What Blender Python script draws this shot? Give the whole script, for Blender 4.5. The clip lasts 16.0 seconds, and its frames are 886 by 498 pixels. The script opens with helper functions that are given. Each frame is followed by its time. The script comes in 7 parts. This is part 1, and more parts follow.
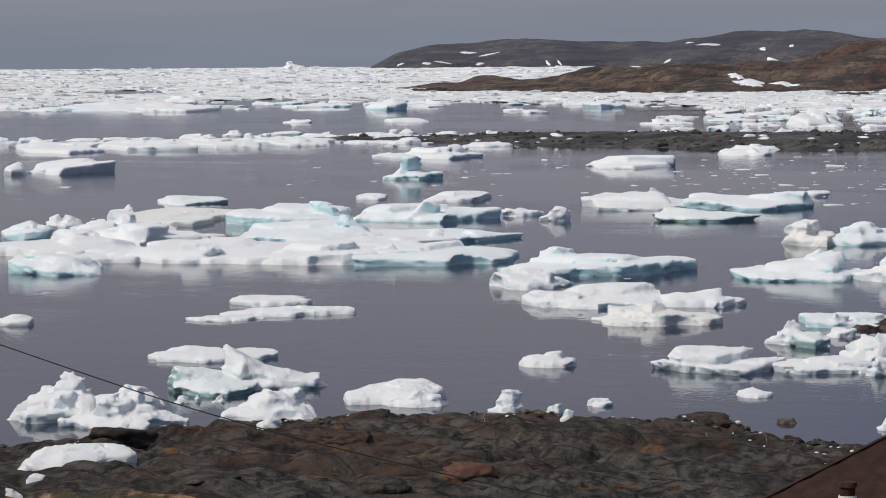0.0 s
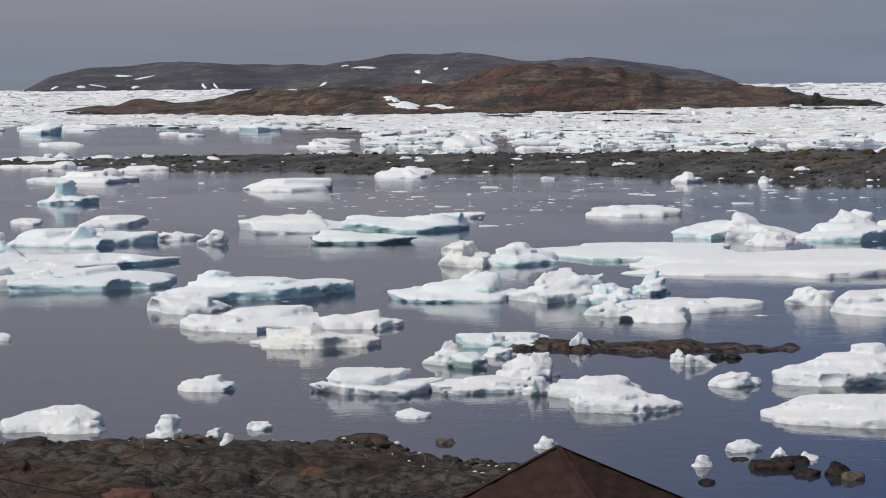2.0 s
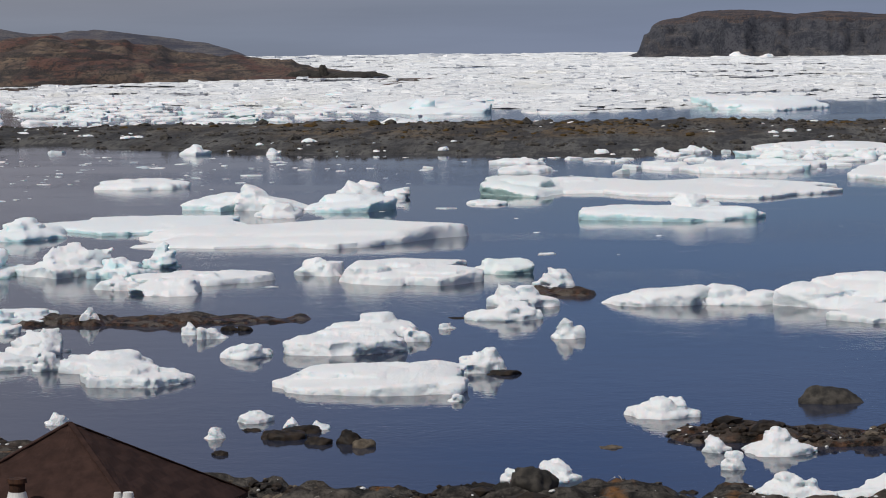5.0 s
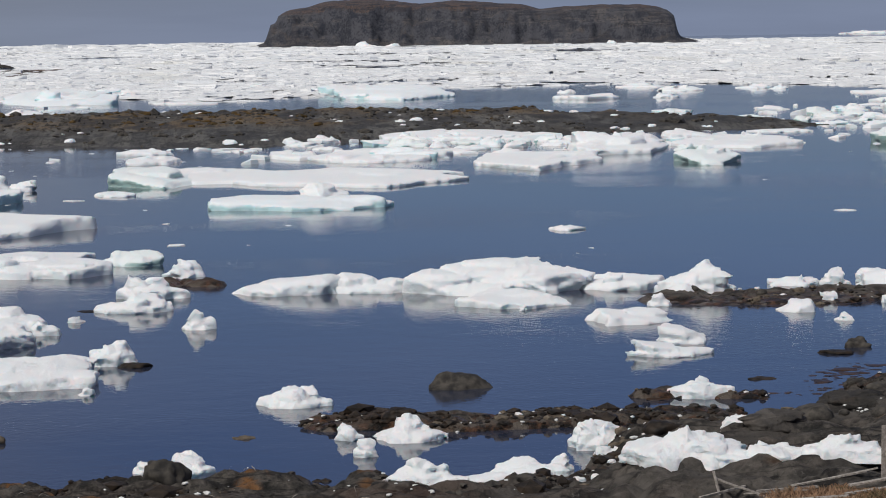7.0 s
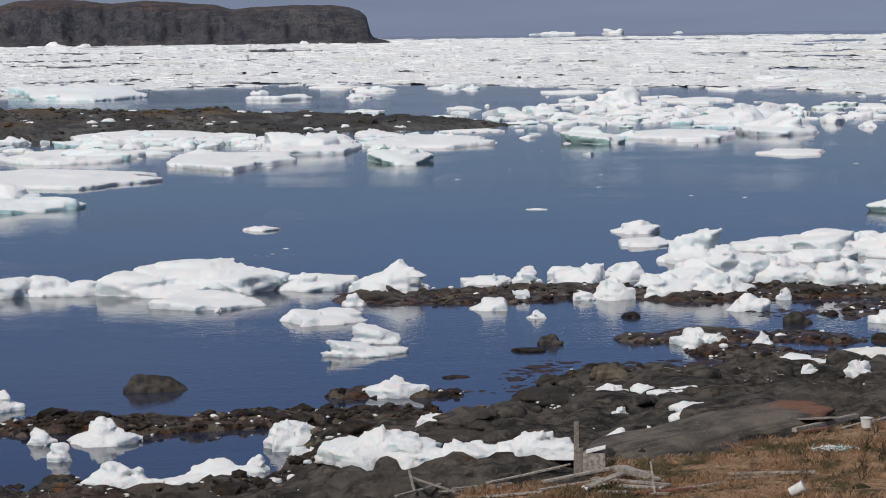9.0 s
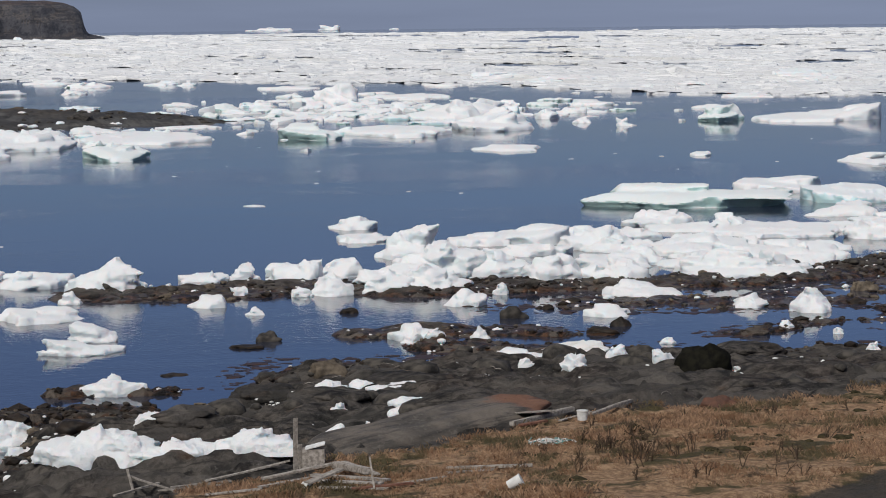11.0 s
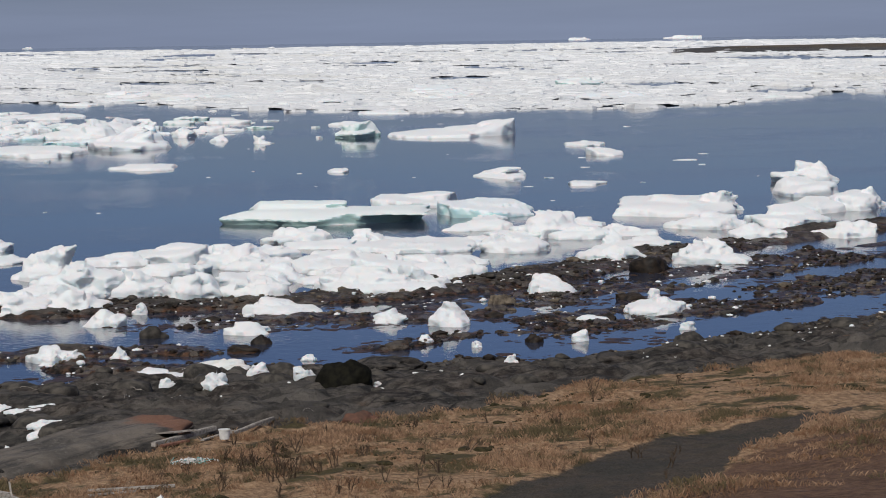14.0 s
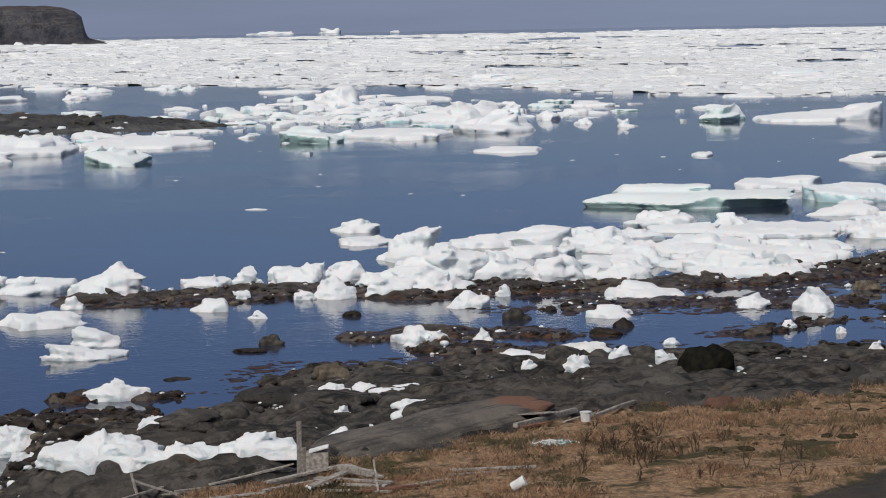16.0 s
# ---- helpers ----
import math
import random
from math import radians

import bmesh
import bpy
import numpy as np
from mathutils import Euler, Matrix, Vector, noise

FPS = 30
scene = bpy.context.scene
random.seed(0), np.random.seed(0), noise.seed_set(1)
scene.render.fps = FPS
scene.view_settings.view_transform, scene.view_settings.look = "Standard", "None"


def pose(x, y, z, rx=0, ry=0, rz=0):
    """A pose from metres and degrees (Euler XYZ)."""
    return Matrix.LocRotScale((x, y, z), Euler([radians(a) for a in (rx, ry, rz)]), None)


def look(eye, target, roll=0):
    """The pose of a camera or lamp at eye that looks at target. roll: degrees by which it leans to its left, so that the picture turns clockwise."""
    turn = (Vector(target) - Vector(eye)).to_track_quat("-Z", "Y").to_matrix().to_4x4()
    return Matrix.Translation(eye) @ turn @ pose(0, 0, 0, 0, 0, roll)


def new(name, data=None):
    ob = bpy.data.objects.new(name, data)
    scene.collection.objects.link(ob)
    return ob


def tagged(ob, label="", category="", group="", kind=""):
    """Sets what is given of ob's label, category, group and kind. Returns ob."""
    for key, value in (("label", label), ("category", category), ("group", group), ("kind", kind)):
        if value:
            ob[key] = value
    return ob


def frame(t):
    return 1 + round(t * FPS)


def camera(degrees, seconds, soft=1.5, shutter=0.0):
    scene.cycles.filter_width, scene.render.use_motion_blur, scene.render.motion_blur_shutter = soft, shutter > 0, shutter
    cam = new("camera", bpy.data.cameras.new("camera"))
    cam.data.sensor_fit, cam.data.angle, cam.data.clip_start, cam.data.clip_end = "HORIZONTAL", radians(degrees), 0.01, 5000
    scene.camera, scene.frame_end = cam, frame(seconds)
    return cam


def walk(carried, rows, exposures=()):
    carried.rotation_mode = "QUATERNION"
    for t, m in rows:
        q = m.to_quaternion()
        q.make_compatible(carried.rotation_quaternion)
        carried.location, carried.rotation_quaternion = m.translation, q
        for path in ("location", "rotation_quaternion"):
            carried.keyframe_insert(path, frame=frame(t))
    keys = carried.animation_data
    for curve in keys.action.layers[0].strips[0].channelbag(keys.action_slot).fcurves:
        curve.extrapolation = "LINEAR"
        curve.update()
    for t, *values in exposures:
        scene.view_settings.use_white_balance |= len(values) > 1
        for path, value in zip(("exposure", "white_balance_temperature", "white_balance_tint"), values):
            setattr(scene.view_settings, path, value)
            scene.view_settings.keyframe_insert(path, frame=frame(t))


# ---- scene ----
# the camera turns on a tripod on the hillside above the bay
EYE = 16.0
cam = camera(18.77, 16.0, soft=1.0)
ROWS = [  # seconds, yaw to the right, pitch up, lean to the right
    (0.0, -23.016, -4.081, 0.423),
    (0.5, -21.511, -3.640, 0.386),
    (1.0, -19.580, -3.525, 0.349),
    (1.5, -17.589, -3.528, 0.411),
    (2.0, -15.693, -3.650, 0.511),
    (2.5, -13.909, -3.706, 0.447),
    (3.0, -12.107, -3.772, 0.665),
    (3.5, -10.531, -3.932, 0.908),
    (4.0, -8.815, -4.164, 0.789),
    (6.5, 0.604, -4.457, 0.918),
    (7.0, 2.696, -4.653, 0.895),
    (7.5, 4.510, -4.673, 0.630),
    (8.0, 5.645, -4.574, 0.742),
    (8.5, 7.037, -4.664, 0.933),
    (9.0, 9.244, -4.734, 0.788),
    (11.5, 16.753, -4.832, 0.780),
    (12.0, 18.441, -4.726, 0.838),
    (12.5, 19.927, -4.618, 0.637),
    (13.0, 21.378, -4.507, 0.733),
    (13.5, 22.748, -4.523, 0.904),
    (14.0, 23.016, -4.612, 0.959),
    (14.5, 21.816, -4.588, 1.217),
    (15.0, 19.635, -4.577, 1.290),
    (15.5, 17.571, -4.727, 1.361),
    (16.0, 15.239, -4.838, 1.066),
]
walk(cam, [(t, pose(0, 0, EYE, 90 + pitch, 0, -yaw) @ pose(0, 0, 0, 0, 0, -lean)) for t, yaw, pitch, lean in ROWS])

# ---- sky and sun ----
SUN_AZ, SUN_EL = -142.0, 46.0  # degrees to the right of straight ahead, degrees up
world = bpy.data.worlds.new("sky")
scene.world = world
world.use_nodes = True
wn, wl = world.node_tree.nodes, world.node_tree.links
wn.clear()


def wnode(kind, **kw):
    n = wn.new(kind)
    for k, v in kw.items():
        n.inputs[k].default_value = v
    return n


sky = wn.new("ShaderNodeTexSky")
sky.sky_type, sky.sun_disc = "NISHITA", False
sky.sun_elevation, sky.sun_rotation = radians(SUN_EL), radians(SUN_AZ)
sky.dust_density, sky.altitude = 0.6, 20
coord = wn.new("ShaderNodeTexCoord")
split = wn.new("ShaderNodeSeparateXYZ")
wl.new(coord.outputs["Generated"], split.inputs[0])
# thin cloud over the left of the bay, breaking up to the right
cover = wn.new("ShaderNodeMapRange")
cover.interpolation_type = "SMOOTHSTEP"
shift = wn.new("ShaderNodeMath")  # the bank of cloud lies low over the sea
shift.operation = "MULTIPLY_ADD"
wl.new(split.outputs["Z"], shift.inputs[0])
shift.inputs[1].default_value = 0.6
wl.new(split.outputs["X"], shift.inputs[2])
wl.new(shift.outputs[0], cover.inputs["Value"])
for k, v in (("From Min", 0.06), ("From Max", -0.28), ("To Min", 0.05), ("To Max", 0.92)):
    cover.inputs[k].default_value = v
stretch = wn.new("ShaderNodeMapping")
stretch.inputs["Scale"].default_value = (1.6, 1.6, 22.0)
wl.new(coord.outputs["Generated"], stretch.inputs["Vector"])
puffs = wnode("ShaderNodeTexNoise", Scale=2.2, Detail=5.0, Roughness=0.55)
wl.new(stretch.outputs[0], puffs.inputs["Vector"])
vary = wn.new("ShaderNodeMapRange")
wl.new(puffs.outputs[0], vary.inputs["Value"])
for k, v in (("From Min", 0.3), ("From Max", 0.7), ("To Min", -0.12), ("To Max", 0.16)):
    vary.inputs[k].default_value = v
add = wn.new("ShaderNodeMath")
add.operation, add.use_clamp = "ADD", True
wl.new(cover.outputs[0], add.inputs[0])
wl.new(vary.outputs[0], add.inputs[1])
clear = wnode("ShaderNodeBackground", Strength=0.054)
deep = wn.new("ShaderNodeMix")  # deeper blue overhead than at sea level
deep.data_type, deep.blend_type = "RGBA", "MULTIPLY"
deep.inputs[0].default_value, deep.inputs[7].default_value = 1.0, (0.45, 0.58, 1.0, 1)
wl.new(sky.outputs[0], deep.inputs[6])
wl.new(deep.outputs[2], clear.inputs["Color"])
cloud = wnode("ShaderNodeBackground", Color=(0.285, 0.28, 0.32, 1), Strength=1.0)
sky_mix = wn.new("ShaderNodeMixShader")
wl.new(add.outputs[0], sky_mix.inputs[0])
wl.new(clear.outputs[0], sky_mix.inputs[1])
wl.new(cloud.outputs[0], sky_mix.inputs[2])
# an unseen bright veil overhead, added as fill for the shaded ice sides
high = wn.new("ShaderNodeMapRange")
high.interpolation_type = "SMOOTHSTEP"
wl.new(split.outputs["Z"], high.inputs["Value"])
for k, v in (("From Min", 0.22), ("From Max", 0.8), ("To Min", 0.0), ("To Max", 0.75)):
    high.inputs[k].default_value = v
overhead = wnode("ShaderNodeBackground", Color=(0.46, 0.47, 0.5, 1), Strength=1.0)
high_mix = wn.new("ShaderNodeMixShader")
wl.new(high.outputs[0], high_mix.inputs[0])
wl.new(sky_mix.outputs[0], high_mix.inputs[1])
wl.new(overhead.outputs[0], high_mix.inputs[2])
# sea haze along the horizon
haze = wnode("ShaderNodeBackground", Color=(0.204, 0.246, 0.358, 1), Strength=1.0)
grey = wn.new("ShaderNodeMix")  # greyer under the cloud
grey.data_type = "RGBA"
grey.inputs[6].default_value, grey.inputs[7].default_value = (0.204, 0.246, 0.358, 1), (0.186, 0.214, 0.268, 1)
wl.new(cover.outputs[0], grey.inputs[0])
wl.new(grey.outputs[2], haze.inputs["Color"])
veil = wn.new("ShaderNodeMapRange")
wl.new(puffs.outputs[0], veil.inputs["Value"])
for k, v in (("From Min", 0.3), ("From Max", 0.7), ("To Min", 0.88), ("To Max", 1.12)):
    veil.inputs[k].default_value = v
wl.new(veil.outputs[0], haze.inputs["Strength"])
low = wn.new("ShaderNodeMapRange")
low.interpolation_type = "SMOOTHSTEP"
wl.new(split.outputs["Z"], low.inputs["Value"])
for k, v in (("From Min", 0.04), ("From Max", 0.0), ("To Min", 0.0), ("To Max", 0.92)):
    low.inputs[k].default_value = v
haze_mix = wn.new("ShaderNodeMixShader")
wl.new(low.outputs[0], haze_mix.inputs[0])
wl.new(high_mix.outputs[0], haze_mix.inputs[1])
wl.new(haze.outputs[0], haze_mix.inputs[2])
out = wn.new("ShaderNodeOutputWorld")
wl.new(haze_mix.outputs[0], out.inputs["Surface"])

sun = new("sun", bpy.data.lights.new("sun", "SUN"))
sun.data.energy, sun.data.angle, sun.data.color = 2.68, radians(1.2), (1.0, 0.965, 0.91)
a, e = radians(SUN_AZ), radians(SUN_EL)
sun.matrix_world = look((300 * math.sin(a) * math.cos(e), 300 * math.cos(a) * math.cos(e), 300 * math.sin(e)), (0, 0, 0))
scene.view_settings.exposure = 0.0

# ---- materials ----
class Mat:
    """Small builder for a node material."""

    def __init__(self, name, rough=0.7, ior=1.45):
        self.m = bpy.data.materials.new(name)
        self.m.use_nodes = True
        self.n, self.l = self.m.node_tree.nodes, self.m.node_tree.links
        self.b = self.n["Principled BSDF"]
        self.b.inputs["Roughness"].default_value = rough
        self.b.inputs["IOR"].default_value = ior
        self.pos = self.n.new("ShaderNodeNewGeometry")
        self.height = None

    def put(self, sock, value):
        if isinstance(value, bpy.types.NodeSocket):
            self.l.new(value, sock)
        elif hasattr(value, "__len__") and len(value) == 3 and sock.type == "RGBA":
            sock.default_value = (*value, 1)
        else:
            sock.default_value = value

    def noise(self, scale, detail=4.0, rough=0.55, stretch=(1, 1, 1), kind="noise", local=False):
        mp = self.n.new("ShaderNodeMapping")
        mp.inputs["Scale"].default_value = stretch
        src = self.n.new("ShaderNodeTexCoord").outputs["Object"] if local else self.pos.outputs["Position"]
        self.l.new(src, mp.inputs[0])
        if kind == "noise":
            t = self.n.new("ShaderNodeTexNoise")
            t.inputs["Detail"].default_value, t.inputs["Roughness"].default_value = detail, rough
        else:
            t = self.n.new("ShaderNodeTexVoronoi")
            t.feature = kind
        t.inputs["Scale"].default_value = scale
        self.l.new(mp.outputs[0], t.inputs["Vector"])
        return t.outputs[0]

    def ramp(self, value, lo, hi, a=0.0, b=1.0):
        r = self.n.new("ShaderNodeMapRange")
        r.interpolation_type = "SMOOTHSTEP"
        for k, v in zip(("Value", "From Min", "From Max", "To Min", "To Max"), (value, lo, hi, a, b)):
            self.put(r.inputs[k], v)
        return r.outputs[0]

    def math(self, op, a, b=0.0):
        r = self.n.new("ShaderNodeMath")
        r.operation = op
        self.put(r.inputs[0], a)
        self.put(r.inputs[1], b)
        return r.outputs[0]

    def mix(self, fac, a, b):
        r = self.n.new("ShaderNodeMix")
        r.data_type = "RGBA"
        self.put(r.inputs[0], fac)
        self.put(r.inputs[6], a)
        self.put(r.inputs[7], b)
        return r.outputs[2]

    def axis(self, which, name):
        s = self.n.new("ShaderNodeSeparateXYZ")
        self.l.new(self.pos.outputs[which], s.inputs[0])
        return s.outputs[name]

    def cells(self, scale, stretch=(1, 1, 1)):
        """A random value for each cell of a stone-like pattern."""
        mp = self.n.new("ShaderNodeMapping")
        mp.inputs["Scale"].default_value = stretch
        self.l.new(self.pos.outputs["Position"], mp.inputs[0])
        t = self.n.new("ShaderNodeTexVoronoi")
        t.inputs["Scale"].default_value = scale
        self.l.new(mp.outputs[0], t.inputs["Vector"])
        x = self.n.new("ShaderNodeSeparateXYZ")
        self.l.new(t.outputs["Color"], x.inputs[0])
        return x.outputs["X"], t.outputs["Distance"]

    def random(self):
        return self.n.new("ShaderNodeObjectInfo").outputs["Random"]

    def bump(self, value, distance, strength=1.0):
        r = self.n.new("ShaderNodeBump")
        r.inputs["Distance"].default_value, r.inputs["Strength"].default_value = distance, strength
        self.put(r.inputs["Height"], value)
        if self.height:
            self.l.new(self.height, r.inputs["Normal"])
        self.height = r.outputs[0]
        self.l.new(self.height, self.b.inputs["Normal"])

    def done(self, color, rough=None):
        self.put(self.b.inputs["Base Color"], color)
        if rough is not None:
            self.put(self.b.inputs["Roughness"], rough)
        return self.m


def ice_material(name, snow, bare, amount, dirt=0.0):
    """Snow-covered sea ice whose steep faces show bare, bluish ice."""
    k = Mat(name, 0.62, 1.31)
    big, fine = k.noise(0.9, 5), k.noise(7.0, 5)
    up = k.axis("Normal", "Z")
    steep = k.ramp(k.math("ADD", up, k.math("MULTIPLY", k.math("SUBTRACT", big, 0.5), 0.5)), 0.6, -0.05)
    c = k.mix(k.math("MULTIPLY", steep, amount), snow, bare)
    c = k.mix(k.ramp(big, 0.38, 0.7, 0.0, 0.12), c, (0.62, 0.72, 0.76))
    if dirt:
        c = k.mix(k.ramp(k.noise(1.7, 6, 0.65), 0.5, 0.72, 0.0, dirt), c, (0.5, 0.44, 0.33))
    k.bump(k.noise(2.4, 6, 0.72, (1, 0.6, 2.4)), 0.13, 0.75)
    k.bump(k.noise(7.0, 5, 0.7), 0.07, 0.9)
    k.b.inputs["Subsurface Weight"].default_value = 0.3
    k.b.inputs["Subsurface Radius"].default_value = (0.5, 0.85, 1.0)
    k.b.inputs["Subsurface Scale"].default_value = 0.35
    return k.done(c, k.ramp(steep, 0, 1, 0.75, 0.4))


ICE = ice_material("snowy_ice", (0.8, 0.805, 0.805), (0.62, 0.74, 0.78), 0.4)
ICE_BLUE = ice_material("blue_ice", (0.79, 0.82, 0.83), (0.58, 0.82, 0.84), 0.95)
ICE_GREEN = ice_material("green_ice", (0.77, 0.81, 0.8), (0.36, 0.54, 0.51), 0.95)
ICE_DIRTY = ice_material("dirty_ice", (0.79, 0.78, 0.75), (0.6, 0.66, 0.66), 0.5, 0.55)



def pack_material():
    """Far pack: hummocks of snow and grey or cream patches of wet ice, flake by flake."""
    k = Mat("pack_ice", 0.8, 1.31)
    flake = k.n.new("ShaderNodeNewGeometry").outputs["Random Per Island"]
    rubble, patch = k.noise(0.5, 6, 0.7, (1, 0.25, 1)), k.noise(0.02, 5, 0.6, (1, 0.12, 1))
    c = k.mix(k.ramp(flake, 0.0, 1.0, 0.0, 0.7), (0.82, 0.82, 0.815), (0.66, 0.69, 0.71))
    c = k.mix(k.ramp(patch, 0.52, 0.68, 0, 0.5), c, (0.66, 0.64, 0.57))
    c = k.mix(k.ramp(rubble, 0.55, 0.7, 0, 0.5), c, (0.45, 0.5, 0.55))
    k.bump(rubble, 1.2, 0.8)
    return k.done(c)


PACK = pack_material()


def water_material():
    k = Mat("sea_water", 0.05, 1.333)
    patch = k.ramp(k.noise(0.03, 4, 0.65, (0.4, 0.7, 1)), 0.4, 0.64, 0.15, 1.0)
    k.bump(k.noise(0.55, 3, 0.5, (1, 1.0, 1)), 0.032, 0.3)
    k.bump(k.math("MULTIPLY", k.noise(2.6, 3, 0.6, (1, 0.8, 1)), patch), 0.03, 0.62)
    body = k.mix(k.ramp(k.noise(0.03, 3), 0.35, 0.7), (0.019, 0.024, 0.042), (0.027, 0.034, 0.058))
    return k.done(body, k.ramp(patch, 0, 1, 0.02, 0.075))


WATER = water_material()


def shore_material():
    """Wet dark rock by the water, bare brown and grey rock above it, dry grass higher up, a gravel track."""
    k = Mat("shore_ground", 0.85)
    z = k.axis("Position", "Z")
    grain, mid, big = k.noise(9.0, 6, 0.65), k.noise(1.3, 6, 0.6), k.noise(0.16, 4)
    cracks = k.noise(0.6, kind="DISTANCE_TO_EDGE", stretch=(0.45, 1.3, 2.0))
    rock = k.mix(k.ramp(k.math("ADD", k.math("MULTIPLY", mid, 0.6), k.math("MULTIPLY", k.noise(3.1, 6, 0.7), 0.4)), 0.38, 0.62), (0.014, 0.0135, 0.013), (0.118, 0.104, 0.09))
    warm = k.ramp(k.axis("Position", "X"), 14.0, -6.0, 0.22, 1.0)
    rock = k.mix(k.math("MULTIPLY", k.ramp(big, 0.45, 0.66), warm), rock, k.mix(grain, (0.095, 0.058, 0.04), (0.06, 0.042, 0.036)))
    rock = k.mix(k.math("MULTIPLY", k.ramp(k.noise(0.5, 5), 0.6, 0.7, 0, 0.85), warm), rock, (0.2, 0.09, 0.028))
    rock = k.mix(k.ramp(cracks, 0.05, 0.0, 0, 0.75), rock, (0.012, 0.011, 0.011))
    rock = k.mix(k.ramp(k.noise(3.4, 6, 0.7), 0.6, 0.72, 0, 0.6), rock, (0.22, 0.205, 0.185))
    rock = k.mix(k.ramp(k.noise(0.33, 5, 0.65), 0.52, 0.64, 0, 0.55), rock, (0.012, 0.013, 0.012))
    rock = k.mix(k.ramp(k.noise(6.5, 5, 0.7), 0.56, 0.68, 0, 0.55), rock, (0.013, 0.012, 0.011))
    weed = k.mix(k.ramp(k.noise(2.2, 6, 0.65), 0.42, 0.68), (0.007, 0.006, 0.005), (0.115, 0.058, 0.032))
    stone, crown = k.cells(2.1, (1, 1, 1))
    stones = k.mix(stone, (0.012, 0.011, 0.0105), (0.13, 0.108, 0.088))
    weed = k.mix(k.ramp(k.math("ADD", stone, k.noise(0.5, 4)), 1.0, 1.3, 0, 0.9), weed, stones)
    rock = k.mix(k.math("MULTIPLY", k.ramp(k.noise(0.22, 5), 0.44, 0.6, 0, 0.8), k.math("SUBTRACT", 1.15, warm)), rock, k.mix(k.cells(0.55, (1, 0.7, 1))[0], (0.026, 0.025, 0.024), (0.145, 0.13, 0.114)))
    wet = k.ramp(k.math("ADD", z, k.math("MULTIPLY", k.math("SUBTRACT", mid, 0.5), 0.7)), 0.55, 0.12)
    c = k.mix(wet, rock, weed)
    straw = k.mix(k.ramp(k.noise(5.5, 6, 0.7, (1, 0.5, 1)), 0.3, 0.7), (0.17, 0.1, 0.058), (0.45, 0.3, 0.18))
    straw = k.mix(k.ramp(k.noise(0.42, 5, 0.65), 0.49, 0.6, 0, 0.9), straw, (0.05, 0.047, 0.02))
    straw = k.mix(k.ramp(k.noise(1.1, 5, 0.65), 0.56, 0.66, 0, 0.8), straw, (0.035, 0.028, 0.02))
    h = k.n.new("ShaderNodeAttribute")
    h.attribute_name = "heather"
    ling = k.mix(k.ramp(k.noise(4.0, 6, 0.7), 0.35, 0.65), (0.07, 0.036, 0.026), (0.17, 0.1, 0.062))
    straw = k.mix(k.ramp(k.math("ADD", h.outputs["Fac"], k.math("MULTIPLY", k.math("SUBTRACT", mid, 0.5), 1.2)), 0.3, 0.7, 0, 0.9), straw, ling)
    g = k.n.new("ShaderNodeAttribute")
    g.attribute_name = "grass"
    grass = k.ramp(k.math("ADD", g.outputs["Fac"], k.math("MULTIPLY", k.math("SUBTRACT", mid, 0.5), 0.7)), 0.42, 0.58)
    c = k.mix(grass, c, straw)
    r = k.n.new("ShaderNodeAttribute")
    r.attribute_name = "track"
    gravel = k.mix(k.ramp(k.noise(14.0, 5, 0.7), 0.3, 0.72), (0.018, 0.017, 0.015), (0.085, 0.076, 0.064))
    c = k.mix(k.ramp(k.math("ADD", r.outputs["Fac"], k.math("MULTIPLY", k.math("SUBTRACT", k.noise(2.0, 6, 0.7), 0.5), 1.3)), 0.38, 0.8, 0.0, 0.92), c, gravel)
    k.bump(k.math("MINIMUM", cracks, 0.12), 0.9, 0.35)
    k.bump(mid, 0.4, 0.8)
    k.bump(crown, -0.12, 0.5)
    k.bump(k.noise(3.6, 6, 0.7), 0.18, 0.9)
    k.bump(grain, 0.05, 0.8)
    k.b.inputs["Specular IOR Level"].default_value = 0.18
    return k.done(c, k.ramp(wet, 0, 1, 0.85, 0.32))


SHORE = shore_material()


def heath_material(name, low, mid_color, high, rust, scale=1.0, depth=1.0, turf=None):
    """Bare moor and rock: patches at two sizes, dark rock where it is steep. turf: a colour for the dry turf above a height."""
    k = Mat(name, 0.9)
    s = (1, depth, 1)
    a, b, fine = k.noise(0.035 * scale, 6, 0.62, s), k.noise(0.2 * scale, 6, 0.68, s), k.noise(0.9 * scale, 5, 0.7, s)
    streak = k.noise(0.03 * scale, 6, 0.65, (0.6, 0.6 * depth, 6))
    c = k.mix(k.ramp(a, 0.38, 0.6), mid_color, high)
    c = k.mix(k.ramp(k.noise(0.014 * scale, 5, 0.6, s), 0.5, 0.6, 0, 0.85), c, rust)
    if turf:
        level = k.math("ADD", k.axis("Position", "Z"), k.math("MULTIPLY", k.math("SUBTRACT", b, 0.5), turf[1]))
        c = k.mix(k.ramp(level, turf[0] - 0.3, turf[0] + 0.3, 0, 0.9), c, k.mix(fine, turf[2], turf[3]))
    c = k.mix(k.ramp(streak, 0.49, 0.56, 0, 0.8), c, low)
    c = k.mix(k.ramp(b, 0.5, 0.58, 0, 0.8), c, low)
    c = k.mix(k.ramp(fine, 0.54, 0.64, 0, 0.6), c, high)
    steep = k.ramp(k.axis("Normal", "Z"), 0.88, 0.6)
    c = k.mix(steep, c, k.mix(k.ramp(k.math("ADD", k.math("MULTIPLY", b, 0.5), k.math("MULTIPLY", a, 0.5)), 0.42, 0.56), low, mid_color))
    k.bump(b, 1.6 / scale, 0.8)
    k.bump(a, 5 / scale, 0.6)
    return k.done(c)


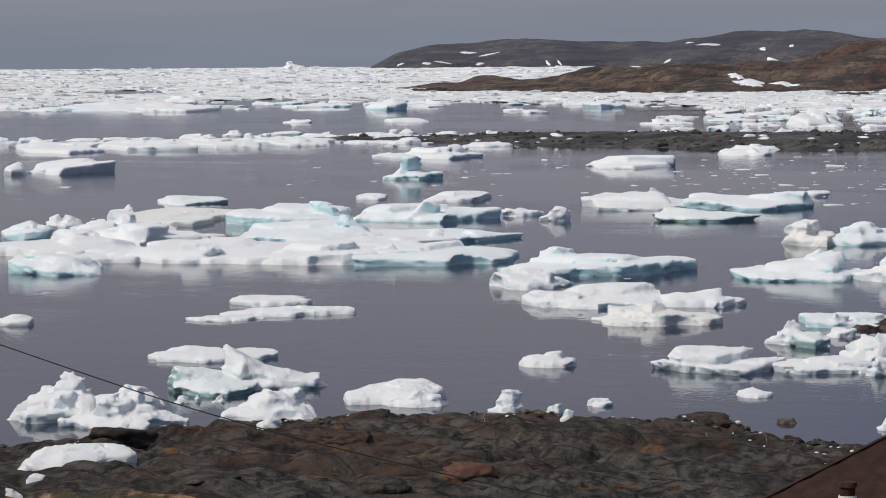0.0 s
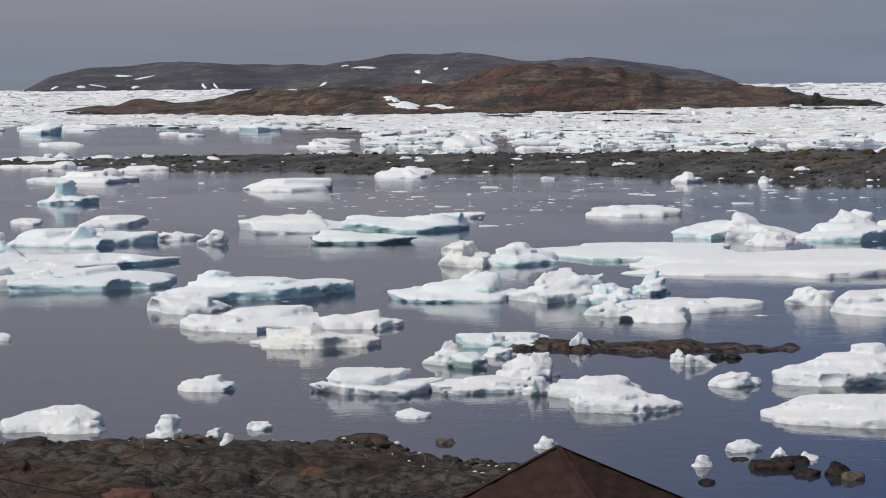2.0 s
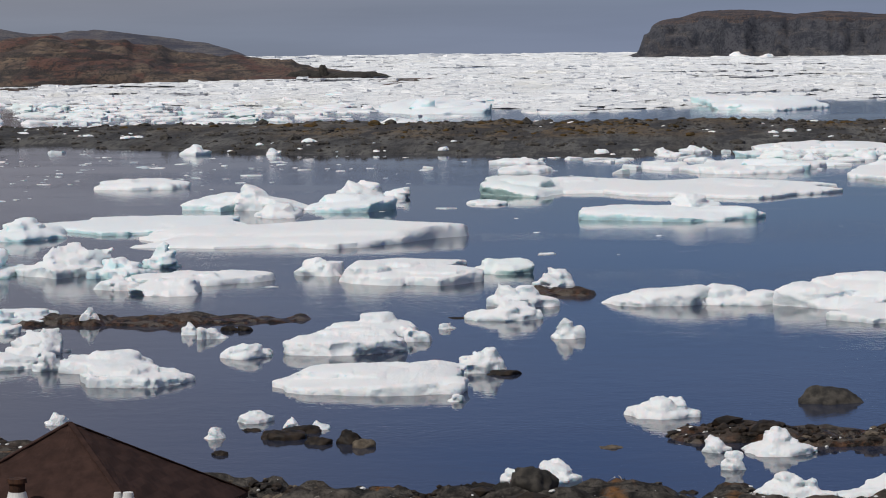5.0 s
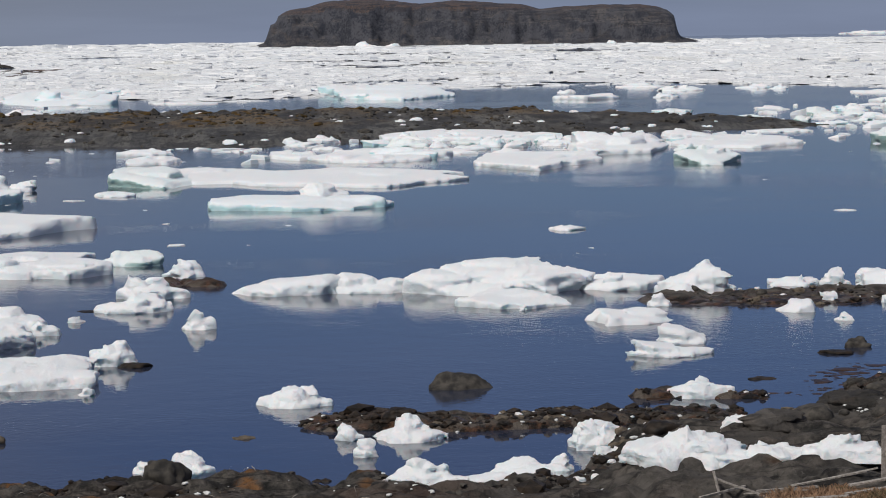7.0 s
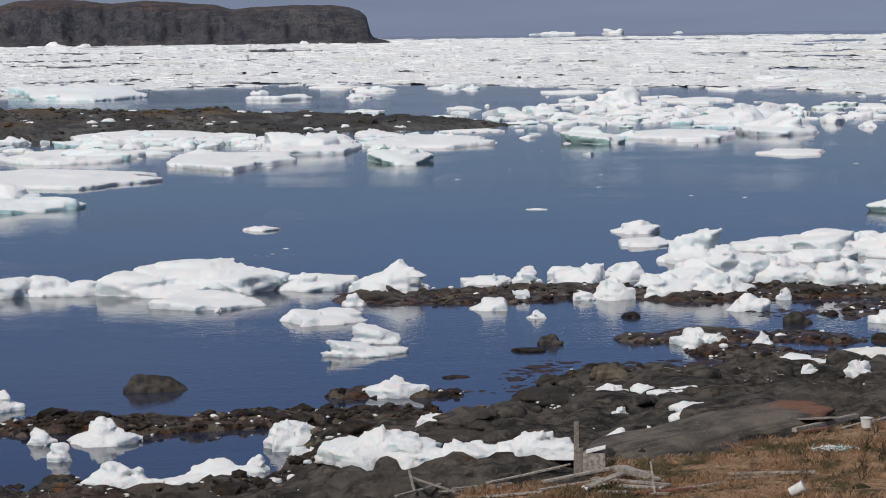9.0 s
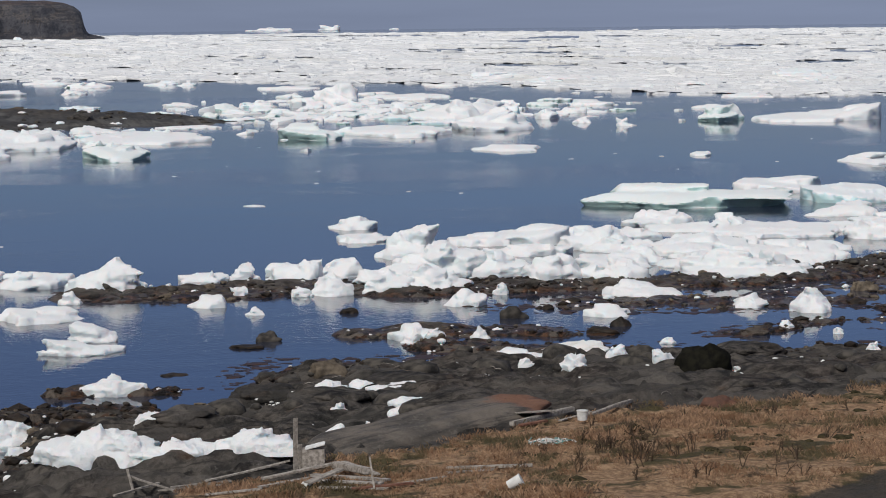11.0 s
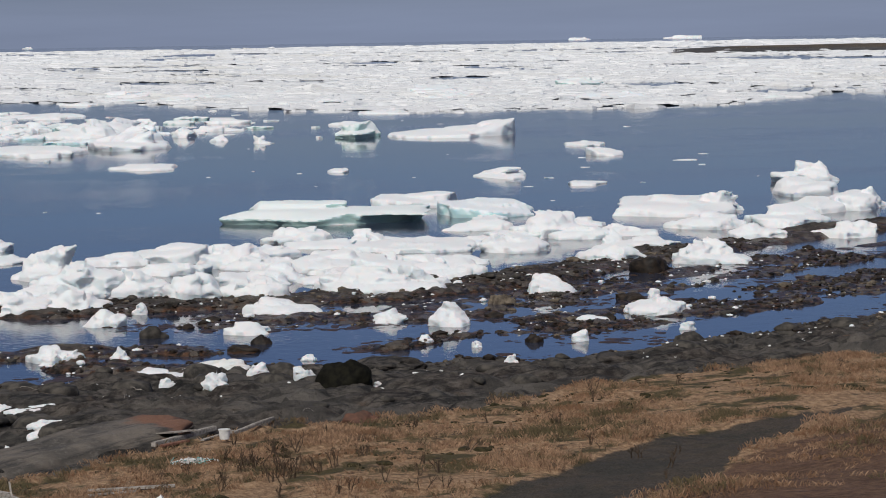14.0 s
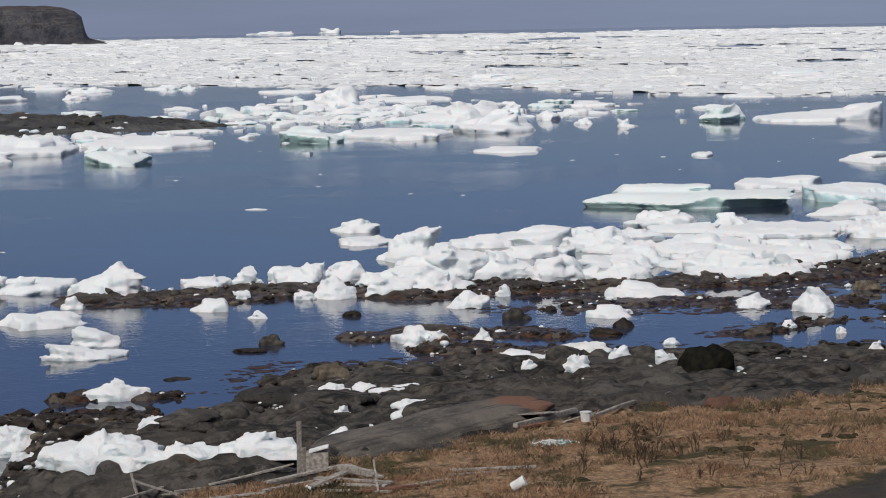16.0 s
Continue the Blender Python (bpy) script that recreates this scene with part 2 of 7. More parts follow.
HEATH = heath_material("brown_heath", (0.015, 0.0145, 0.0145), (0.065, 0.044, 0.034), (0.155, 0.108, 0.072), (0.09, 0.036, 0.026), 2.6, 0.3)
BAR = heath_material("gravel_bar", (0.014, 0.013, 0.013), (0.055, 0.053, 0.05), (0.1, 0.095, 0.085), (0.04, 0.034, 0.027), 7.0, 0.12,
                     (1.65, 1.6, (0.055, 0.038, 0.018), (0.16, 0.102, 0.045)))
# the blue haze of distance is mixed into the hill colours
HILL = heath_material("hazed_far_moor", (0.034, 0.037, 0.056), (0.065, 0.064, 0.081), (0.116, 0.104, 0.1), (0.07, 0.06, 0.067), 0.9, 0.3)
# cliff tones carry a bluish cast in place of air haze
CLIFF = heath_material("hazed_sea_cliff", (0.014, 0.0165, 0.025), (0.055, 0.055, 0.064), (0.092, 0.083, 0.08), (0.054, 0.046, 0.046), 2.0, 0.5,
                       (37, 14, (0.06, 0.038, 0.033), (0.1, 0.068, 0.054)))


def plain(name, a, b, scale, rough=0.8, bump=0.02, metal=0.0, gloss=0.16):
    k = Mat(name, rough)
    v = k.noise(scale, 6, 0.6, local=True)
    c = k.mix(k.ramp(v, 0.3, 0.7), a, b)
    c = k.mix(k.ramp(k.random(), 0, 1, 0, 0.35), c, a)
    k.bump(v, bump, 0.6)
    k.b.inputs["Metallic"].default_value = metal
    k.b.inputs["Specular IOR Level"].default_value = gloss
    return k.done(c)


ROCK = plain("dark_boulder", (0.02, 0.019, 0.018), (0.088, 0.078, 0.066), 2.2, 0.75, 0.08)
ROCK_WET = plain("wet_weedy_rock", (0.01, 0.009, 0.0085), (0.042, 0.03, 0.021), 2.5, 0.55, 0.07)
ROCK_TAN = plain("tan_boulder", (0.06, 0.048, 0.036), (0.19, 0.155, 0.115), 3.0, 0.8, 0.06)
ROCK_BLACK = plain("black_weedy_boulder", (0.004, 0.004, 0.0035), (0.02, 0.019, 0.012), 3.0, 0.9, 0.06, 0.0, 0.1)


def stained_rock():
    """Grey whaleback rock with a rusty orange stain at one end."""
    k = Mat("stained_whaleback_rock", 0.85)
    x = k.n.new("ShaderNodeSeparateXYZ")
    k.l.new(k.n.new("ShaderNodeTexCoord").outputs["Object"], x.inputs[0])
    v, fine = k.noise(0.7, 6, 0.6, local=True), k.noise(4.0, 6, 0.7, local=True)
    c = k.mix(k.ramp(v, 0.35, 0.65), (0.058, 0.051, 0.044), (0.135, 0.113, 0.092))
    streak = k.noise(1.2, 6, 0.7, (0.25, 1.6, 3), local=True)
    c = k.mix(k.ramp(streak, 0.48, 0.62, 0, 0.75), c, (0.024, 0.022, 0.021))
    c = k.mix(k.ramp(fine, 0.52, 0.66, 0, 0.6), c, (0.15, 0.135, 0.115))
    c = k.mix(k.ramp(k.math("ADD", x.outputs["X"], k.math("MULTIPLY", v, 3.0)), 4.3, 5.0, 0, 0.8), c, k.mix(fine, (0.12, 0.055, 0.033), (0.24, 0.1, 0.05)))
    k.bump(v, 0.3, 0.7)
    k.bump(streak, 0.2, 0.7)
    k.bump(fine, 0.06, 0.9)
    return k.done(c)


ROCK_STAINED = stained_rock()
ROCK_RED = plain("rusty_rock", (0.075, 0.045, 0.035), (0.17, 0.078, 0.05), 2.6, 0.8, 0.06)
WOOD_GREY = plain("weathered_grey_wood", (0.17, 0.15, 0.13), (0.42, 0.385, 0.345), 9.0, 0.85, 0.01)
WOOD_RED = plain("red_brown_wood", (0.11, 0.05, 0.035), (0.25, 0.13, 0.09), 8.0, 0.85, 0.01)
ROOFING = plain("brown_roofing", (0.028, 0.015, 0.012), (0.054, 0.029, 0.023), 3.0, 0.85, 0.01)
RUST = plain("rusty_metal", (0.025, 0.014, 0.01), (0.08, 0.04, 0.025), 6.0, 0.7, 0.01)
PAINT_WHITE = plain("white_paint", (0.55, 0.55, 0.53), (0.78, 0.78, 0.76), 5.0, 0.6, 0.004)
CABLE = plain("black_cable", (0.02, 0.019, 0.019), (0.045, 0.042, 0.04), 4.0, 0.6, 0.001)
TWIG = plain("dead_twigs", (0.05, 0.035, 0.025), (0.14, 0.1, 0.07), 5.0, 0.9, 0.004)


def straw_material():
    k = Mat("dry_grass_blades", 0.85)
    c = k.mix(k.ramp(k.noise(3.5, 5, 0.7), 0.3, 0.7), (0.14, 0.076, 0.045), (0.44, 0.285, 0.175))
    c = k.mix(k.ramp(k.noise(0.5, 4), 0.48, 0.62, 0, 0.8), c, (0.17, 0.088, 0.045))
    c = k.mix(k.ramp(k.noise(0.42, 5, 0.65), 0.5, 0.6, 0, 0.85), c, (0.075, 0.066, 0.03))
    return k.done(k.mix(k.ramp(k.noise(1.1, 5, 0.65), 0.56, 0.66, 0, 0.75), c, (0.05, 0.038, 0.026)))


STRAW = straw_material()
TUSSOCK = plain("ochre_turf", (0.035, 0.026, 0.012), (0.1, 0.06, 0.022), 1.2, 0.9, 0.05)
CUSHION = plain("dark_crowberry", (0.016, 0.015, 0.007), (0.07, 0.055, 0.028), 7.0, 0.95, 0.06)
WEED = plain("brown_seaweed", (0.015, 0.009, 0.006), (0.075, 0.038, 0.018), 1.4, 0.4, 0.01)



def snow_material():
    k = Mat("old_snow", 0.8)
    v = k.noise(0.4, 5)
    k.bump(v, 0.3, 0.5)
    return k.done(k.mix(k.ramp(v, 0.3, 0.7), (0.7, 0.72, 0.75), (0.84, 0.85, 0.86)))


SNOW = snow_material()
# ---- land and water ----
_rng = np.random.default_rng(7)
LATTICE = _rng.random((8, 256, 256))


def vnoise(x, y, seed=0):
    x, y = np.asarray(x, float) + 1000.37, np.asarray(y, float) + 1000.71
    i, j = np.floor(x).astype(int), np.floor(y).astype(int)
    u, v = x - i, y - j
    u, v = u * u * (3 - 2 * u), v * v * (3 - 2 * v)
    g = LATTICE[seed % 8]
    a, b, c, d = g[i % 256, j % 256], g[(i + 1) % 256, j % 256], g[i % 256, (j + 1) % 256], g[(i + 1) % 256, (j + 1) % 256]
    return (a * (1 - u) + b * u) * (1 - v) + (c * (1 - u) + d * u) * v


def fbm(x, y, octaves=4, seed=0, gain=0.5):
    total, amp, norm = 0, 1.0, 0.0
    for o in range(octaves):
        total = total + amp * vnoise(x * 2**o, y * 2**o, seed + o)
        norm += amp
        amp *= gain
    return total / norm


def cobbles(x, y, seed=0):
    """Rounded humps in a jittered lattice, 0 in the joints to 1 on top."""
    i, j = np.floor(x), np.floor(y)
    best = np.full(np.shape(x), 9.0)
    second = np.full(np.shape(x), 9.0)
    g, h = LATTICE[seed % 8], LATTICE[(seed + 3) % 8]
    for di in (-1, 0, 1):
        for dj in (-1, 0, 1):
            a, b = (i + di).astype(int) % 256, (j + dj).astype(int) % 256
            d = np.hypot(i + di + g[a, b] - x, j + dj + h[a, b] - y)
            second = np.minimum(second, np.maximum(best, d))
            best = np.minimum(best, d)
    return np.clip((second - best) * 1.6, 0, 1) ** 0.5


def smooth(v, lo, hi):
    u = np.clip((v - lo) / (hi - lo), 0, 1)
    return u * u * (3 - 2 * u)


def grid_mesh(name, xs, ys, z, material, attributes=None):
    nx, ny = len(xs), len(ys)
    co = np.empty((ny, nx, 3), np.float32)
    co[..., 0], co[..., 1], co[..., 2] = xs[None, :], ys[:, None], z
    idx = np.arange(nx * ny).reshape(ny, nx)
    quads = np.stack([idx[:-1, :-1], idx[:-1, 1:], idx[1:, 1:], idx[1:, :-1]], -1).reshape(-1, 4)
    me = bpy.data.meshes.new(name)
    me.vertices.add(nx * ny)
    me.vertices.foreach_set("co", co.ravel())
    me.loops.add(quads.size)
    me.loops.foreach_set("vertex_index", quads.ravel().astype(np.int32))
    me.polygons.add(len(quads))
    me.polygons.foreach_set("loop_start", np.arange(0, quads.size, 4, dtype=np.int32))
    me.polygons.foreach_set("use_smooth", np.ones(len(quads), bool))
    me.update(calc_edges=True)
    for key, values in (attributes or {}).items():
        at = me.attributes.new(key, "FLOAT", "POINT")
        at.data.foreach_set("value", np.asarray(values, np.float32).ravel())
    me.materials.append(material)
    return new(name, me)


def ridge(x, y, pts, half, height, soft=0.6):
    """A low rock ridge along a line of points."""
    best = np.full(np.shape(x), 1e9)
    for (ax, ay), (bx, by) in zip(pts[:-1], pts[1:]):
        t = np.clip(((x - ax) * (bx - ax) + (y - ay) * (by - ay)) / ((bx - ax) ** 2 + (by - ay) ** 2), 0, 1)
        best = np.minimum(best, np.hypot(x - ax - t * (bx - ax), y - ay - t * (by - ay)))
    return height * (1 - smooth(best / half, soft, 1.55)) * 1.0


SHORE_X = (-140, -95, -70, -62, -57, -53, -50, -45, -38, -34, -31, -27, -24, -17, -10, -2, 2, 6, 9, 12, 16, 21, 23, 26, 34, 44, 54, 70, 95, 140)
SHORE_Y = (60, 75, 86, 91, 93, 100, 105, 109, 110, 111, 108, 105.5, 102, 95.5, 94, 95, 93.5, 92, 94, 104.5, 107, 110.2, 116, 120.5, 119, 119, 116, 121, 132, 140)


def shore_line(x):
    return np.interp(x, SHORE_X, SHORE_Y)


def grass_line(x):
    return np.interp(x, (-140, -30, 5, 14, 18, 21, 24, 26, 31, 34.5, 38, 43, 48, 53, 63, 140), (40, 48, 66, 79.5, 82.5, 84.5, 85.6, 87.8, 90.4, 90.2, 90.6, 94, 96.6, 97.3, 99, 104))


def ground_height(x, y, detail=True):
    wob = 2.6 * (fbm(x / 5, y / 5, 3, 1) - 0.5)
    s = shore_line(x) + wob - y
    z = np.interp(s, (-40, -12, -2, 0, 1.2, 4, 12, 26, 45, 70, 110, 170), (-2.5, -1.2, -0.35, 0.0, 0.42, 0.75, 1.35, 2.1, 3.4, 8.0, 14.4, 16))
    # the grassy bank climbs a little faster on the right
    g = grass_line(x) + 1.5 * (fbm(x / 4, y / 4, 3, 5) - 0.5) - y
    bank = np.interp(g, (-30, -6, 0, 12, 24, 40, 60, 95, 140), (-9, 1.0, 1.9, 2.75, 3.5, 5.6, 9.6, 14.4, 15.5))
    w = smooth(x, 6, 16)
    z = np.where(s > 0, np.maximum(np.minimum(z, 1.7), bank) * w + z * (1 - w), z)
    z = np.where(s > 0, np.minimum(z, 14.4), z)
    # reefs in the bay
    reefs = [
        (((1.0, 108.3), (3, 108.8), (6, 107.8), (11, 108.6), (16, 108.6)), 2.0, 0.36),
        (((32.5, 132.5), (36.5, 132.0), (41.0, 130.0)), 2.4, 0.16),
        (((34.5, 126.0), (38.0, 124.0), (42.0, 121.5)), 2.6, 0.12),
        (((50, 126.5), (56, 130)), 1.8, 0.06),
        (((60, 128), (72, 133), (90, 141)), 3.2, 0.1),
        (((22, 156), (28, 155), (34, 157), (40, 153), (50, 152.5), (60, 151.5), (70, 155), (84, 166), (108, 180), (140, 192)), 3.6, 0.36),
        (((46, 143), (58, 140), (72, 147), (92, 158), (125, 174)), 5.0, 0.06),
        (((64, 132), (80, 139), (110, 152)), 5.0, 0.12),
        (((-37.5, 154), (-31, 153.8), (-24, 155.8)), 2.1, 0.3),
        (((-34, 154.2), (-26, 155.2)), 1.5, 0.42),
        (((-10, 172), (-6.8, 171)), 1.3, 0.35),
        (((14.4, 115.4), (18.6, 114.6)), 1.1, 0.3),
    ]
    for pts, half, top in reefs:
        p = ridge(x, y, pts, half, 1.0)
        z = np.maximum(z, -1.0 + p * (1.0 + top + 0.55 * (fbm(x / 2.6, y / 2.6, 3, 2) - 0.5)))
    if detail:
        rocky = smooth(g, 2.5, -1.5) * w + (1 - w) * smooth(y, 58, 72)
        amp = rocky * smooth(z, -0.9, 0.3) * np.where(s < -1.5, 0.55, 1.0)
        warp = 1.2 * fbm(x / 5, y / 5, 3, 4)
        hump = cobbles(x / 6.5 + warp, y / 3.4 + fbm(x / 5, y / 5, 2, 1), 2)
        ledge = cobbles(x / 2.6 + 0.8 * warp, y / 1.35 + 0.7 * fbm(x / 2, y / 2, 2, 6), 4)
        small = cobbles(x / 1.3 + fbm(x, y, 2, 3), y / 0.9, 5)
        slab = smooth(fbm(x / 12, y / 9, 2, 7), 0.36, 0.6)
        tidal = 1 - smooth(z, 0.45, 0.9)
        z = z + amp * (0.8 * (1 - 0.5 * tidal * w) * (hump - 0.75) * (0.35 + fbm(x / 9, y / 9, 2, 6)) + (0.62 - 0.2 * w) * (1 - 0.35 * tidal * w) * (ledge - 0.75) * (0.3 + 0.9 * fbm(x / 4, y / 4, 2, 5))
                       + (0.2 + 0.24 * tidal) * (1.15 - slab) * (small - 0.6) + 0.6 * (fbm(x / 9, y / 4, 4, 3) - 0.5) + 0.2 * (fbm(x / 1.5, y / 0.9, 3, 2, 0.6) - 0.5))
        z = z + (1 - rocky) * (0.34 * (fbm(x / 1.6, y / 1.6, 4, 1) - 0.5) + 0.3 * (fbm(x / 5, y / 5, 2, 2) - 0.5))
    return z, g, w


def track_middle(x):
    return np.interp(x, (10, 20, 28.5, 31, 34, 35.4, 37.5, 40.6, 43.4, 47.6, 60, 90), (47, 55.5, 62.6, 64, 66.7, 68.1, 70.7, 73.4, 74.6, 77.6, 86, 97))


def track_field(x, y):
    """The gravel track that crosses the grass."""
    half = np.interp(x, (10, 28.5, 31, 35.4, 37.5, 40.6, 43.4, 47.6, 50), (4.0, 3.2, 3.7, 3.9, 3.1, 2.2, 1.2, 0.5, -1.0))
    return 1 - smooth(np.abs(y - track_middle(x)), half - 0.3, half + 0.4)


gx = np.concatenate([np.linspace(-140, -66, 38)[:-1], np.arange(-66, 78, 0.29), np.arange(78, 141, 0.7)])
gy = np.concatenate([np.linspace(-60, 60, 40)[:-1], np.arange(60, 136, 0.28), np.arange(136, 196, 0.55), np.arange(196, 240, 4.0)])
GX, GY = np.meshgrid(gx, gy)
gz, gg, gw = ground_height(GX, GY)
track = track_field(GX, GY) * smooth(GX, 8, 14)
gz = gz - 0.12 * track
grass_amount = np.clip(smooth(gg, -0.9, 1.6) * gw + (1 - gw) * smooth(GY, 74, 62), 0, 1)
heather = smooth(track_middle(GX) - GY, 2.0, 5.0) * smooth(GX, 10, 16)
tagged(grid_mesh("ground", gx, gy, gz, SHORE, {"grass": grass_amount, "track": track, "heather": heather}),
       "dark wet shore rock rising to dry yellow grass and a gravel track", "shore", kind="structure")


def ground_z(x, y):
    z, _, _ = ground_height(np.array([float(x)]), np.array([float(y)]))
    return float(z[0] - 0.12 * track_field(np.array([float(x)]), np.array([float(y)]))[0])


def sea():
    bm = bmesh.new()
    rings = [150, 400, 900, 2000, 4880]
    n = 160
    last = None
    centre = bm.verts.new((0, 0, 0))
    for r in rings:
        ring = [bm.verts.new((r * math.sin(2 * math.pi * i / n), r * math.cos(2 * math.pi * i / n), 0)) for i in range(n)]
        for i in range(n):
            if last is None:
                bm.faces.new((centre, ring[(i + 1) % n], ring[i]))
            else:
                bm.faces.new((last[i], last[(i + 1) % n], ring[(i + 1) % n], ring[i]))
        last = ring
    me = bpy.data.meshes.new("water")
    bmesh.ops.recalc_face_normals(bm, faces=bm.faces)
    if bm.faces[0].normal.z < 0:
        bmesh.ops.reverse_faces(bm, faces=bm.faces)
    bm.to_mesh(me)
    bm.free()
    me.materials.append(WATER)
    return tagged(new("water", me), "calm grey-blue sea bay with faint ripples", "water", kind="structure")


sea()


def landform(name, xs, ys, height, material, label, category="island"):
    X, Y = np.meshgrid(xs, ys)
    return tagged(grid_mesh(name, xs, ys, height(X, Y), material), label, category, kind="structure")


def bar_height(x, y):
    near = np.interp(x, (-245, -206, -167, -107, -72, -37, -8, 12, 39, 77, 90), (487, 470, 449, 438, 402, 391, 384, 405, 418, 418, 430))
    far = np.interp(x, (-245, -206, -192, -117, -72, -13, 30, 67, 81, 90), (492, 490, 512, 528, 540, 530, 520, 468, 436, 430))
    n = fbm(x / 22, y / 30, 4, 2)
    d = np.minimum(y - near, far - y) + 22 * (n - 0.5)
    edge = np.minimum(x + 236, 86 - x)
    d = np.minimum(d, edge)
    z = np.interp(d, (-20, 0, 8, 30, 60), (-2, 0.05, 0.75, 1.25, 1.55))
    top = smooth(x, -120, -20)
    z = z + smooth(d, 4, 25) * (0.5 + 1.9 * top) * (fbm(x / 8, y / 22, 5, 5, 0.6) - 0.42) + smooth(d, -3, 4) * 0.75 * (fbm(x / 2.2, y / 6, 3, 1) - 0.45)
    return z


landform("shingle_bar", np.arange(-250, 96, 0.9), np.arange(370, 560, 1.6), bar_height, BAR,
         "low dark gravel and rock bar topped with brown turf", "gravel bar")


def islet_height(x, y):
    az = np.degrees(np.arctan2(x, y))
    top = np.interp(az, (-25.2, -23.6, -23.2, -22.6, -22.3, -21.96, -21.7, -21.4, -20.65, -20.24, -19.8, -19.1, -17.9, -16.8, -15.6, -15.1, -14.5, -13.8, -12.96, -12.5, -11.9, -11.75, -11.2, -10.9, -10.3, -9.7, -9.0, -8.4, -8.25, -7.8, -7.2, -6.4),
                    (0, 0.5, 2, 2.2, 5.1, 5.8, 4.0, 3.4, 5.2, 7.2, 9.4, 9.8, 11.8, 11.6, 12.4, 16, 20.2, 22.4, 22.3, 21.2, 20.6, 18, 18, 14.2, 12, 11.2, 9.6, 8.4, 5.5, 3.2, 1.4, -1))
    d = np.hypot(x, y)
    near = np.interp(az, (-26, -23.6, -22, -17.4, -13.7, -9, -6.4), (1310, 1290, 1240, 1150, 1180, 1330, 1370))
    u = (d - near) / 130
    across = np.interp(u + 0.35 * (fbm(x / 60, y / 60, 3, 2) - 0.5), (-0.4, 0, 0.1, 0.45, 1.0, 1.9, 3.0), (-0.5, 0.0, 0.2, 0.55, 1.0, 0.9, -0.5))
    n = fbm(x / 45, y / 80, 5, 3, 0.55) - 0.5
    return top * across * (1 + 0.2 * n) + 3.5 * n * smooth(top, 0, 6) + 3.0 * (fbm(x / 14, y / 26, 4, 6, 0.6) - 0.5) * smooth(top, -0.5, 3) + 3.4 * (cobbles(x / 17 + fbm(x / 20, y / 40, 3, 1), y / 46, 3) - 0.7) * smooth(top, 0.2, 4) * smooth(fbm(x / 60, y / 90, 3, 7), 0.35, 0.6) - 0.15


landform("brown_islet", np.arange(-620, -120, 1.3), np.arange(1080, 1640, 4.0), islet_height, HEATH,
         "low brown heath-covered headland with dark rock at the shore")


def hill_height(x, y):
    az = np.degrees(np.arctan2(x, y))
    d = np.hypot(x, y)
    top = np.interp(az, (-24.6, -24.4, -24.0, -23.2, -22.06, -21, -20.4, -19.3, -18.2, -17.4, -16.8, -15.4, -14.8, -13.9, -13.2, -12.5, -11.4, -10.2, -9.5, -9.2),
                    (-3, 7, 25, 37, 50, 47, 45, 41, 39, 45, 53, 58, 54, 43, 44, 48, 40, 25, 8, -3))
    u = (d - 4250 - 60 * np.sin(az * 2.2)) / 420
    across = np.interp(u, (-0.3, 0, 0.12, 0.6, 1.0, 1.8), (-0.3, 0, 0.25, 0.72, 1.0, 0.4))
    n = fbm(x / 110, y / 240, 5, 4, 0.5) - 0.5
    return top * across * (1 + 0.28 * n) + 5 * n * smooth(top * across, 2, 20)


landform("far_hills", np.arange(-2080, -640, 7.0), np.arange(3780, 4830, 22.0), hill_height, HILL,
         "distant treeless hills in haze-tinted grey-brown with late snow patches", "hills")


def island_height(x, y):
    az = np.degrees(np.arctan2(x, y))
    d = np.hypot(x, y)
    top = np.interp(az, (-1.3, -1.04, -0.96, -0.9, -0.78, -0.73, -0.55, -0.1, 0.27, 1.1, 1.58, 2.3, 3.0, 3.5, 4.46, 4.82, 5.42, 5.9, 6.87, 7.29, 7.53, 7.68, 7.76, 7.82, 8.12, 8.3),
                    (-1, 3.5, 15, 26, 29, 37, 43, 48, 54, 55, 54, 48.5, 52, 49.5, 45, 40, 42, 43, 43.5, 40.5, 36, 29, 10, 4.5, 1, -2))
    top = np.where((az > -0.5) & (az < 7.4), top + 1.2 * (fbm(az * 2.7, az * 0 + 2, 3, 3) - 0.5), top)
    near = 2980 - 28 * az + 40 * (fbm(az * 3, az * 0, 3, 1) - 0.5)
    u = (d - near) / 60
    gully = 0.55 * fbm(x / 60, u * 2.0, 4, 6, 0.6) + 0.45 * fbm(x / 18, u * 5.0, 4, 2, 0.6) - 0.5
    u = u + 1.7 * gully * smooth(u, -0.3, 0.3)
    across = np.interp(u, (-0.6, 0, 0.25, 0.5, 0.7, 1.0, 1.6, 5, 9, 11), (-0.1, 0.03, 0.2, 0.5, 0.56, 0.82, 0.9, 1.0, 0.9, -0.1))
    return top * across + 2.5 * (fbm(x / 14, y / 30, 4, 2) - 0.5) * smooth(across, 0, 0.3)


landform("cliff_island", np.arange(-100, 470, 2.4), np.concatenate([np.arange(2660, 3120, 4.0), np.arange(3120, 3800, 30.0)]), island_height, CLIFF,
         "flat-topped island with dark sea cliffs", "island")


def spit_height(x, y):
    d = np.hypot(x, y)
    az = np.degrees(np.arctan2(x, y))
    top = np.interp(az, (27.6, 28.2, 29, 30, 34, 40), (-1, 0.8, 1.8, 2.6, 3.2, 3.2))
    u = (d - 1750) / 220
    across = np.interp(u, (-0.5, 0, 0.3, 1, 1.6, 2.2), (-0.4, 0, 0.5, 1, 0.8, -0.4))
    return top * across + 1.0 * (fbm(x / 20, y / 40, 4, 2) - 0.5) * smooth(top, 0, 2)


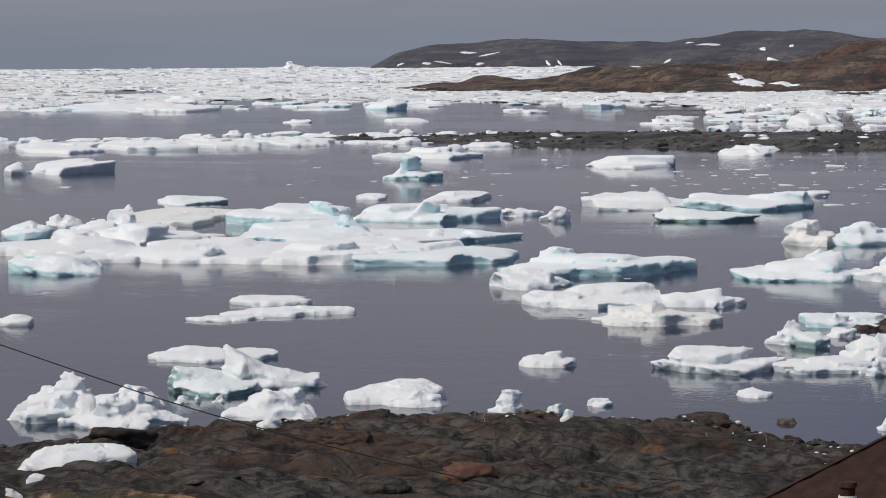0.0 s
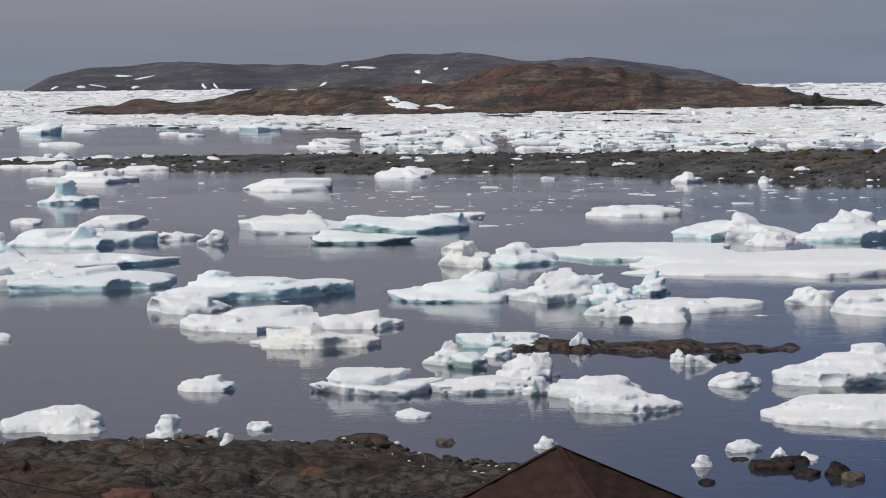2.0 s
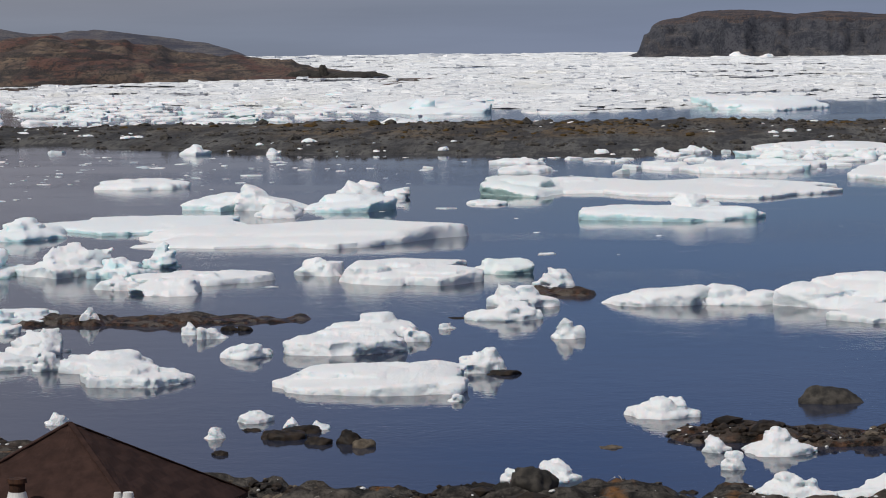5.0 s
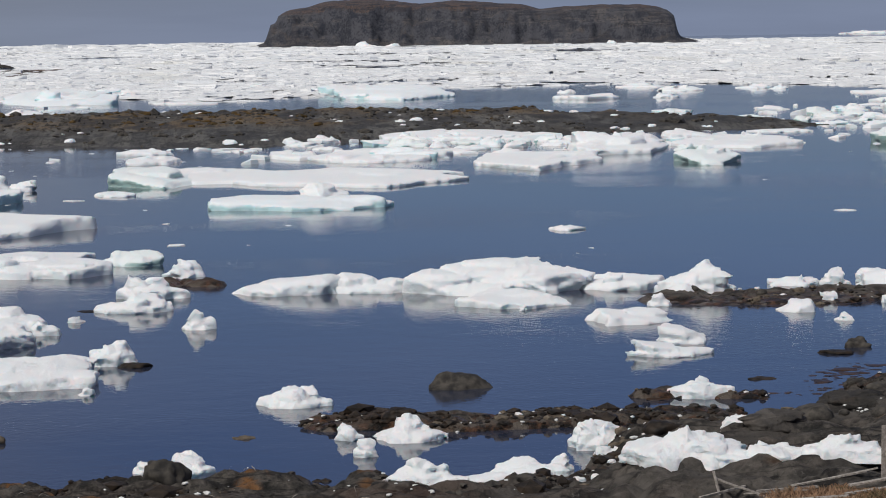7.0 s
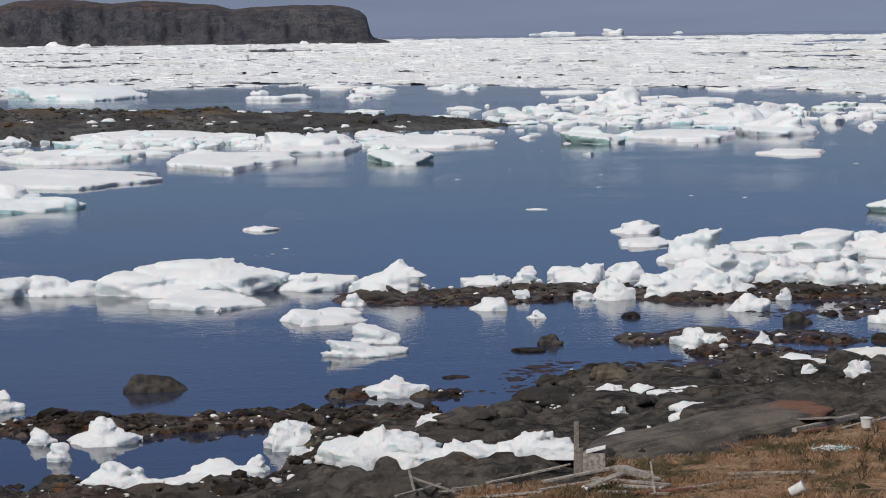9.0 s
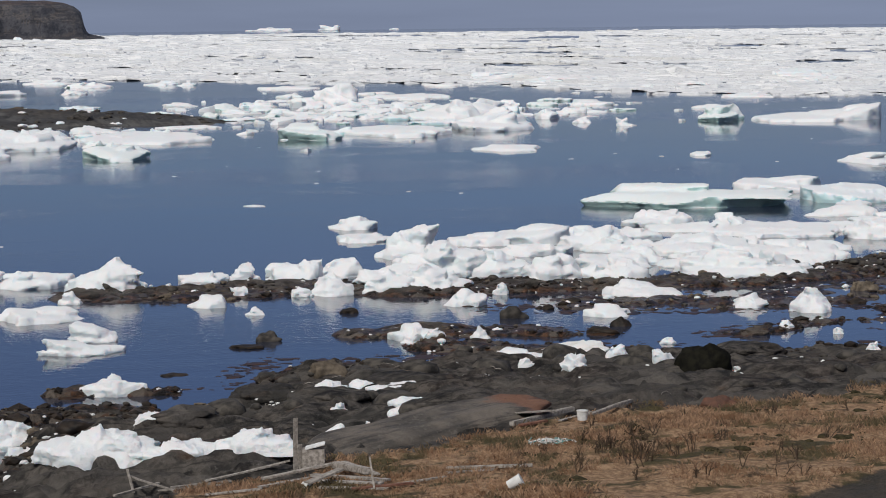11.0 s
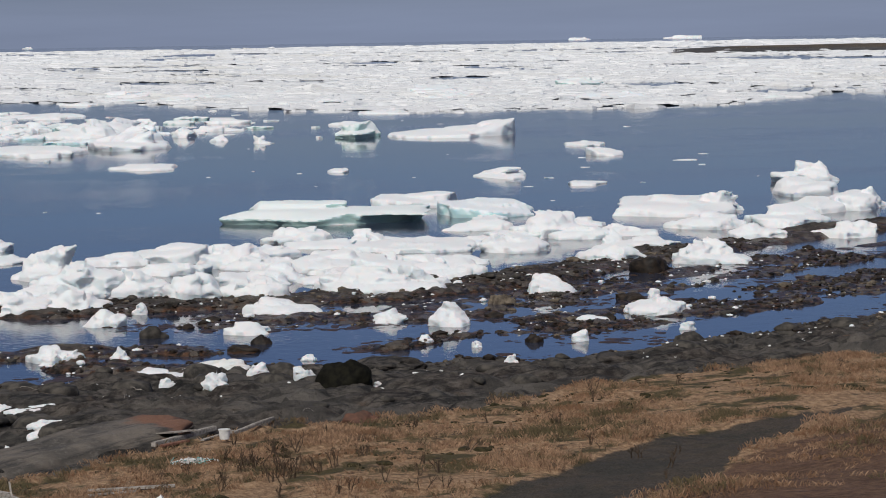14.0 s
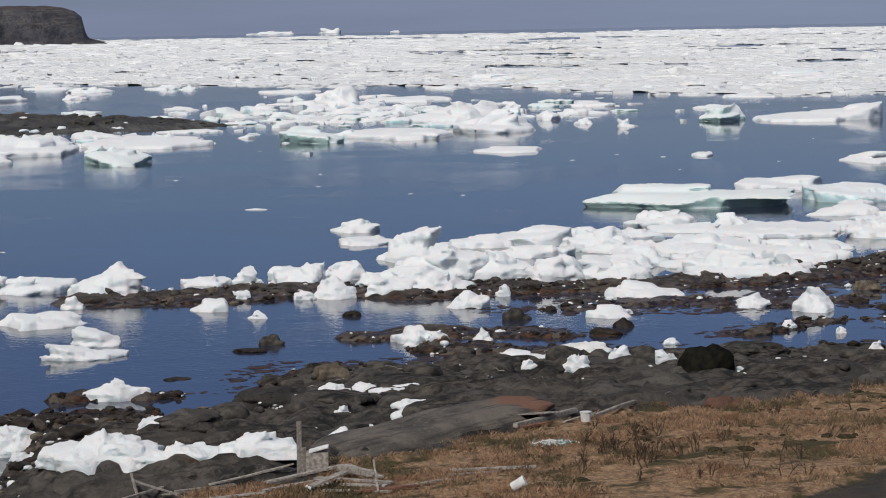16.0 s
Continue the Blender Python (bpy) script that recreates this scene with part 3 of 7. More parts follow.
landform("dark_spit", np.arange(780, 1500, 4.0), np.arange(1250, 2000, 7.0), spit_height, BAR,
         "low dark rocky spit among the pack ice", "spit")

# ---- ice ----
def mesh_object(name, verts, faces, material, shade=True):
    me = bpy.data.meshes.new(name)
    me.from_pydata([tuple(v) for v in verts], [], [tuple(f) for f in faces])
    me.polygons.foreach_set("use_smooth", np.full(len(me.polygons), shade))
    me.materials.append(material)
    return new(name, me)


def pack_edge(az):
    """Distance at which the close pack begins."""
    return np.interp(az, (-40, -32, -25, -21, -17.5, -16.5, -12, -6.5, -2, 3, 6.6, 12, 16.5, 18.5, 22.6, 29, 31, 40),
                     (940, 950, 1040, 900, 830, 790, 760, 660, 620, 730, 765, 690, 645, 580, 533, 550, 640, 760))


def pack_slabs(name, count, lo, hi, density, size, label, material, seed, flat=0.2):
    """Broken slabs of sea ice, lying close together; sizes in metres grow with their range."""
    rng = np.random.default_rng(seed)
    tries = count * 8 + 30000
    az = rng.uniform(-36, 36, tries)
    edge = pack_edge(az) if lo is None else np.full(tries, float(lo))
    d = np.exp(rng.uniform(np.log(edge), math.log(hi)))
    X, Y = d * np.sin(np.radians(az)), d * np.cos(np.radians(az))
    chosen = np.nonzero((rng.random(tries) < density(az, d, X, Y)) & ~land_there(X, Y))[0][:count]
    n, k = len(chosen), 5
    x, y, far = X[chosen][:, None], Y[chosen][:, None], d[chosen]
    r = size(far) * rng.lognormal(0, 0.5, n)
    tall = np.minimum(rng.lognormal(-1.4, 0.55, n) * (0.75 + far / 4200), flat * r)[:, None]
    ang = (np.arange(k)[None, :] + rng.uniform(-0.4, 0.4, (n, k))) * 2 * np.pi / k
    rad = r[:, None] * rng.uniform(0.5, 1.15, (n, k))
    turn, squash = rng.uniform(0, 6.28, (n, 1)), rng.uniform(0.5, 0.9, (n, 1))
    px, py = rad * np.cos(ang), rad * np.sin(ang) * squash
    qx, qy = px * np.cos(turn) - py * np.sin(turn), px * np.sin(turn) + py * np.cos(turn)
    tilt = rng.normal(0, 0.3, (2, n, 1)) * tall / r[:, None]
    rim = np.maximum(0.5 * np.minimum(tall, 0.2), tall + tilt[0] * qx + tilt[1] * qy + rng.normal(0, 0.25, (n, k)) * tall)
    peak = np.maximum(0.6 * np.minimum(tall, 0.25), tall * rng.uniform(0.9, 1.9, (n, 1)))
    foot = np.stack([x + qx, y + qy, np.full((n, k), -0.1)], -1)
    edge = np.stack([x + 0.9 * qx, y + 0.9 * qy, rim], -1)
    tip = np.stack([x + rng.normal(0, 0.2, (n, 1)) * r[:, None], y + rng.normal(0, 0.15, (n, 1)) * r[:, None], peak], -1)
    verts = np.concatenate([foot, edge, tip], 1).reshape(-1, 3)
    i = np.arange(k)
    j = (i + 1) % k
    start = (np.arange(n) * (2 * k + 1))[:, None, None]
    quads = (np.stack([i, j, k + j, k + i], -1)[None] + start).reshape(-1, 4)
    tris = (np.stack([k + i, k + j, np.full(k, 2 * k)], -1)[None] + start).reshape(-1, 3)
    return tagged(mesh_object(name, verts.tolist(), quads.tolist() + tris.tolist(), material, False), label, "pack ice", kind="stuff")


def land_there(x, y):
    return (((-245 < x) & (x < 90) & (370 < y) & (y < 560) & (bar_height(x, y) > 0.25))
            | ((-620 < x) & (x < -120) & (1080 < y) & (y < 1640) & (islet_height(x, y) > 0.5)))


def leads(az, d):
    """Open cracks run across the pack."""
    return smooth(fbm(az / 3.2, np.log(d) * 11.0, 4, 5), 0.27, 0.38)


def pack_end(az):
    """Open water shows beyond the pack to the right."""
    return np.interp(az, (-40, -1, 6, 10, 40), (4780, 4780, 3900, 3500, 3450))


def close_pack(az, d, x, y):
    return (d < pack_end(az)) * np.clip((0.5 + 0.5 * np.minimum(1, (d / pack_edge(az) - 1) * 6)) * leads(az, d), 0, 1)


pack_slabs("pack_ice", 42000, None, 4780, close_pack, lambda d: 0.7 + d / 330, "close-packed white sea ice reaching to the horizon", PACK, 3, 0.17)


def slush():
    """Brash frozen together between the slabs of the pack."""
    az = np.linspace(-36, 36, 620)
    u = np.linspace(0, 1, 190)
    A, U = np.meshgrid(az, u)
    E = pack_edge(A) * 1.03
    D = E * (4800 / E) ** U
    keep = (leads(A, D) > 0.5) & (fbm(A * 2.3, np.log(D) * 60, 3, 2) > 0.14) & (fbm(A * 0.7, np.log(D) * 22, 3, 1) + U * 0.9 > 0.27)
    A2 = A + 0.05 * (vnoise(A * 30, U * 900, 3) - 0.5)
    X, Y = D * np.sin(np.radians(A2)), D * np.cos(np.radians(A2))
    keep &= ~land_there(X, Y) & (D < pack_end(A))
    Z = 0.05 + 0.5 * vnoise(X / 2, Y / 9, 4) ** 2 * keep
    idx = np.arange(A.size).reshape(A.shape)
    quads = np.stack([idx[:-1, :-1], idx[:-1, 1:], idx[1:, 1:], idx[1:, :-1]], -1)
    ok = keep[:-1, :-1] & keep[:-1, 1:] & keep[1:, 1:] & keep[1:, :-1]
    used, inv = np.unique(quads[ok], return_inverse=True)
    co = np.stack([X.ravel(), Y.ravel(), Z.ravel()], -1)[used]
    return tagged(mesh_object("slush_ice", co.tolist(), inv.reshape(-1, 4).tolist(), PACK), "white slush ice between pack floes", "slush ice", kind="stuff")


slush()


def strewn(az, d, x, y):
    a = np.exp(-(((az - 13) / 4.2) ** 2) - ((d - 475) / 62) ** 2)
    b = np.exp(-(((az - 3.5) / 5) ** 2) - ((d - 372) / 26) ** 2) * 0.6
    c = 0.9 * np.exp(-(((az + 12) / 4.5) ** 2) - ((d - 600) / 70) ** 2)
    e = 0.75 * np.exp(-(((az + 27) / 7) ** 2) - ((d - 520) / 22) ** 2)
    return a + b + c + e


pack_slabs("loose_ice", 420, 330, 720, strewn, lambda d: 0.4 + d / 420, "loose white ice floes drifting in a field", ICE, 5, 0.4)


def bits(az, d, x, y):
    return 0.032 + np.exp(-(((az + 13) / 8) ** 2) - ((d - 360) / 45) ** 2)


pack_slabs("brash_ice", 330, 170, 520, bits, lambda d: 0.1 + d / 700, "small scattered bits of brash ice on the water", ICE, 9, 0.045)


GRAIN = np.random.default_rng(5).random((48, 48, 48)).astype(np.float32)


def noise3(p, seed, octaves=3, gain=0.55):
    """Smooth solid noise about 0 at points p (..., 3)."""
    total, amp = 0.0, 1.0
    for o in range(octaves):
        q = np.asarray(p * 2.0**o + (7.31 * (seed % 97) + 31.7 * o), np.float32)
        i = np.floor(q).astype(int)
        f = q - i
        f = f * f * (3 - 2 * f)
        i0, i1 = i % 48, (i + 1) % 48
        fx, fy, fz = f[..., 0], f[..., 1], f[..., 2]
        g = lambda a, b, c: GRAIN[a[..., 0], b[..., 1], c[..., 2]]
        lo = (g(i0, i0, i0) * (1 - fx) + g(i1, i0, i0) * fx) * (1 - fy) + (g(i0, i1, i0) * (1 - fx) + g(i1, i1, i0) * fx) * fy
        hi = (g(i0, i0, i1) * (1 - fx) + g(i1, i0, i1) * fx) * (1 - fy) + (g(i0, i1, i1) * (1 - fx) + g(i1, i1, i1) * fx) * fy
        total = total + amp * (lo * (1 - fz) + hi * fz - 0.5)
        amp *= gain
    return total


def surface_net(F, xs, ys, zs):
    """Vertices and quads of the zero surface of a field sampled on a grid (inside: F < 0)."""
    inside = F < 0
    nx, ny, nz = F.shape
    shape = (nx - 1, ny - 1, nz - 1)
    total, count = np.zeros(shape + (3,)), np.zeros(shape)
    corner = lambda arr, o: arr[o[0]:nx - 1 + o[0], o[1]:ny - 1 + o[1], o[2]:nz - 1 + o[2]]
    offs = [(i, j, k) for i in (0, 1) for j in (0, 1) for k in (0, 1)]
    for p in offs:
        for ax in range(3):
            if p[ax]:
                continue
            q = list(p)
            q[ax] = 1
            fa, fb = corner(F, p), corner(F, q)
            cross = (fa < 0) != (fb < 0)
            t = np.where(cross, fa / np.where(cross, fa - fb, 1), 0)
            for k in range(3):
                total[..., k] += cross * (p[k] + (t if k == ax else 0))
            count += cross
    cells = count > 0
    index = np.full(shape, -1)
    index[cells] = np.arange(cells.sum())
    at = np.argwhere(cells) + total[cells] / count[cells][:, None]
    step = [s[1] - s[0] for s in (xs, ys, zs)]
    co = np.stack([s[0] + at[:, k] * step[k] for k, s in enumerate((xs, ys, zs))], -1)
    quads = []
    for ax in range(3):
        b, c = (ax + 1) % 3, (ax + 2) % 3
        lo, hi = [slice(None)] * 3, [slice(None)] * 3
        lo[ax], hi[ax] = slice(0, -1), slice(1, None)
        for s in (lo, hi):
            s[b], s[c] = slice(1, -1), slice(1, -1)
        ia, ib = inside[tuple(lo)], inside[tuple(hi)]
        where = np.argwhere(ia != ib)
        if not len(where):
            continue
        out = ia[tuple(where.T)]
        cell = where.copy()
        cell[:, b] += 1
        cell[:, c] += 1
        ring = []
        for db, dc in ((-1, -1), (0, -1), (0, 0), (-1, 0)):
            n = cell.copy()
            n[:, b] += db
            n[:, c] += dc
            ring.append(index[tuple(n.T)])
        q = np.stack(ring, -1)
        q[~out] = q[~out][:, ::-1]
        quads.append(q)
    return co, np.concatenate(quads)


def smin(a, b, k):
    h = np.clip(0.5 + 0.5 * (b - a) / k, 0, 1)
    return b * (1 - h) + a * h - k * h * (1 - h)


def floe(x, y, turn, length, depth, height, seed, style="slab", lean=0.0, peaks=(), mat=None, label="white melting ice floe afloat", aground=False, group="ice floes", plates=(), slope=None, base=0.62):
    """One floe of layered sea ice: broken plates, rafted on one another, with sharp rims, overhangs and melt hollows.
    lean tips the top up towards +length; peaks are horns (along, across, height, radius), as shares of the floe;
    plates are more plates (along, across, half length, half width, foot, top, tilt along, tilt across); slope and base set the overhang and the top of the main plate."""
    rng = np.random.default_rng(seed)
    big = max(length, depth)
    away = math.hypot(x, y)
    near = away < 210
    cell = max(0.00064 * away, length / 100, 0.025)
    tall = height * (1.3 + 0.5 * abs(lean) + max([0] + [p[2] for p in peaks] + [p[5] - 0.8 for p in plates])) + 0.12
    nx, ny = int(np.clip(1.32 * length / cell, 18, 104)), int(np.clip(1.32 * depth / cell / 3.0, 12, 44))
    nz = int(np.clip((tall + 0.3) / (0.85 * cell), 11, 30))
    xs, ys, zs = np.linspace(-0.66, 0.66, nx, dtype=np.float32) * length, np.linspace(-0.66, 0.66, ny, dtype=np.float32) * depth, np.linspace(-0.3, tall, nz, dtype=np.float32)
    X, Y, Z = np.meshgrid(xs, ys, zs, indexing="ij")
    pts = np.stack([X, Y, Z], -1)
    U, V = 2 * X / length, 2 * Y / depth
    half = 0.5 * min(length, depth)
    step = np.array([xs[1] - xs[0], ys[1] - ys[0], zs[1] - zs[0]])
    flat = np.stack([X[:, :, 0], Y[:, :, 0], 0 * X[:, :, 0]], -1)
    wide = noise3(flat / (big * 0.2), seed + 1, 2)[:, :, None]
    ragged = noise3(flat / np.maximum(big * 0.06, 4.0 * step), seed + 4, 2, 0.6)[:, :, None]
    # flaky layers of the broken sides, and soft drifts on the snow
    flakes = max(0.35, 0.5 * height)
    layer = noise3(pts / np.maximum(np.array([1.6, 1.6, 0.34]) * flakes, 3.0 * step), seed + 6, 2, 0.6)
    drift = noise3(flat / (0.5 * half + 0.3), seed + 9, 3, 0.5)[:, :, None]
    bare = mat is ICE_GREEN or mat is ICE_BLUE
    F, S = np.full(X.shape, 9.0), np.zeros(X.shape)

    def join(G, side, blend=0.0):
        nonlocal F, S
        S = np.where(G < F, side, S)
        F = smin(F, G, blend) if blend else np.minimum(F, G)

    def plate(cu, cv, ru, rv, z0, z1, tu=0.0, tv=0.0, edge=0.05, over=None, thin=0.4):
        """A broken plate with straight sides that lean in or out, from z0 to z1 (shares of the height), tilted."""
        k = int(rng.integers(5, 8))
        u, v = U - cu, V - cv
        hx, hy = ru * length / 2, rv * depth / 2
        side = np.full(U.shape, -99.0)
        for a in (np.arange(k) + rng.uniform(-0.32, 0.32, k)) * 2 * np.pi / k + rng.uniform(0, 6.28):
            out = rng.uniform(-1.1, 0.35) if over is None else over + rng.uniform(-0.15, 0.15)
            norm = math.hypot(math.cos(a) / hx, math.sin(a) / hy)
            face = (math.cos(a) * u / ru + math.sin(a) * v / rv - rng.uniform(0.8, 1.03)) / norm
            side = np.maximum(side, face - out * (Z - 0.55 * z1 * height) * 0.7)
        side = side + half * min(1, ru, rv) * (0.3 * wide + 0.05 * ragged) + 0.14 * height * layer
        lift = height * (tu * u + tv * v)
        way = rng.uniform(0, 6.28)
        sharp = thin * np.clip(0.6 + 0.6 * np.cos(np.arctan2(v / rv, u / ru) - way), 0, 1)
        rim = np.clip(-side / (0.42 * half * min(1, ru, rv)), 0, 1)
        top = Z - z1 * height * (1 - sharp * (1 - rim) ** 1.6) - lift + 0.1 * height * drift
        foot = z0 * height + lift - Z
        r = edge * height
        cap = np.maximum(top, foot)
        G = np.minimum(np.maximum(side + r, cap + r), 0) + np.hypot(np.maximum(side + r, 0), np.maximum(cap + r, 0)) - r
        return G, side > top

    def block(cu, cv, rx, ry, rz, z, tip=0.35):
        """An angular broken block, tipped; sizes in metres, z: its middle."""
        q = np.stack([X - cu * length / 2, Y - cv * depth / 2, Z - z], -1)
        turned = np.array(Euler((rng.normal(0, tip), rng.normal(0, tip), rng.uniform(0, 6.28))).to_matrix())
        q = q @ turned.T
        G = np.full(X.shape, -99.0)
        axes = np.concatenate([np.eye(3), -np.eye(3), rng.normal(0, 1, (4, 3))]) + rng.normal(0, 0.16, (10, 3))
        size = np.array([rx, ry, rz])
        for n in axes:
            n = n / np.linalg.norm(n)
            reach = np.linalg.norm(n * size) * rng.uniform(0.74, 1.0)
            G = np.maximum(G, q @ n - reach)
        G = G + 0.12 * min(rx, ry, rz) * (2 * layer + ragged)
        return G, np.ones(X.shape, bool)

    main = slope if slope is not None else (-0.02 if bare else None)
    if style == "pan":
        join(*plate(0, 0, 1, 1, -3, 0.66, lean * 0.5, rng.normal(0, 0.05), 0.06, main, 0.35))
        for _ in range(3):
            a, q = rng.uniform(0, 6.28), rng.uniform(0.2, 0.7)
            join(*plate(q * math.cos(a), q * math.sin(a), rng.uniform(0.15, 0.4), rng.uniform(0.15, 0.4), -1, rng.uniform(0.75, 1.0), rng.normal(0, 0.3), rng.normal(0, 0.2)), 0.05 * height)
    elif style == "slab":
        join(*plate(0, 0, 1, 1, -3, base, lean * 0.55 + (0 if plates else rng.normal(0, 0.2)), rng.normal(0.1, 0.1), 0.05, main, 0.5))
        if not plates:
            join(*plate(rng.uniform(-0.35, 0.35), rng.uniform(0, 0.35), rng.uniform(0.4, 0.7), rng.uniform(0.35, 0.6), -1, rng.uniform(0.8, 1.0), lean * 0.55 + rng.normal(0, 0.28), rng.normal(0.12, 0.14)))
            for _ in range(int(rng.integers(0, 2))):
                a = rng.uniform(0, 6.28)
                s = rng.uniform(0.14, 0.26) * min(length, depth) / 2
                join(*block(0.6 * math.cos(a), 0.6 * math.sin(a), s * 1.4, s, min(s, 0.4 * height), 0.55 * height), 0.04 * height)
    elif style == "block":
        join(*plate(0, 0, 1, 1, -3, 0.45, 0, 0, 0.08, None, 0.6))
        for i in range(6):
            a, q = rng.uniform(0, 6.28), rng.uniform(0.05, 0.6)
            cu, cv = q * math.cos(a), q * math.sin(a)
            rise = max(0.4, rng.uniform(0.6, 1.0) * (1.08 - 0.35 * q) + lean * 0.4 * cu)
            if i % 3 == 2:
                s = rng.uniform(0.22, 0.36) * half * 1.2
                join(*block(cu, cv, s * 1.3, s, min(s, 0.5 * height), 0.45 * rise * height), 0.06 * height)
            else:
                join(*plate(cu, cv, rng.uniform(0.3, 0.55), rng.uniform(0.3, 0.55), -1, rise, rng.normal(0, 0.3), rng.normal(0, 0.16), 0.07), 0.05 * height)
    else:
        join(*plate(0, 0, 0.95, 0.95, -3, 0.34, 0, 0, 0.1, None, 0.6))
        for i in range(3):
            a, q = rng.uniform(0, 6.28), rng.uniform(0.0, 0.4)
            rise = rng.uniform(0.5, 0.75) if i else 1.0
            join(*block(q * math.cos(a), q * math.sin(a), length * rng.uniform(0.24, 0.4), depth * rng.uniform(0.24, 0.4), 0.55 * height * rise, 0.4 * height * rise, 0.3), 0.07 * height)
    for cu, cv, ru, rv, z0, z1, tu, tv in plates:
        join(*plate(cu, cv, ru, rv, z0, z1, tu, tv, 0.05, main))
    for pu, pv, rise, pr in peaks:
        z1 = (0.75 + rise) * height
        join(*block(pu, pv, 0.6 * pr * length, 0.6 * pr * depth, 0.62 * z1, 0.4 * z1, 0.25), 0.06 * height)
    # melt: hollows bitten out of the rim, a notch at the waterline, crust
    for _ in range(1):
        a = rng.uniform(0, 6.28)
        s = rng.uniform(0.1, 0.2) * half * 2
        d = np.sqrt((X - 1.08 * math.cos(a) * length / 2) ** 2 + (Y - 1.08 * math.sin(a) * depth / 2) ** 2 + (1.6 * (Z - rng.uniform(0, 0.4) * height)) ** 2) - s
        F = np.maximum(F, -d)
    if not aground:
        F = F + (0.14 if mat is ICE_GREEN else 0.07 if bare else 0.03) * height * np.exp(-((Z / (0.16 * height + 0.05)) ** 2))
    crust = max(0.3, 0.42 * height)
    pits = 1.9 * np.abs(noise3(pts / np.maximum(crust * np.array([1, 1, 0.6]), np.array([2.5, 4.0, 2.2]) * step), seed + 2, 2, 0.6)) - 0.3
    F = F + crust * pits * np.where(S > 0, 0.2, 0.06 if style in ("slab", "pan") else 0.12)
    if near:
        F = F + 0.12 * crust * noise3(pts / np.maximum(0.32 * crust, 2.0 * step), seed + 8, 2, 0.6)
    for border in (F[0], F[-1], F[:, 0], F[:, -1], F[:, :, -1]):
        np.maximum(border, 0.02, out=border)
    co, quads = surface_net(F, xs, ys, zs)
    name = {"slab": "ice_floe", "block": "ice_block", "pan": "ice_pan", "chunk": "ice_chunk"}[style]
    ob = mesh_object(name, co.tolist(), quads.tolist(), mat or ICE)
    ob.data.set_sharp_from_angle(angle=radians(30))
    rest = 0.0
    if aground:
        under = [ground_z(x + u * length, y + v * depth) for u, v in ((0, 0), (-0.25, 0), (0.25, 0), (0, -0.25), (0, 0.25))]
        lie = max(under) if length < 3 else 0.5 * (max(under) + sum(under) / 5)
        rest = max(0.0, lie - 0.06)
    ob.matrix_basis = pose(x, y, rest, 0, 0, turn)
    return tagged(ob, label, "ice floe", group)


def floe_field(count, az0, az1, d0, d1, seed, label, group, lengths=(3, 11)):
    """Floes lying close together in a drifting field."""
    rng = np.random.default_rng(seed)
    made, tries = [], 0
    while len(made) < count and tries < 4000:
        tries += 1
        az, d = rng.normal((az0 + az1) / 2, (az1 - az0) / 4), rng.normal((d0 + d1) / 2, (d1 - d0) / 4)
        x, y = d * math.sin(radians(az)), d * math.cos(radians(az))
        l = rng.uniform(*lengths) * rng.uniform(0.5, 1)
        if land_there(np.array([x]), np.array([y]))[0] or any(math.hypot(x - a, (y - b) * 0.8) < 0.5 * (l + c) for a, b, c in made):
            continue
        made.append((x, y, l))
        style = ("slab", "pan", "block", "slab")[len(made) % 4]
        mat = (ICE, ICE, ICE, ICE_BLUE, ICE, ICE_GREEN)[int(rng.integers(0, 6))]
        floe(x, y, -az + rng.uniform(-20, 20), l, l * rng.uniform(0.6, 1.3), rng.uniform(0.6, 1.3) * (0.6 if style == "pan" else 1), seed * 100 + len(made), style, mat=mat, label=label, group=group)


floe(-203.3, 324.5, 25, 3.19, 8.08, 1.88, 12, "slab", label="white snow-covered ice floe afloat in the bay")
floe(-203.3, 339.7, 26, 12.45, 29.43, 1.38, 13, "slab", label="white snow-covered ice floe afloat in the bay")
floe(-251.9, 416.4, 38, 15.16, 45.32, 1.19, 14, "pan", label="wide low pan of white sea ice")
floe(-243.6, 432.5, 35, 15.46, 46.23, 1.21, 15, "pan", label="wide low pan of white sea ice")
floe(-233.7, 445.0, 31, 15.17, 45.37, 1.22, 16, "pan", label="wide low pan of white sea ice")
floe(-224.5, 456.2, 27, 14.37, 42.96, 1.23, 17, "pan", label="wide low pan of white sea ice")
floe(-129.5, 208.8, 38, 4.55, 11.52, 1.42, 18, "slab", lean=0.5, mat=ICE_BLUE, label="white ice floe with turquoise bare ice sides")
floe(-133.6, 221.9, 29, 3.49, 8.04, 1.45, 19, "block", label="high hummocky block of white sea ice afloat")
floe(-130.7, 237.8, 27, 11.84, 31.87, 0.82, 20, "pan", mat=ICE_DIRTY, label="pale ice floe stained brown with grit")
floe(-143.4, 265.5, 24, 6.86, 11.82, 0.73, 21, "slab", mat=ICE_GREEN, label="ice floe with grey-green undercut sides")
floe(-117.1, 237.3, 31, 13.21, 17.47, 1.47, 22, "slab", mat=ICE_BLUE, label="white ice floe with turquoise bare ice sides")
floe(-105.6, 244.4, 21, 13.71, 12.07, 1.49, 23, "slab", mat=ICE_BLUE, label="white ice floe with turquoise bare ice sides")
floe(-127.6, 279.9, 28, 3.94, 11.63, 0.55, 24, "pan", label="wide low pan of white sea ice")
floe(-116.9, 280.1, 20, 7.54, 15.64, 0.96, 25, "slab", label="white snow-covered ice floe afloat in the bay")
floe(-99.4, 253.4, 15, 5.11, 5.32, 0.79, 26, "pan", label="wide low pan of white sea ice")
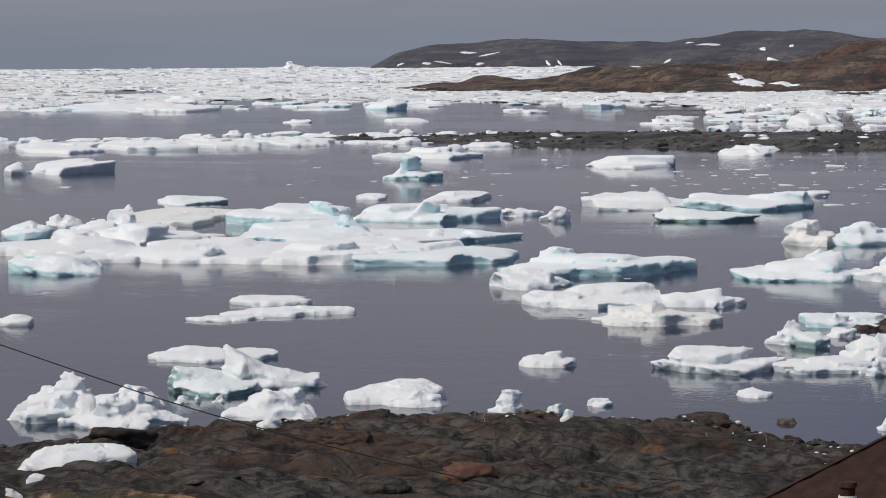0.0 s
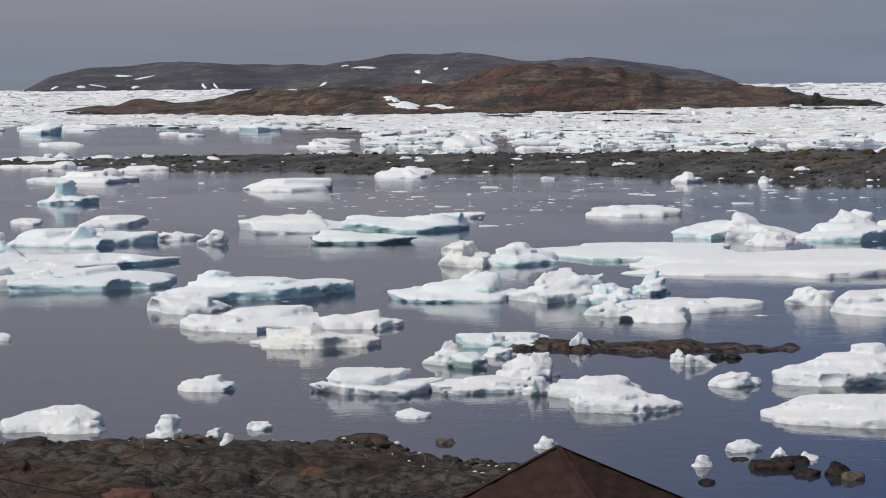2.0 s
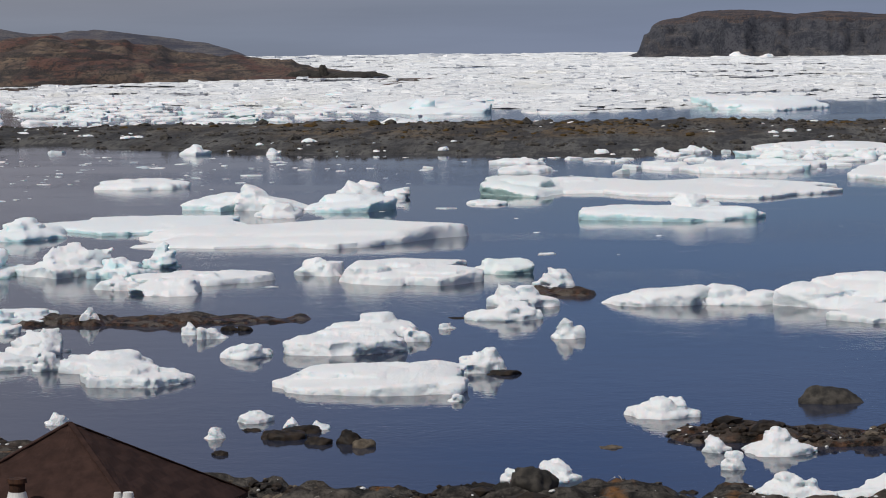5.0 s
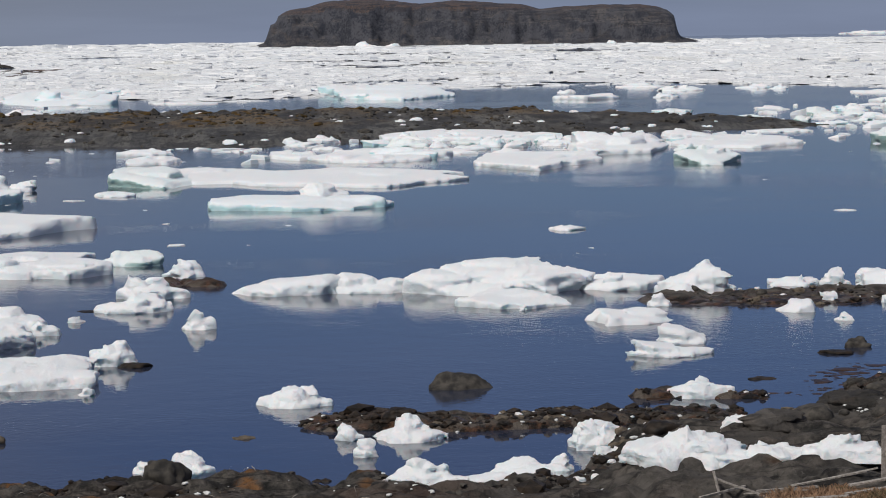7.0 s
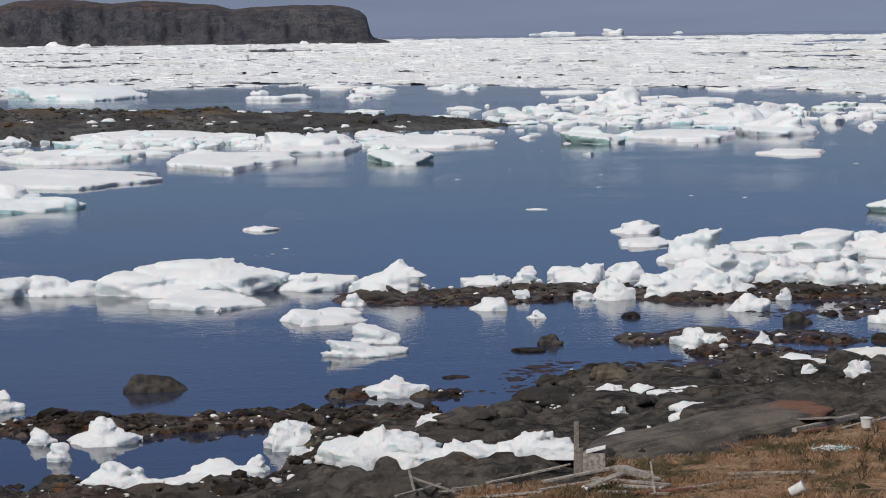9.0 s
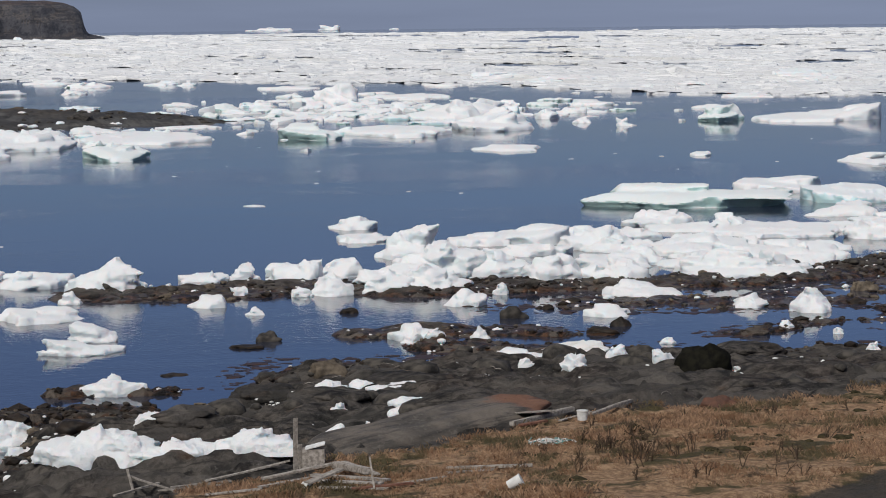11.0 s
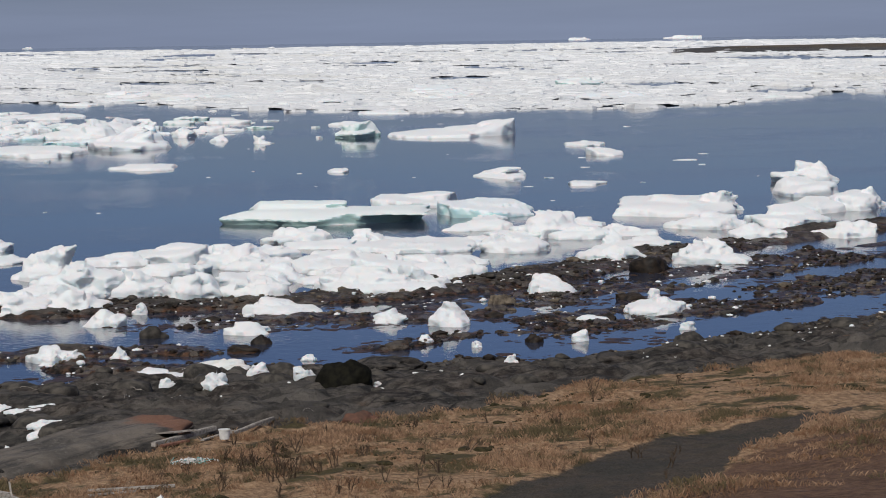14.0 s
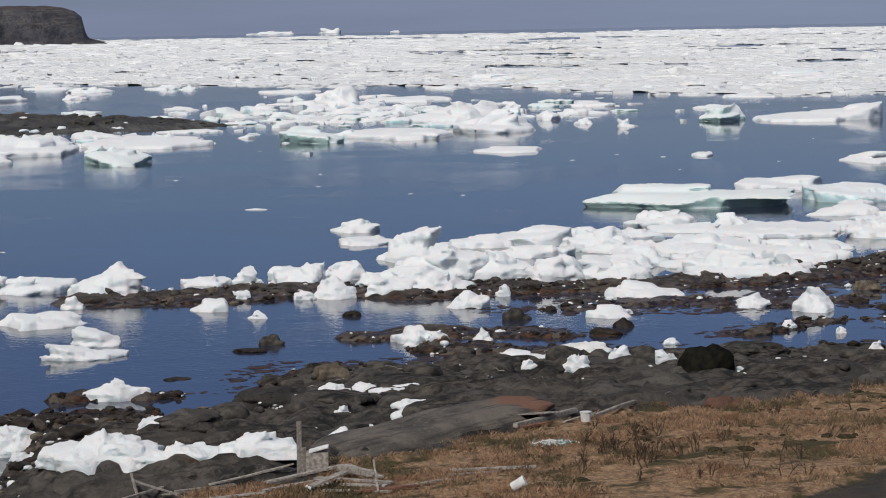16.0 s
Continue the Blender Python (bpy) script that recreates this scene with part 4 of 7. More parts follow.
floe(-92.2, 245.9, 20, 2.87, 2.06, 1.68, 27, "chunk", label="small worn white ice chunk afloat")
floe(-105.6, 175.3, 35, 7.81, 8.60, 1.29, 28, "slab", mat=ICE_BLUE, label="white ice floe with turquoise bare ice sides")
floe(-115.3, 193.0, 37, 11.5, 10.19, 1.3, 29, "slab", label="high hummocky block of white sea ice afloat")
floe(-120.7, 205.4, 22, 7.27, 16.72, 1.64, 30, "block", lean=-0.4, label="high hummocky block of white sea ice afloat")
floe(-102.0, 191.4, 23, 15.0, 13.51, 1.6, 31, "slab", label="high hummocky block of white sea ice afloat")
floe(-103.8, 214.7, 33, 12.07, 18.91, 1.61, 32, "slab", mat=ICE_BLUE, label="white ice floe with turquoise bare ice sides")
floe(-91.0, 192.3, 19, 13.0, 10.92, 1.5, 33, "slab", label="high hummocky block of white sea ice afloat")
floe(-84.3, 195.0, 22, 12.98, 14.28, 1.30, 34, "slab", mat=ICE_BLUE, label="white ice floe with turquoise bare ice sides")
floe(-126.9, 221.6, 21, 3.19, 6.60, 1.72, 35, "chunk", label="small worn white ice chunk afloat")
floe(-67.8, 175.1, 18, 6.03, 6.63, 1.23, 36, "slab", label="white snow-covered ice floe afloat in the bay")
floe(-67.8, 188.0, 14, 13.56, 10.00, 1.27, 37, "slab", mat=ICE_BLUE, label="white ice floe with turquoise bare ice sides")
floe(-58.5, 163.5, 20, 9.6, 8.0, 1.15, 38, "slab", plates=[(0.1, 0.3, 0.55, 0.5, -1, 1.0, 0, 0.1), (-0.5, 0, 0.4, 0.5, -1, 0.7, -0.3, 0)], base=0.5, label="layered white sea ice floe afloat")
floe(-51.0, 153.7, 18, 8.20, 6.56, 0.90, 39, "block", mat=ICE_DIRTY, label="pale ice floe stained brown with grit")
floe(-52.1, 165.2, 18, 5.76, 5.07, 1.01, 40, "slab", label="white snow-covered ice floe afloat in the bay")
floe(-79.3, 157.7, 31, 6.03, 6.02, 0.49, 41, "pan", label="wide low pan of white sea ice")
floe(-74.7, 151.4, 34, 8.06, 5.02, 0.43, 42, "pan", label="wide low pan of white sea ice")
floe(-76.6, 146.1, 33, 3.96, 3.10, 0.27, 43, "pan", label="wide low pan of white sea ice")
floe(-87.8, 139.4, 35, 2.92, 3.22, 0.61, 44, "slab", label="white snow-covered ice floe afloat in the bay")
floe(-67.6, 127.1, 21, 7.61, 4.90, 0.49, 45, "pan", label="wide low pan of white sea ice")
floe(-58.9, 117.0, 27, 4.8, 3.4, 1.5, 46, "slab", plates=[(-0.45, 0, 0.5, 0.8, -1, 0.95, -0.9, 0), (0.2, 0, 0.8, 0.8, -1, 0.55, -0.45, 0.1)], base=0.35, label="tilted white ice plate standing over its floe")
floe(-60.6, 114.7, 35, 4.96, 5.24, 0.96, 47, "slab", mat=ICE_GREEN, label="ice floe with grey-green undercut sides")
floe(-65.0, 107.6, 35, 3.27, 3.27, 1.25, 48, "block", label="high hummocky block of white sea ice afloat")
floe(-62.7, 103.5, 29, 4.09, 4.09, 1.16, 49, "block", label="high hummocky block of white sea ice afloat")
floe(-61.0, 106.9, 27, 3.58, 3.58, 1.32, 50, "block", label="high hummocky block of white sea ice afloat")
floe(-58.8, 102.4, 35, 4.52, 4.52, 1.11, 51, "block", label="high hummocky block of white sea ice afloat")
floe(-54.0, 107.4, 35, 4.23, 4.23, 1.11, 52, "block", label="high hummocky block of white sea ice afloat")
floe(-47.8, 94.7, 29, 1.00, 0.72, 0.40, 53, "chunk", label="white melting ice piece stranded on dark shore rock", aground=True)
floe(-59.9, 109.8, 20, 0.68, 0.62, 0.32, 54, "chunk", label="small worn white ice chunk afloat")
floe(-59.4, 110.4, 23, 0.34, 0.31, 0.37, 55, "chunk", label="small worn white ice chunk afloat")
floe(-58.4, 110.6, 34, 0.66, 0.59, 0.27, 56, "chunk", label="small worn white ice chunk afloat")
floe(-46.1, 77.3, 35, 3.66, 2.0, 0.7, 57, "slab", label="white melting ice piece stranded on dark shore rock", aground=True)
floe(-44.2, 71.5, 35, 0.60, 0.53, 0.17, 58, "slab", label="white melting ice piece stranded on dark shore rock", aground=True)
floe(-43.2, 68.4, 29, 0.61, 0.44, 0.26, 59, "chunk", label="white melting ice piece stranded on dark shore rock", aground=True)
floe(-51.2, 114.6, 26, 4.62, 5.08, 0.91, 60, "slab", lean=0.8, label="white snow-covered ice floe afloat in the bay")
floe(-49.2, 113.0, 20, 2.32, 2.32, 0.62, 61, "block", label="high hummocky block of white sea ice afloat")
floe(-49.2, 129.9, 18, 2.95, 2.99, 0.71, 62, "slab", label="white snow-covered ice floe afloat in the bay")
floe(-44.5, 112.2, 24, 1.69, 1.52, 0.87, 63, "chunk", peaks=[(.1, 0, .5, .5)], label="small worn white ice chunk afloat")
floe(-42.3, 112.3, 22, 0.88, 0.79, 0.36, 64, "chunk", label="white melting ice piece stranded on dark shore rock", aground=True)
floe(-37.8, 101.9, 28, 0.53, 0.38, 0.40, 65, "chunk", label="white melting ice piece stranded on dark shore rock", aground=True)
floe(-41.2, 115.4, 12, 1.03, 1.13, 0.33, 66, "slab", label="white snow-covered ice floe afloat in the bay")
floe(-176.9, 397.4, 32, 6.73, 18.20, 0.61, 67, "pan", label="wide low pan of white sea ice")
floe(-171.0, 403.3, 21, 11.81, 27.16, 1.59, 68, "block", label="high hummocky block of white sea ice afloat")
floe(-142.2, 325.4, 23, 7.42, 6.53, 1.39, 69, "slab", peaks=[(-.25, 0, 1.3, .28)], mat=ICE_BLUE, label="white ice floe with turquoise bare ice sides")
floe(-128.3, 371.6, 20, 10.43, 24.82, 0.86, 70, "slab", peaks=[(.1, 0, .4, .5)], label="white snow-covered ice floe afloat in the bay")
floe(-81.3, 301.7, 13, 3.57, 8.37, 0.39, 71, "pan", label="wide low pan of white sea ice")
floe(-93.0, 271.3, 14, 11.08, 20.30, 1.32, 72, "slab", label="white snow-covered ice floe afloat in the bay")
floe(-80.2, 273.5, 17, 14.2, 12.0, 1.6, 73, "slab", lean=0.35, slope=0.4, mat=ICE_BLUE, label="white ice floe with turquoise bare ice sides")
floe(-78.4, 250.0, 18, 10.4, 8.0, 1.15, 74, "slab", lean=-0.3, slope=0.5, mat=ICE_GREEN, label="ice floe with grey-green undercut sides")
floe(-79.8, 296.7, 22, 2.90, 3.02, 0.68, 75, "pan", label="wide low pan of white sea ice")
floe(-46.8, 263.9, 5, 6.98, 6.14, 1.49, 76, "slab", mat=ICE_BLUE, label="white ice floe with turquoise bare ice sides")
floe(-63.1, 305.6, 17, 10.04, 13.40, 1.19, 77, "slab", label="white snow-covered ice floe afloat in the bay")
floe(-60.5, 222.8, 20, 4.29, 9.86, 2.03, 78, "block", mat=ICE_DIRTY, label="pale ice floe stained brown with grit")
floe(-56.4, 225.8, 13, 5.95, 13.69, 1.67, 79, "block", mat=ICE_BLUE, label="white ice floe with turquoise bare ice sides")
floe(-47.5, 236.9, 19, 16.72, 23.24, 0.77, 80, "pan", mat=ICE_BLUE, label="white ice floe with turquoise bare ice sides")
floe(-32.5, 222.0, 9, 25.6, 22.0, 1.25, 81, "slab", lean=0.15, slope=-0.3, plates=[(0.3, 0.1, 0.6, 0.7, -1, 0.85, 0.1, 0.15), (-0.5, 0.2, 0.4, 0.5, -1, 0.75, 0, 0.2)], base=0.55, label="wide low pan of white sea ice")
floe(-47.5, 268.6, 9, 6.68, 16.91, 1.19, 82, "slab", mat=ICE_BLUE, label="white ice floe with turquoise bare ice sides")
floe(-41.4, 264.5, 9, 7.3, 9.0, 2.3, 83, "slab", lean=-0.5, plates=[(-0.5, 0, 0.45, 0.8, -1, 1.0, -0.5, 0)], base=0.5, label="white snow-covered ice floe afloat in the bay")
floe(-38.9, 253.6, 5, 4.50, 10.36, 1.32, 84, "block", label="high hummocky block of white sea ice afloat")
floe(-33.2, 263.5, 11, 10.23, 12.22, 1.28, 85, "slab", mat=ICE_BLUE, label="white ice floe with turquoise bare ice sides")
floe(-34.7, 287.0, -1, 5.14, 4.52, 1.53, 86, "slab", lean=-0.6, label="white snow-covered ice floe afloat in the bay")
floe(-30.7, 281.6, 8, 2.48, 5.14, 0.87, 87, "chunk", label="small worn white ice chunk afloat")
floe(-74.3, 401.1, 12, 4.75, 10.93, 1.48, 88, "block", label="high hummocky block of white sea ice afloat")
floe(-61.7, 397.4, 4, 2.11, 4.36, 1.00, 89, "chunk", label="small worn white ice chunk afloat")
floe(-22.6, 359.7, 5, 6.32, 6.58, 1.00, 90, "pan", label="wide low pan of white sea ice")
floe(-20.8, 340.5, 1, 6.86, 18.04, 0.76, 91, "pan", label="wide low pan of white sea ice")
floe(-17.3, 291.9, -1, 12.22, 18.97, 1.54, 92, "slab", mat=ICE_GREEN, label="ice floe with grey-green undercut sides")
floe(-11.8, 300.2, 4, 13.66, 24.70, 0.87, 93, "pan", label="wide low pan of white sea ice")
floe(-20.3, 270.3, 13, 3.94, 8.28, 0.44, 94, "pan", label="wide low pan of white sea ice")
floe(-52.0, 187.0, 16, 9.8, 8.0, 1.25, 95, "slab", plates=[(0.1, 0, 0.6, 0.6, -1, 1.0, 0.2, 0.1), (0.45, 0.2, 0.3, 0.4, -1, 1.3, 0.5, 0)], base=0.5, slope=0.45, mat=ICE_BLUE, label="white ice floe with turquoise bare ice sides")
floe(-53.2, 197.3, 16, 2.86, 3.15, 1.30, 96, "slab", lean=0.9, mat=ICE_BLUE, label="white ice floe with turquoise bare ice sides")
floe(-44.8, 188.2, 18, 7.20, 7.20, 1.48, 97, "block", peaks=[(.1, 0, .5, .4)], label="high hummocky block of white sea ice afloat")
floe(-39.8, 186.1, 15, 4.75, 4.75, 1.31, 98, "block", mat=ICE_BLUE, label="white ice floe with turquoise bare ice sides")
floe(-33.3, 182.7, 18, 10.16, 8.76, 0.68, 99, "pan", label="wide low pan of white sea ice")
floe(-38.6, 193.6, 11, 2.73, 2.46, 1.14, 100, "chunk", peaks=[(-.1, 0, 1.0, .3)], mat=ICE_BLUE, label="white ice floe with turquoise bare ice sides")
floe(-37.9, 176.1, 18, 2.90, 3.19, 0.91, 101, "slab", label="white snow-covered ice floe afloat in the bay")
floe(-33.8, 172.7, 19, 4.21, 4.63, 0.99, 102, "slab", label="white snow-covered ice floe afloat in the bay")
floe(-26.0, 187.3, 2, 4.02, 4.42, 1.24, 103, "slab", label="white snow-covered ice floe afloat in the bay")
floe(-20.5, 193.4, 3, 8.71, 7.95, 0.59, 104, "pan", label="wide low pan of white sea ice")
floe(-18.8, 182.0, 6, 10.3, 8.0, 1.15, 105, "slab", plates=[(-0.6, 0, 0.35, 0.6, -1, 1.0, 0, 0.1), (0.35, 0, 0.6, 0.7, -1, 0.8, 0.1, 0.1)], label="white snow-covered ice floe afloat in the bay")
floe(-12.8, 188.0, 6, 3.97, 4.36, 1.15, 106, "slab", mat=ICE_GREEN, label="ice floe with grey-green undercut sides")
floe(-8.8, 177.8, 12, 2.83, 2.55, 1.06, 107, "chunk", label="small worn white ice chunk afloat")
floe(-10.2, 163.7, 6, 4.14, 3.31, 1.39, 108, "block", label="high hummocky block of white sea ice afloat")
floe(-10.6, 156.1, 10, 4.07, 4.07, 1.13, 109, "block", label="high hummocky block of white sea ice afloat")
floe(-6.5, 146.0, 3, 2.08, 1.87, 0.63, 110, "chunk", peaks=[(-.2, 0, .9, .35)], label="small worn white ice chunk afloat")
floe(-13.6, 150.6, 13, 1.05, 0.94, 0.35, 111, "chunk", label="small worn white ice chunk afloat")
floe(-39.7, 155.8, 8, 6.02, 5.99, 0.69, 112, "slab", mat=ICE_BLUE, label="white ice floe with turquoise bare ice sides")
floe(-40.5, 144.3, 9, 2.42, 2.17, 1.24, 113, "chunk", label="small worn white ice chunk afloat")
floe(-38.7, 143.3, 7, 2.08, 2.29, 1.02, 114, "slab", mat=ICE_GREEN, label="ice floe with grey-green undercut sides")
floe(-38.5, 148.6, 19, 1.51, 1.33, 0.60, 115, "slab", label="white snow-covered ice floe afloat in the bay")
floe(-34.4, 138.4, 18, 3.27, 3.27, 1.07, 116, "block", peaks=[(.6, 0, .4, .3)], label="high hummocky block of white sea ice afloat")
floe(-35.4, 132.3, 9, 4.98, 3.81, 0.77, 117, "slab", label="white snow-covered ice floe afloat in the bay")
floe(-32.0, 131.2, 20, 1.59, 1.43, 1.01, 118, "chunk", label="small worn white ice chunk afloat")
floe(-40.3, 130.9, 17, 6.3, 4.6, 1.05, 119, "slab", plates=[(-0.25, 0.1, 0.6, 0.7, -1, 1.0, -0.05, 0.1), (0.6, 0, 0.5, 0.5, -0.5, 0.55, 0.1, 0)], base=0.4, slope=0.45, label="white snow-covered ice floe afloat in the bay")
floe(-35.5, 121.2, 25, 1.69, 1.86, 0.36, 120, "slab", label="white snow-covered ice floe afloat in the bay")
floe(-28.9, 131.6, 19, 4.49, 4.94, 0.94, 121, "slab", label="white snow-covered ice floe afloat in the bay")
floe(-26.5, 126.4, 14, 5.6, 4.4, 0.85, 122, "slab", plates=[(-0.2, 0.25, 0.7, 0.6, -1, 0.9, -0.1, 0.1)], base=0.5, slope=-0.2, label="layered white sea ice floe afloat")
floe(-34.8, 153.3, 19, 0.96, 0.69, 0.48, 123, "chunk", label="white melting ice piece stranded on dark shore rock", aground=True)
floe(-27.8, 147.8, 14, 1.20, 1.08, 0.64, 124, "chunk", label="small worn white ice chunk afloat")
floe(-26.2, 146.1, 15, 1.90, 1.67, 0.62, 125, "slab", label="white snow-covered ice floe afloat in the bay")
floe(-22.9, 136.9, 16, 2.47, 1.98, 0.80, 126, "block", label="high hummocky block of white sea ice afloat")
floe(-17.6, 148.5, 7, 5.2, 4.5, 0.95, 127, "slab", plates=[(0.2, 0.2, 0.4, 0.4, -1, 1.2, 0, 0)], label="layered white sea ice floe afloat")
floe(-18.0, 139.6, 8, 6.9, 5.0, 1.1, 128, "slab", plates=[(0.15, 0.35, 0.7, 0.55, -1, 1.0, 0, 0.1)], base=0.75, label="layered white sea ice floe afloat")
floe(-14.7, 144.4, 9, 1.58, 1.39, 0.82, 129, "slab", label="white snow-covered ice floe afloat in the bay")
floe(-14.5, 125.5, 5, 9.44, 8.64, 1.03, 130, "slab", lean=0.4, label="white snow-covered ice floe afloat in the bay")
floe(-10.1, 130.9, 4, 2.36, 2.36, 1.21, 131, "block", label="high hummocky block of white sea ice afloat")
floe(-10.4, 119.6, 8, 0.76, 0.68, 0.41, 132, "chunk", label="small worn white ice chunk afloat")
floe(-18.5, 113.0, 3, 1.39, 1.53, 0.50, 133, "slab", label="white snow-covered ice floe afloat in the bay")
floe(-19.4, 108.1, 19, 0.99, 0.89, 0.42, 134, "chunk", label="small worn white ice chunk afloat")
floe(-16.5, 110.5, 17, 0.84, 0.76, 0.53, 135, "chunk", label="white melting ice piece stranded on dark shore rock", aground=True)
floe(-15.4, 110.9, 9, 0.94, 0.85, 0.27, 136, "chunk", label="white melting ice piece stranded on dark shore rock", aground=True)
floe(-27.0, 112.0, 7, 0.97, 0.87, 0.40, 137, "chunk", label="white melting ice piece stranded on dark shore rock", aground=True)
floe(-41.3, 115.7, 26, 1.16, 1.28, 0.30, 138, "slab", label="white snow-covered ice floe afloat in the bay")
floe(-6.6, 98.7, 5, 0.73, 0.65, 0.31, 139, "chunk", label="small worn white ice chunk afloat")
floe(-2.1, 165.2, 1, 6.5, 5.0, 1.2, 140, "slab", plates=[(0.25, 0, 0.75, 0.9, -0.3, 0.75, 0.3, 0)], base=0.45, label="wedge-shaped white ice floe afloat")
floe(2.9, 165.6, -1, 5.2, 4.6, 1.15, 141, "slab", plates=[(-0.25, 0.1, 0.6, 0.7, -1, 0.9, -0.15, 0.15), (0.55, 0.0, 0.4, 0.6, -0.4, 0.6, 0.3, 0)], base=0.4, label="white snow-covered ice floe afloat in the bay")
floe(10.6, 164.5, -4, 10.5, 8.0, 1.7, 142, "slab", plates=[(0.1, 0.1, 0.8, 0.7, -1, 0.85, 0, 0.12), (0.1, 0.3, 0.5, 0.45, -1, 1.05, 0.1, 0.1), (-0.5, -0.1, 0.45, 0.6, -1, 0.7, -0.2, 0.1), (0.45, -0.3, 0.45, 0.4, -1, 0.6, 0.15, 0.0)], base=0.4, label="layered white sea ice floe afloat")
floe(11.3, 156.1, -13, 6.30, 6.66, 0.79, 143, "slab", label="white snow-covered ice floe afloat in the bay")
floe(19.0, 164.4, -8, 5.09, 4.48, 0.99, 144, "slab", lean=0.4, label="white snow-covered ice floe afloat in the bay")
floe(22.4, 159.7, -8, 4.3, 3.8, 1.6, 145, "slab", plates=[(0.1, 0, 0.75, 0.75, -1, 0.85, 0.3, 0.1), (0.3, 0.1, 0.45, 0.5, -1, 1.25, 0.7, 0)], base=0.45, label="peaked white ice floe afloat")
floe(19.7, 153.2, -6, 1.56, 1.40, 0.76, 146, "chunk", label="small worn white ice chunk afloat")
floe(17.3, 145.7, -1, 4.26, 4.68, 0.66, 147, "slab", label="white snow-covered ice floe afloat in the bay")
floe(17.3, 130.0, 1, 3.8, 2.6, 0.62, 148, "slab", plates=[(-0.3, 0, 0.65, 0.8, -0.4, 0.85, -0.5, 0.1)], base=0.42, slope=0.3, label="tilted white ice plate afloat")
floe(18.6, 134.9, -5, 2.9, 2.4, 0.85, 149, "slab", plates=[(-0.2, 0, 0.7, 0.8, -0.5, 0.9, -0.4, 0.1)], base=0.4, slope=0.3, label="tilted white ice plate afloat")
floe(29.4, 164.0, -18, 2.96, 2.61, 0.52, 150, "slab", label="white snow-covered ice floe afloat in the bay")
floe(32.2, 165.1, -20, 1.94, 1.40, 0.73, 151, "chunk", label="small worn white ice chunk afloat")
floe(35.2, 165.1, -12, 3.52, 3.87, 0.98, 152, "slab", label="white snow-covered ice floe afloat in the bay")
floe(27.0, 149.1, -15, 2.22, 2.44, 0.74, 153, "slab", label="white snow-covered ice floe afloat in the bay")
floe(29.5, 153.3, -3, 1.25, 1.12, 0.59, 154, "chunk", label="small worn white ice chunk afloat")
floe(28.5, 143.7, -10, 1.08, 0.78, 0.34, 155, "chunk", label="small worn white ice chunk afloat")
floe(20.0, 213.4, -9, 2.47, 3.21, 0.37, 156, "pan", label="wide low pan of white sea ice")
floe(-2.3, 246.5, 0, 15.8, 11.0, 1.15, 157, "slab", plates=[(-0.2, 0, 0.75, 0.8, -1, 0.85, 0, 0.1), (0.6, 0.1, 0.4, 0.5, -1, 0.8, 0.4, 0)], mat=ICE_BLUE, label="white ice floe with turquoise bare ice sides")
floe(0.6, 250.0, 0, 5.0, 5.0, 2.1, 158, "slab", plates=[(-0.2, 0, 0.6, 0.7, -1, 1.0, -0.1, 0)], base=0.55, label="high hummocky block of white sea ice afloat")
floe(3.2, 293.7, 8, 27.85, 31.20, 0.86, 159, "pan", label="wide low pan of white sea ice")
floe(-2.9, 346.6, 6, 6.40, 18.85, 0.79, 160, "pan", label="wide low pan of white sea ice")
floe(7.9, 340.2, -0, 15.07, 30.34, 0.94, 161, "pan", label="wide low pan of white sea ice")
floe(11.2, 339.2, -2, 8.49, 7.47, 1.44, 162, "slab", mat=ICE_BLUE, label="white ice floe with turquoise bare ice sides")
floe(27.5, 325.0, -13, 15.28, 35.26, 0.91, 163, "pan", label="wide low pan of white sea ice")
floe(22.2, 404.8, 2, 19.23, 34.39, 1.05, 164, "pan", label="wide low pan of white sea ice")
floe(39.9, 354.5, -14, 12.83, 29.51, 1.96, 165, "block", label="high hummocky block of white sea ice afloat")
floe(47.1, 317.1, -9, 7.03, 17.78, 1.66, 166, "slab", mat=ICE_GREEN, label="ice floe with grey-green undercut sides")
floe(57.4, 365.0, -5, 17.83, 34.05, 0.99, 167, "pan", label="wide low pan of white sea ice")
floe(-40.3, 445.2, -2, 2.81, 5.81, 0.89, 168, "chunk", label="white melting ice piece stranded on dark shore rock", aground=True)
floe(4.8, 457.4, -5, 3.44, 7.13, 1.00, 169, "chunk", label="white melting ice piece stranded on dark shore rock", aground=True)
floe(25.5, 475.2, -3, 4.17, 10.54, 1.44, 170, "slab", label="white melting ice piece stranded on dark shore rock", aground=True)
floe(15.2, 462.1, 3, 3.57, 9.03, 1.09, 171, "slab", label="white melting ice piece stranded on dark shore rock", aground=True)
floe(-0.9, 115.2, -7, 2.92, 2.92, 0.83, 172, "block", label="high hummocky block of white sea ice afloat")
floe(1.1, 104.8, -7, 1.14, 1.03, 0.65, 173, "chunk", label="small worn white ice chunk afloat")
floe(3.5, 104.8, -10, 2.62, 2.62, 0.71, 174, "block", label="white melting ice piece stranded on dark shore rock", aground=True)
floe(1.7, 100.5, 7, 1.05, 0.95, 0.90, 175, "chunk", label="small worn white ice chunk afloat")
floe(3.4, 90.2, -1, 2.48, 1.99, 1.09, 176, "block", label="white melting ice piece stranded on dark shore rock", aground=True)
floe(6.8, 93.6, 3, 3.88, 1.66, 0.85, 177, "slab", label="white snow-covered ice floe afloat in the bay")
floe(8.6, 96.3, -5, 0.95, 0.86, 0.73, 178, "chunk", label="small worn white ice chunk afloat")
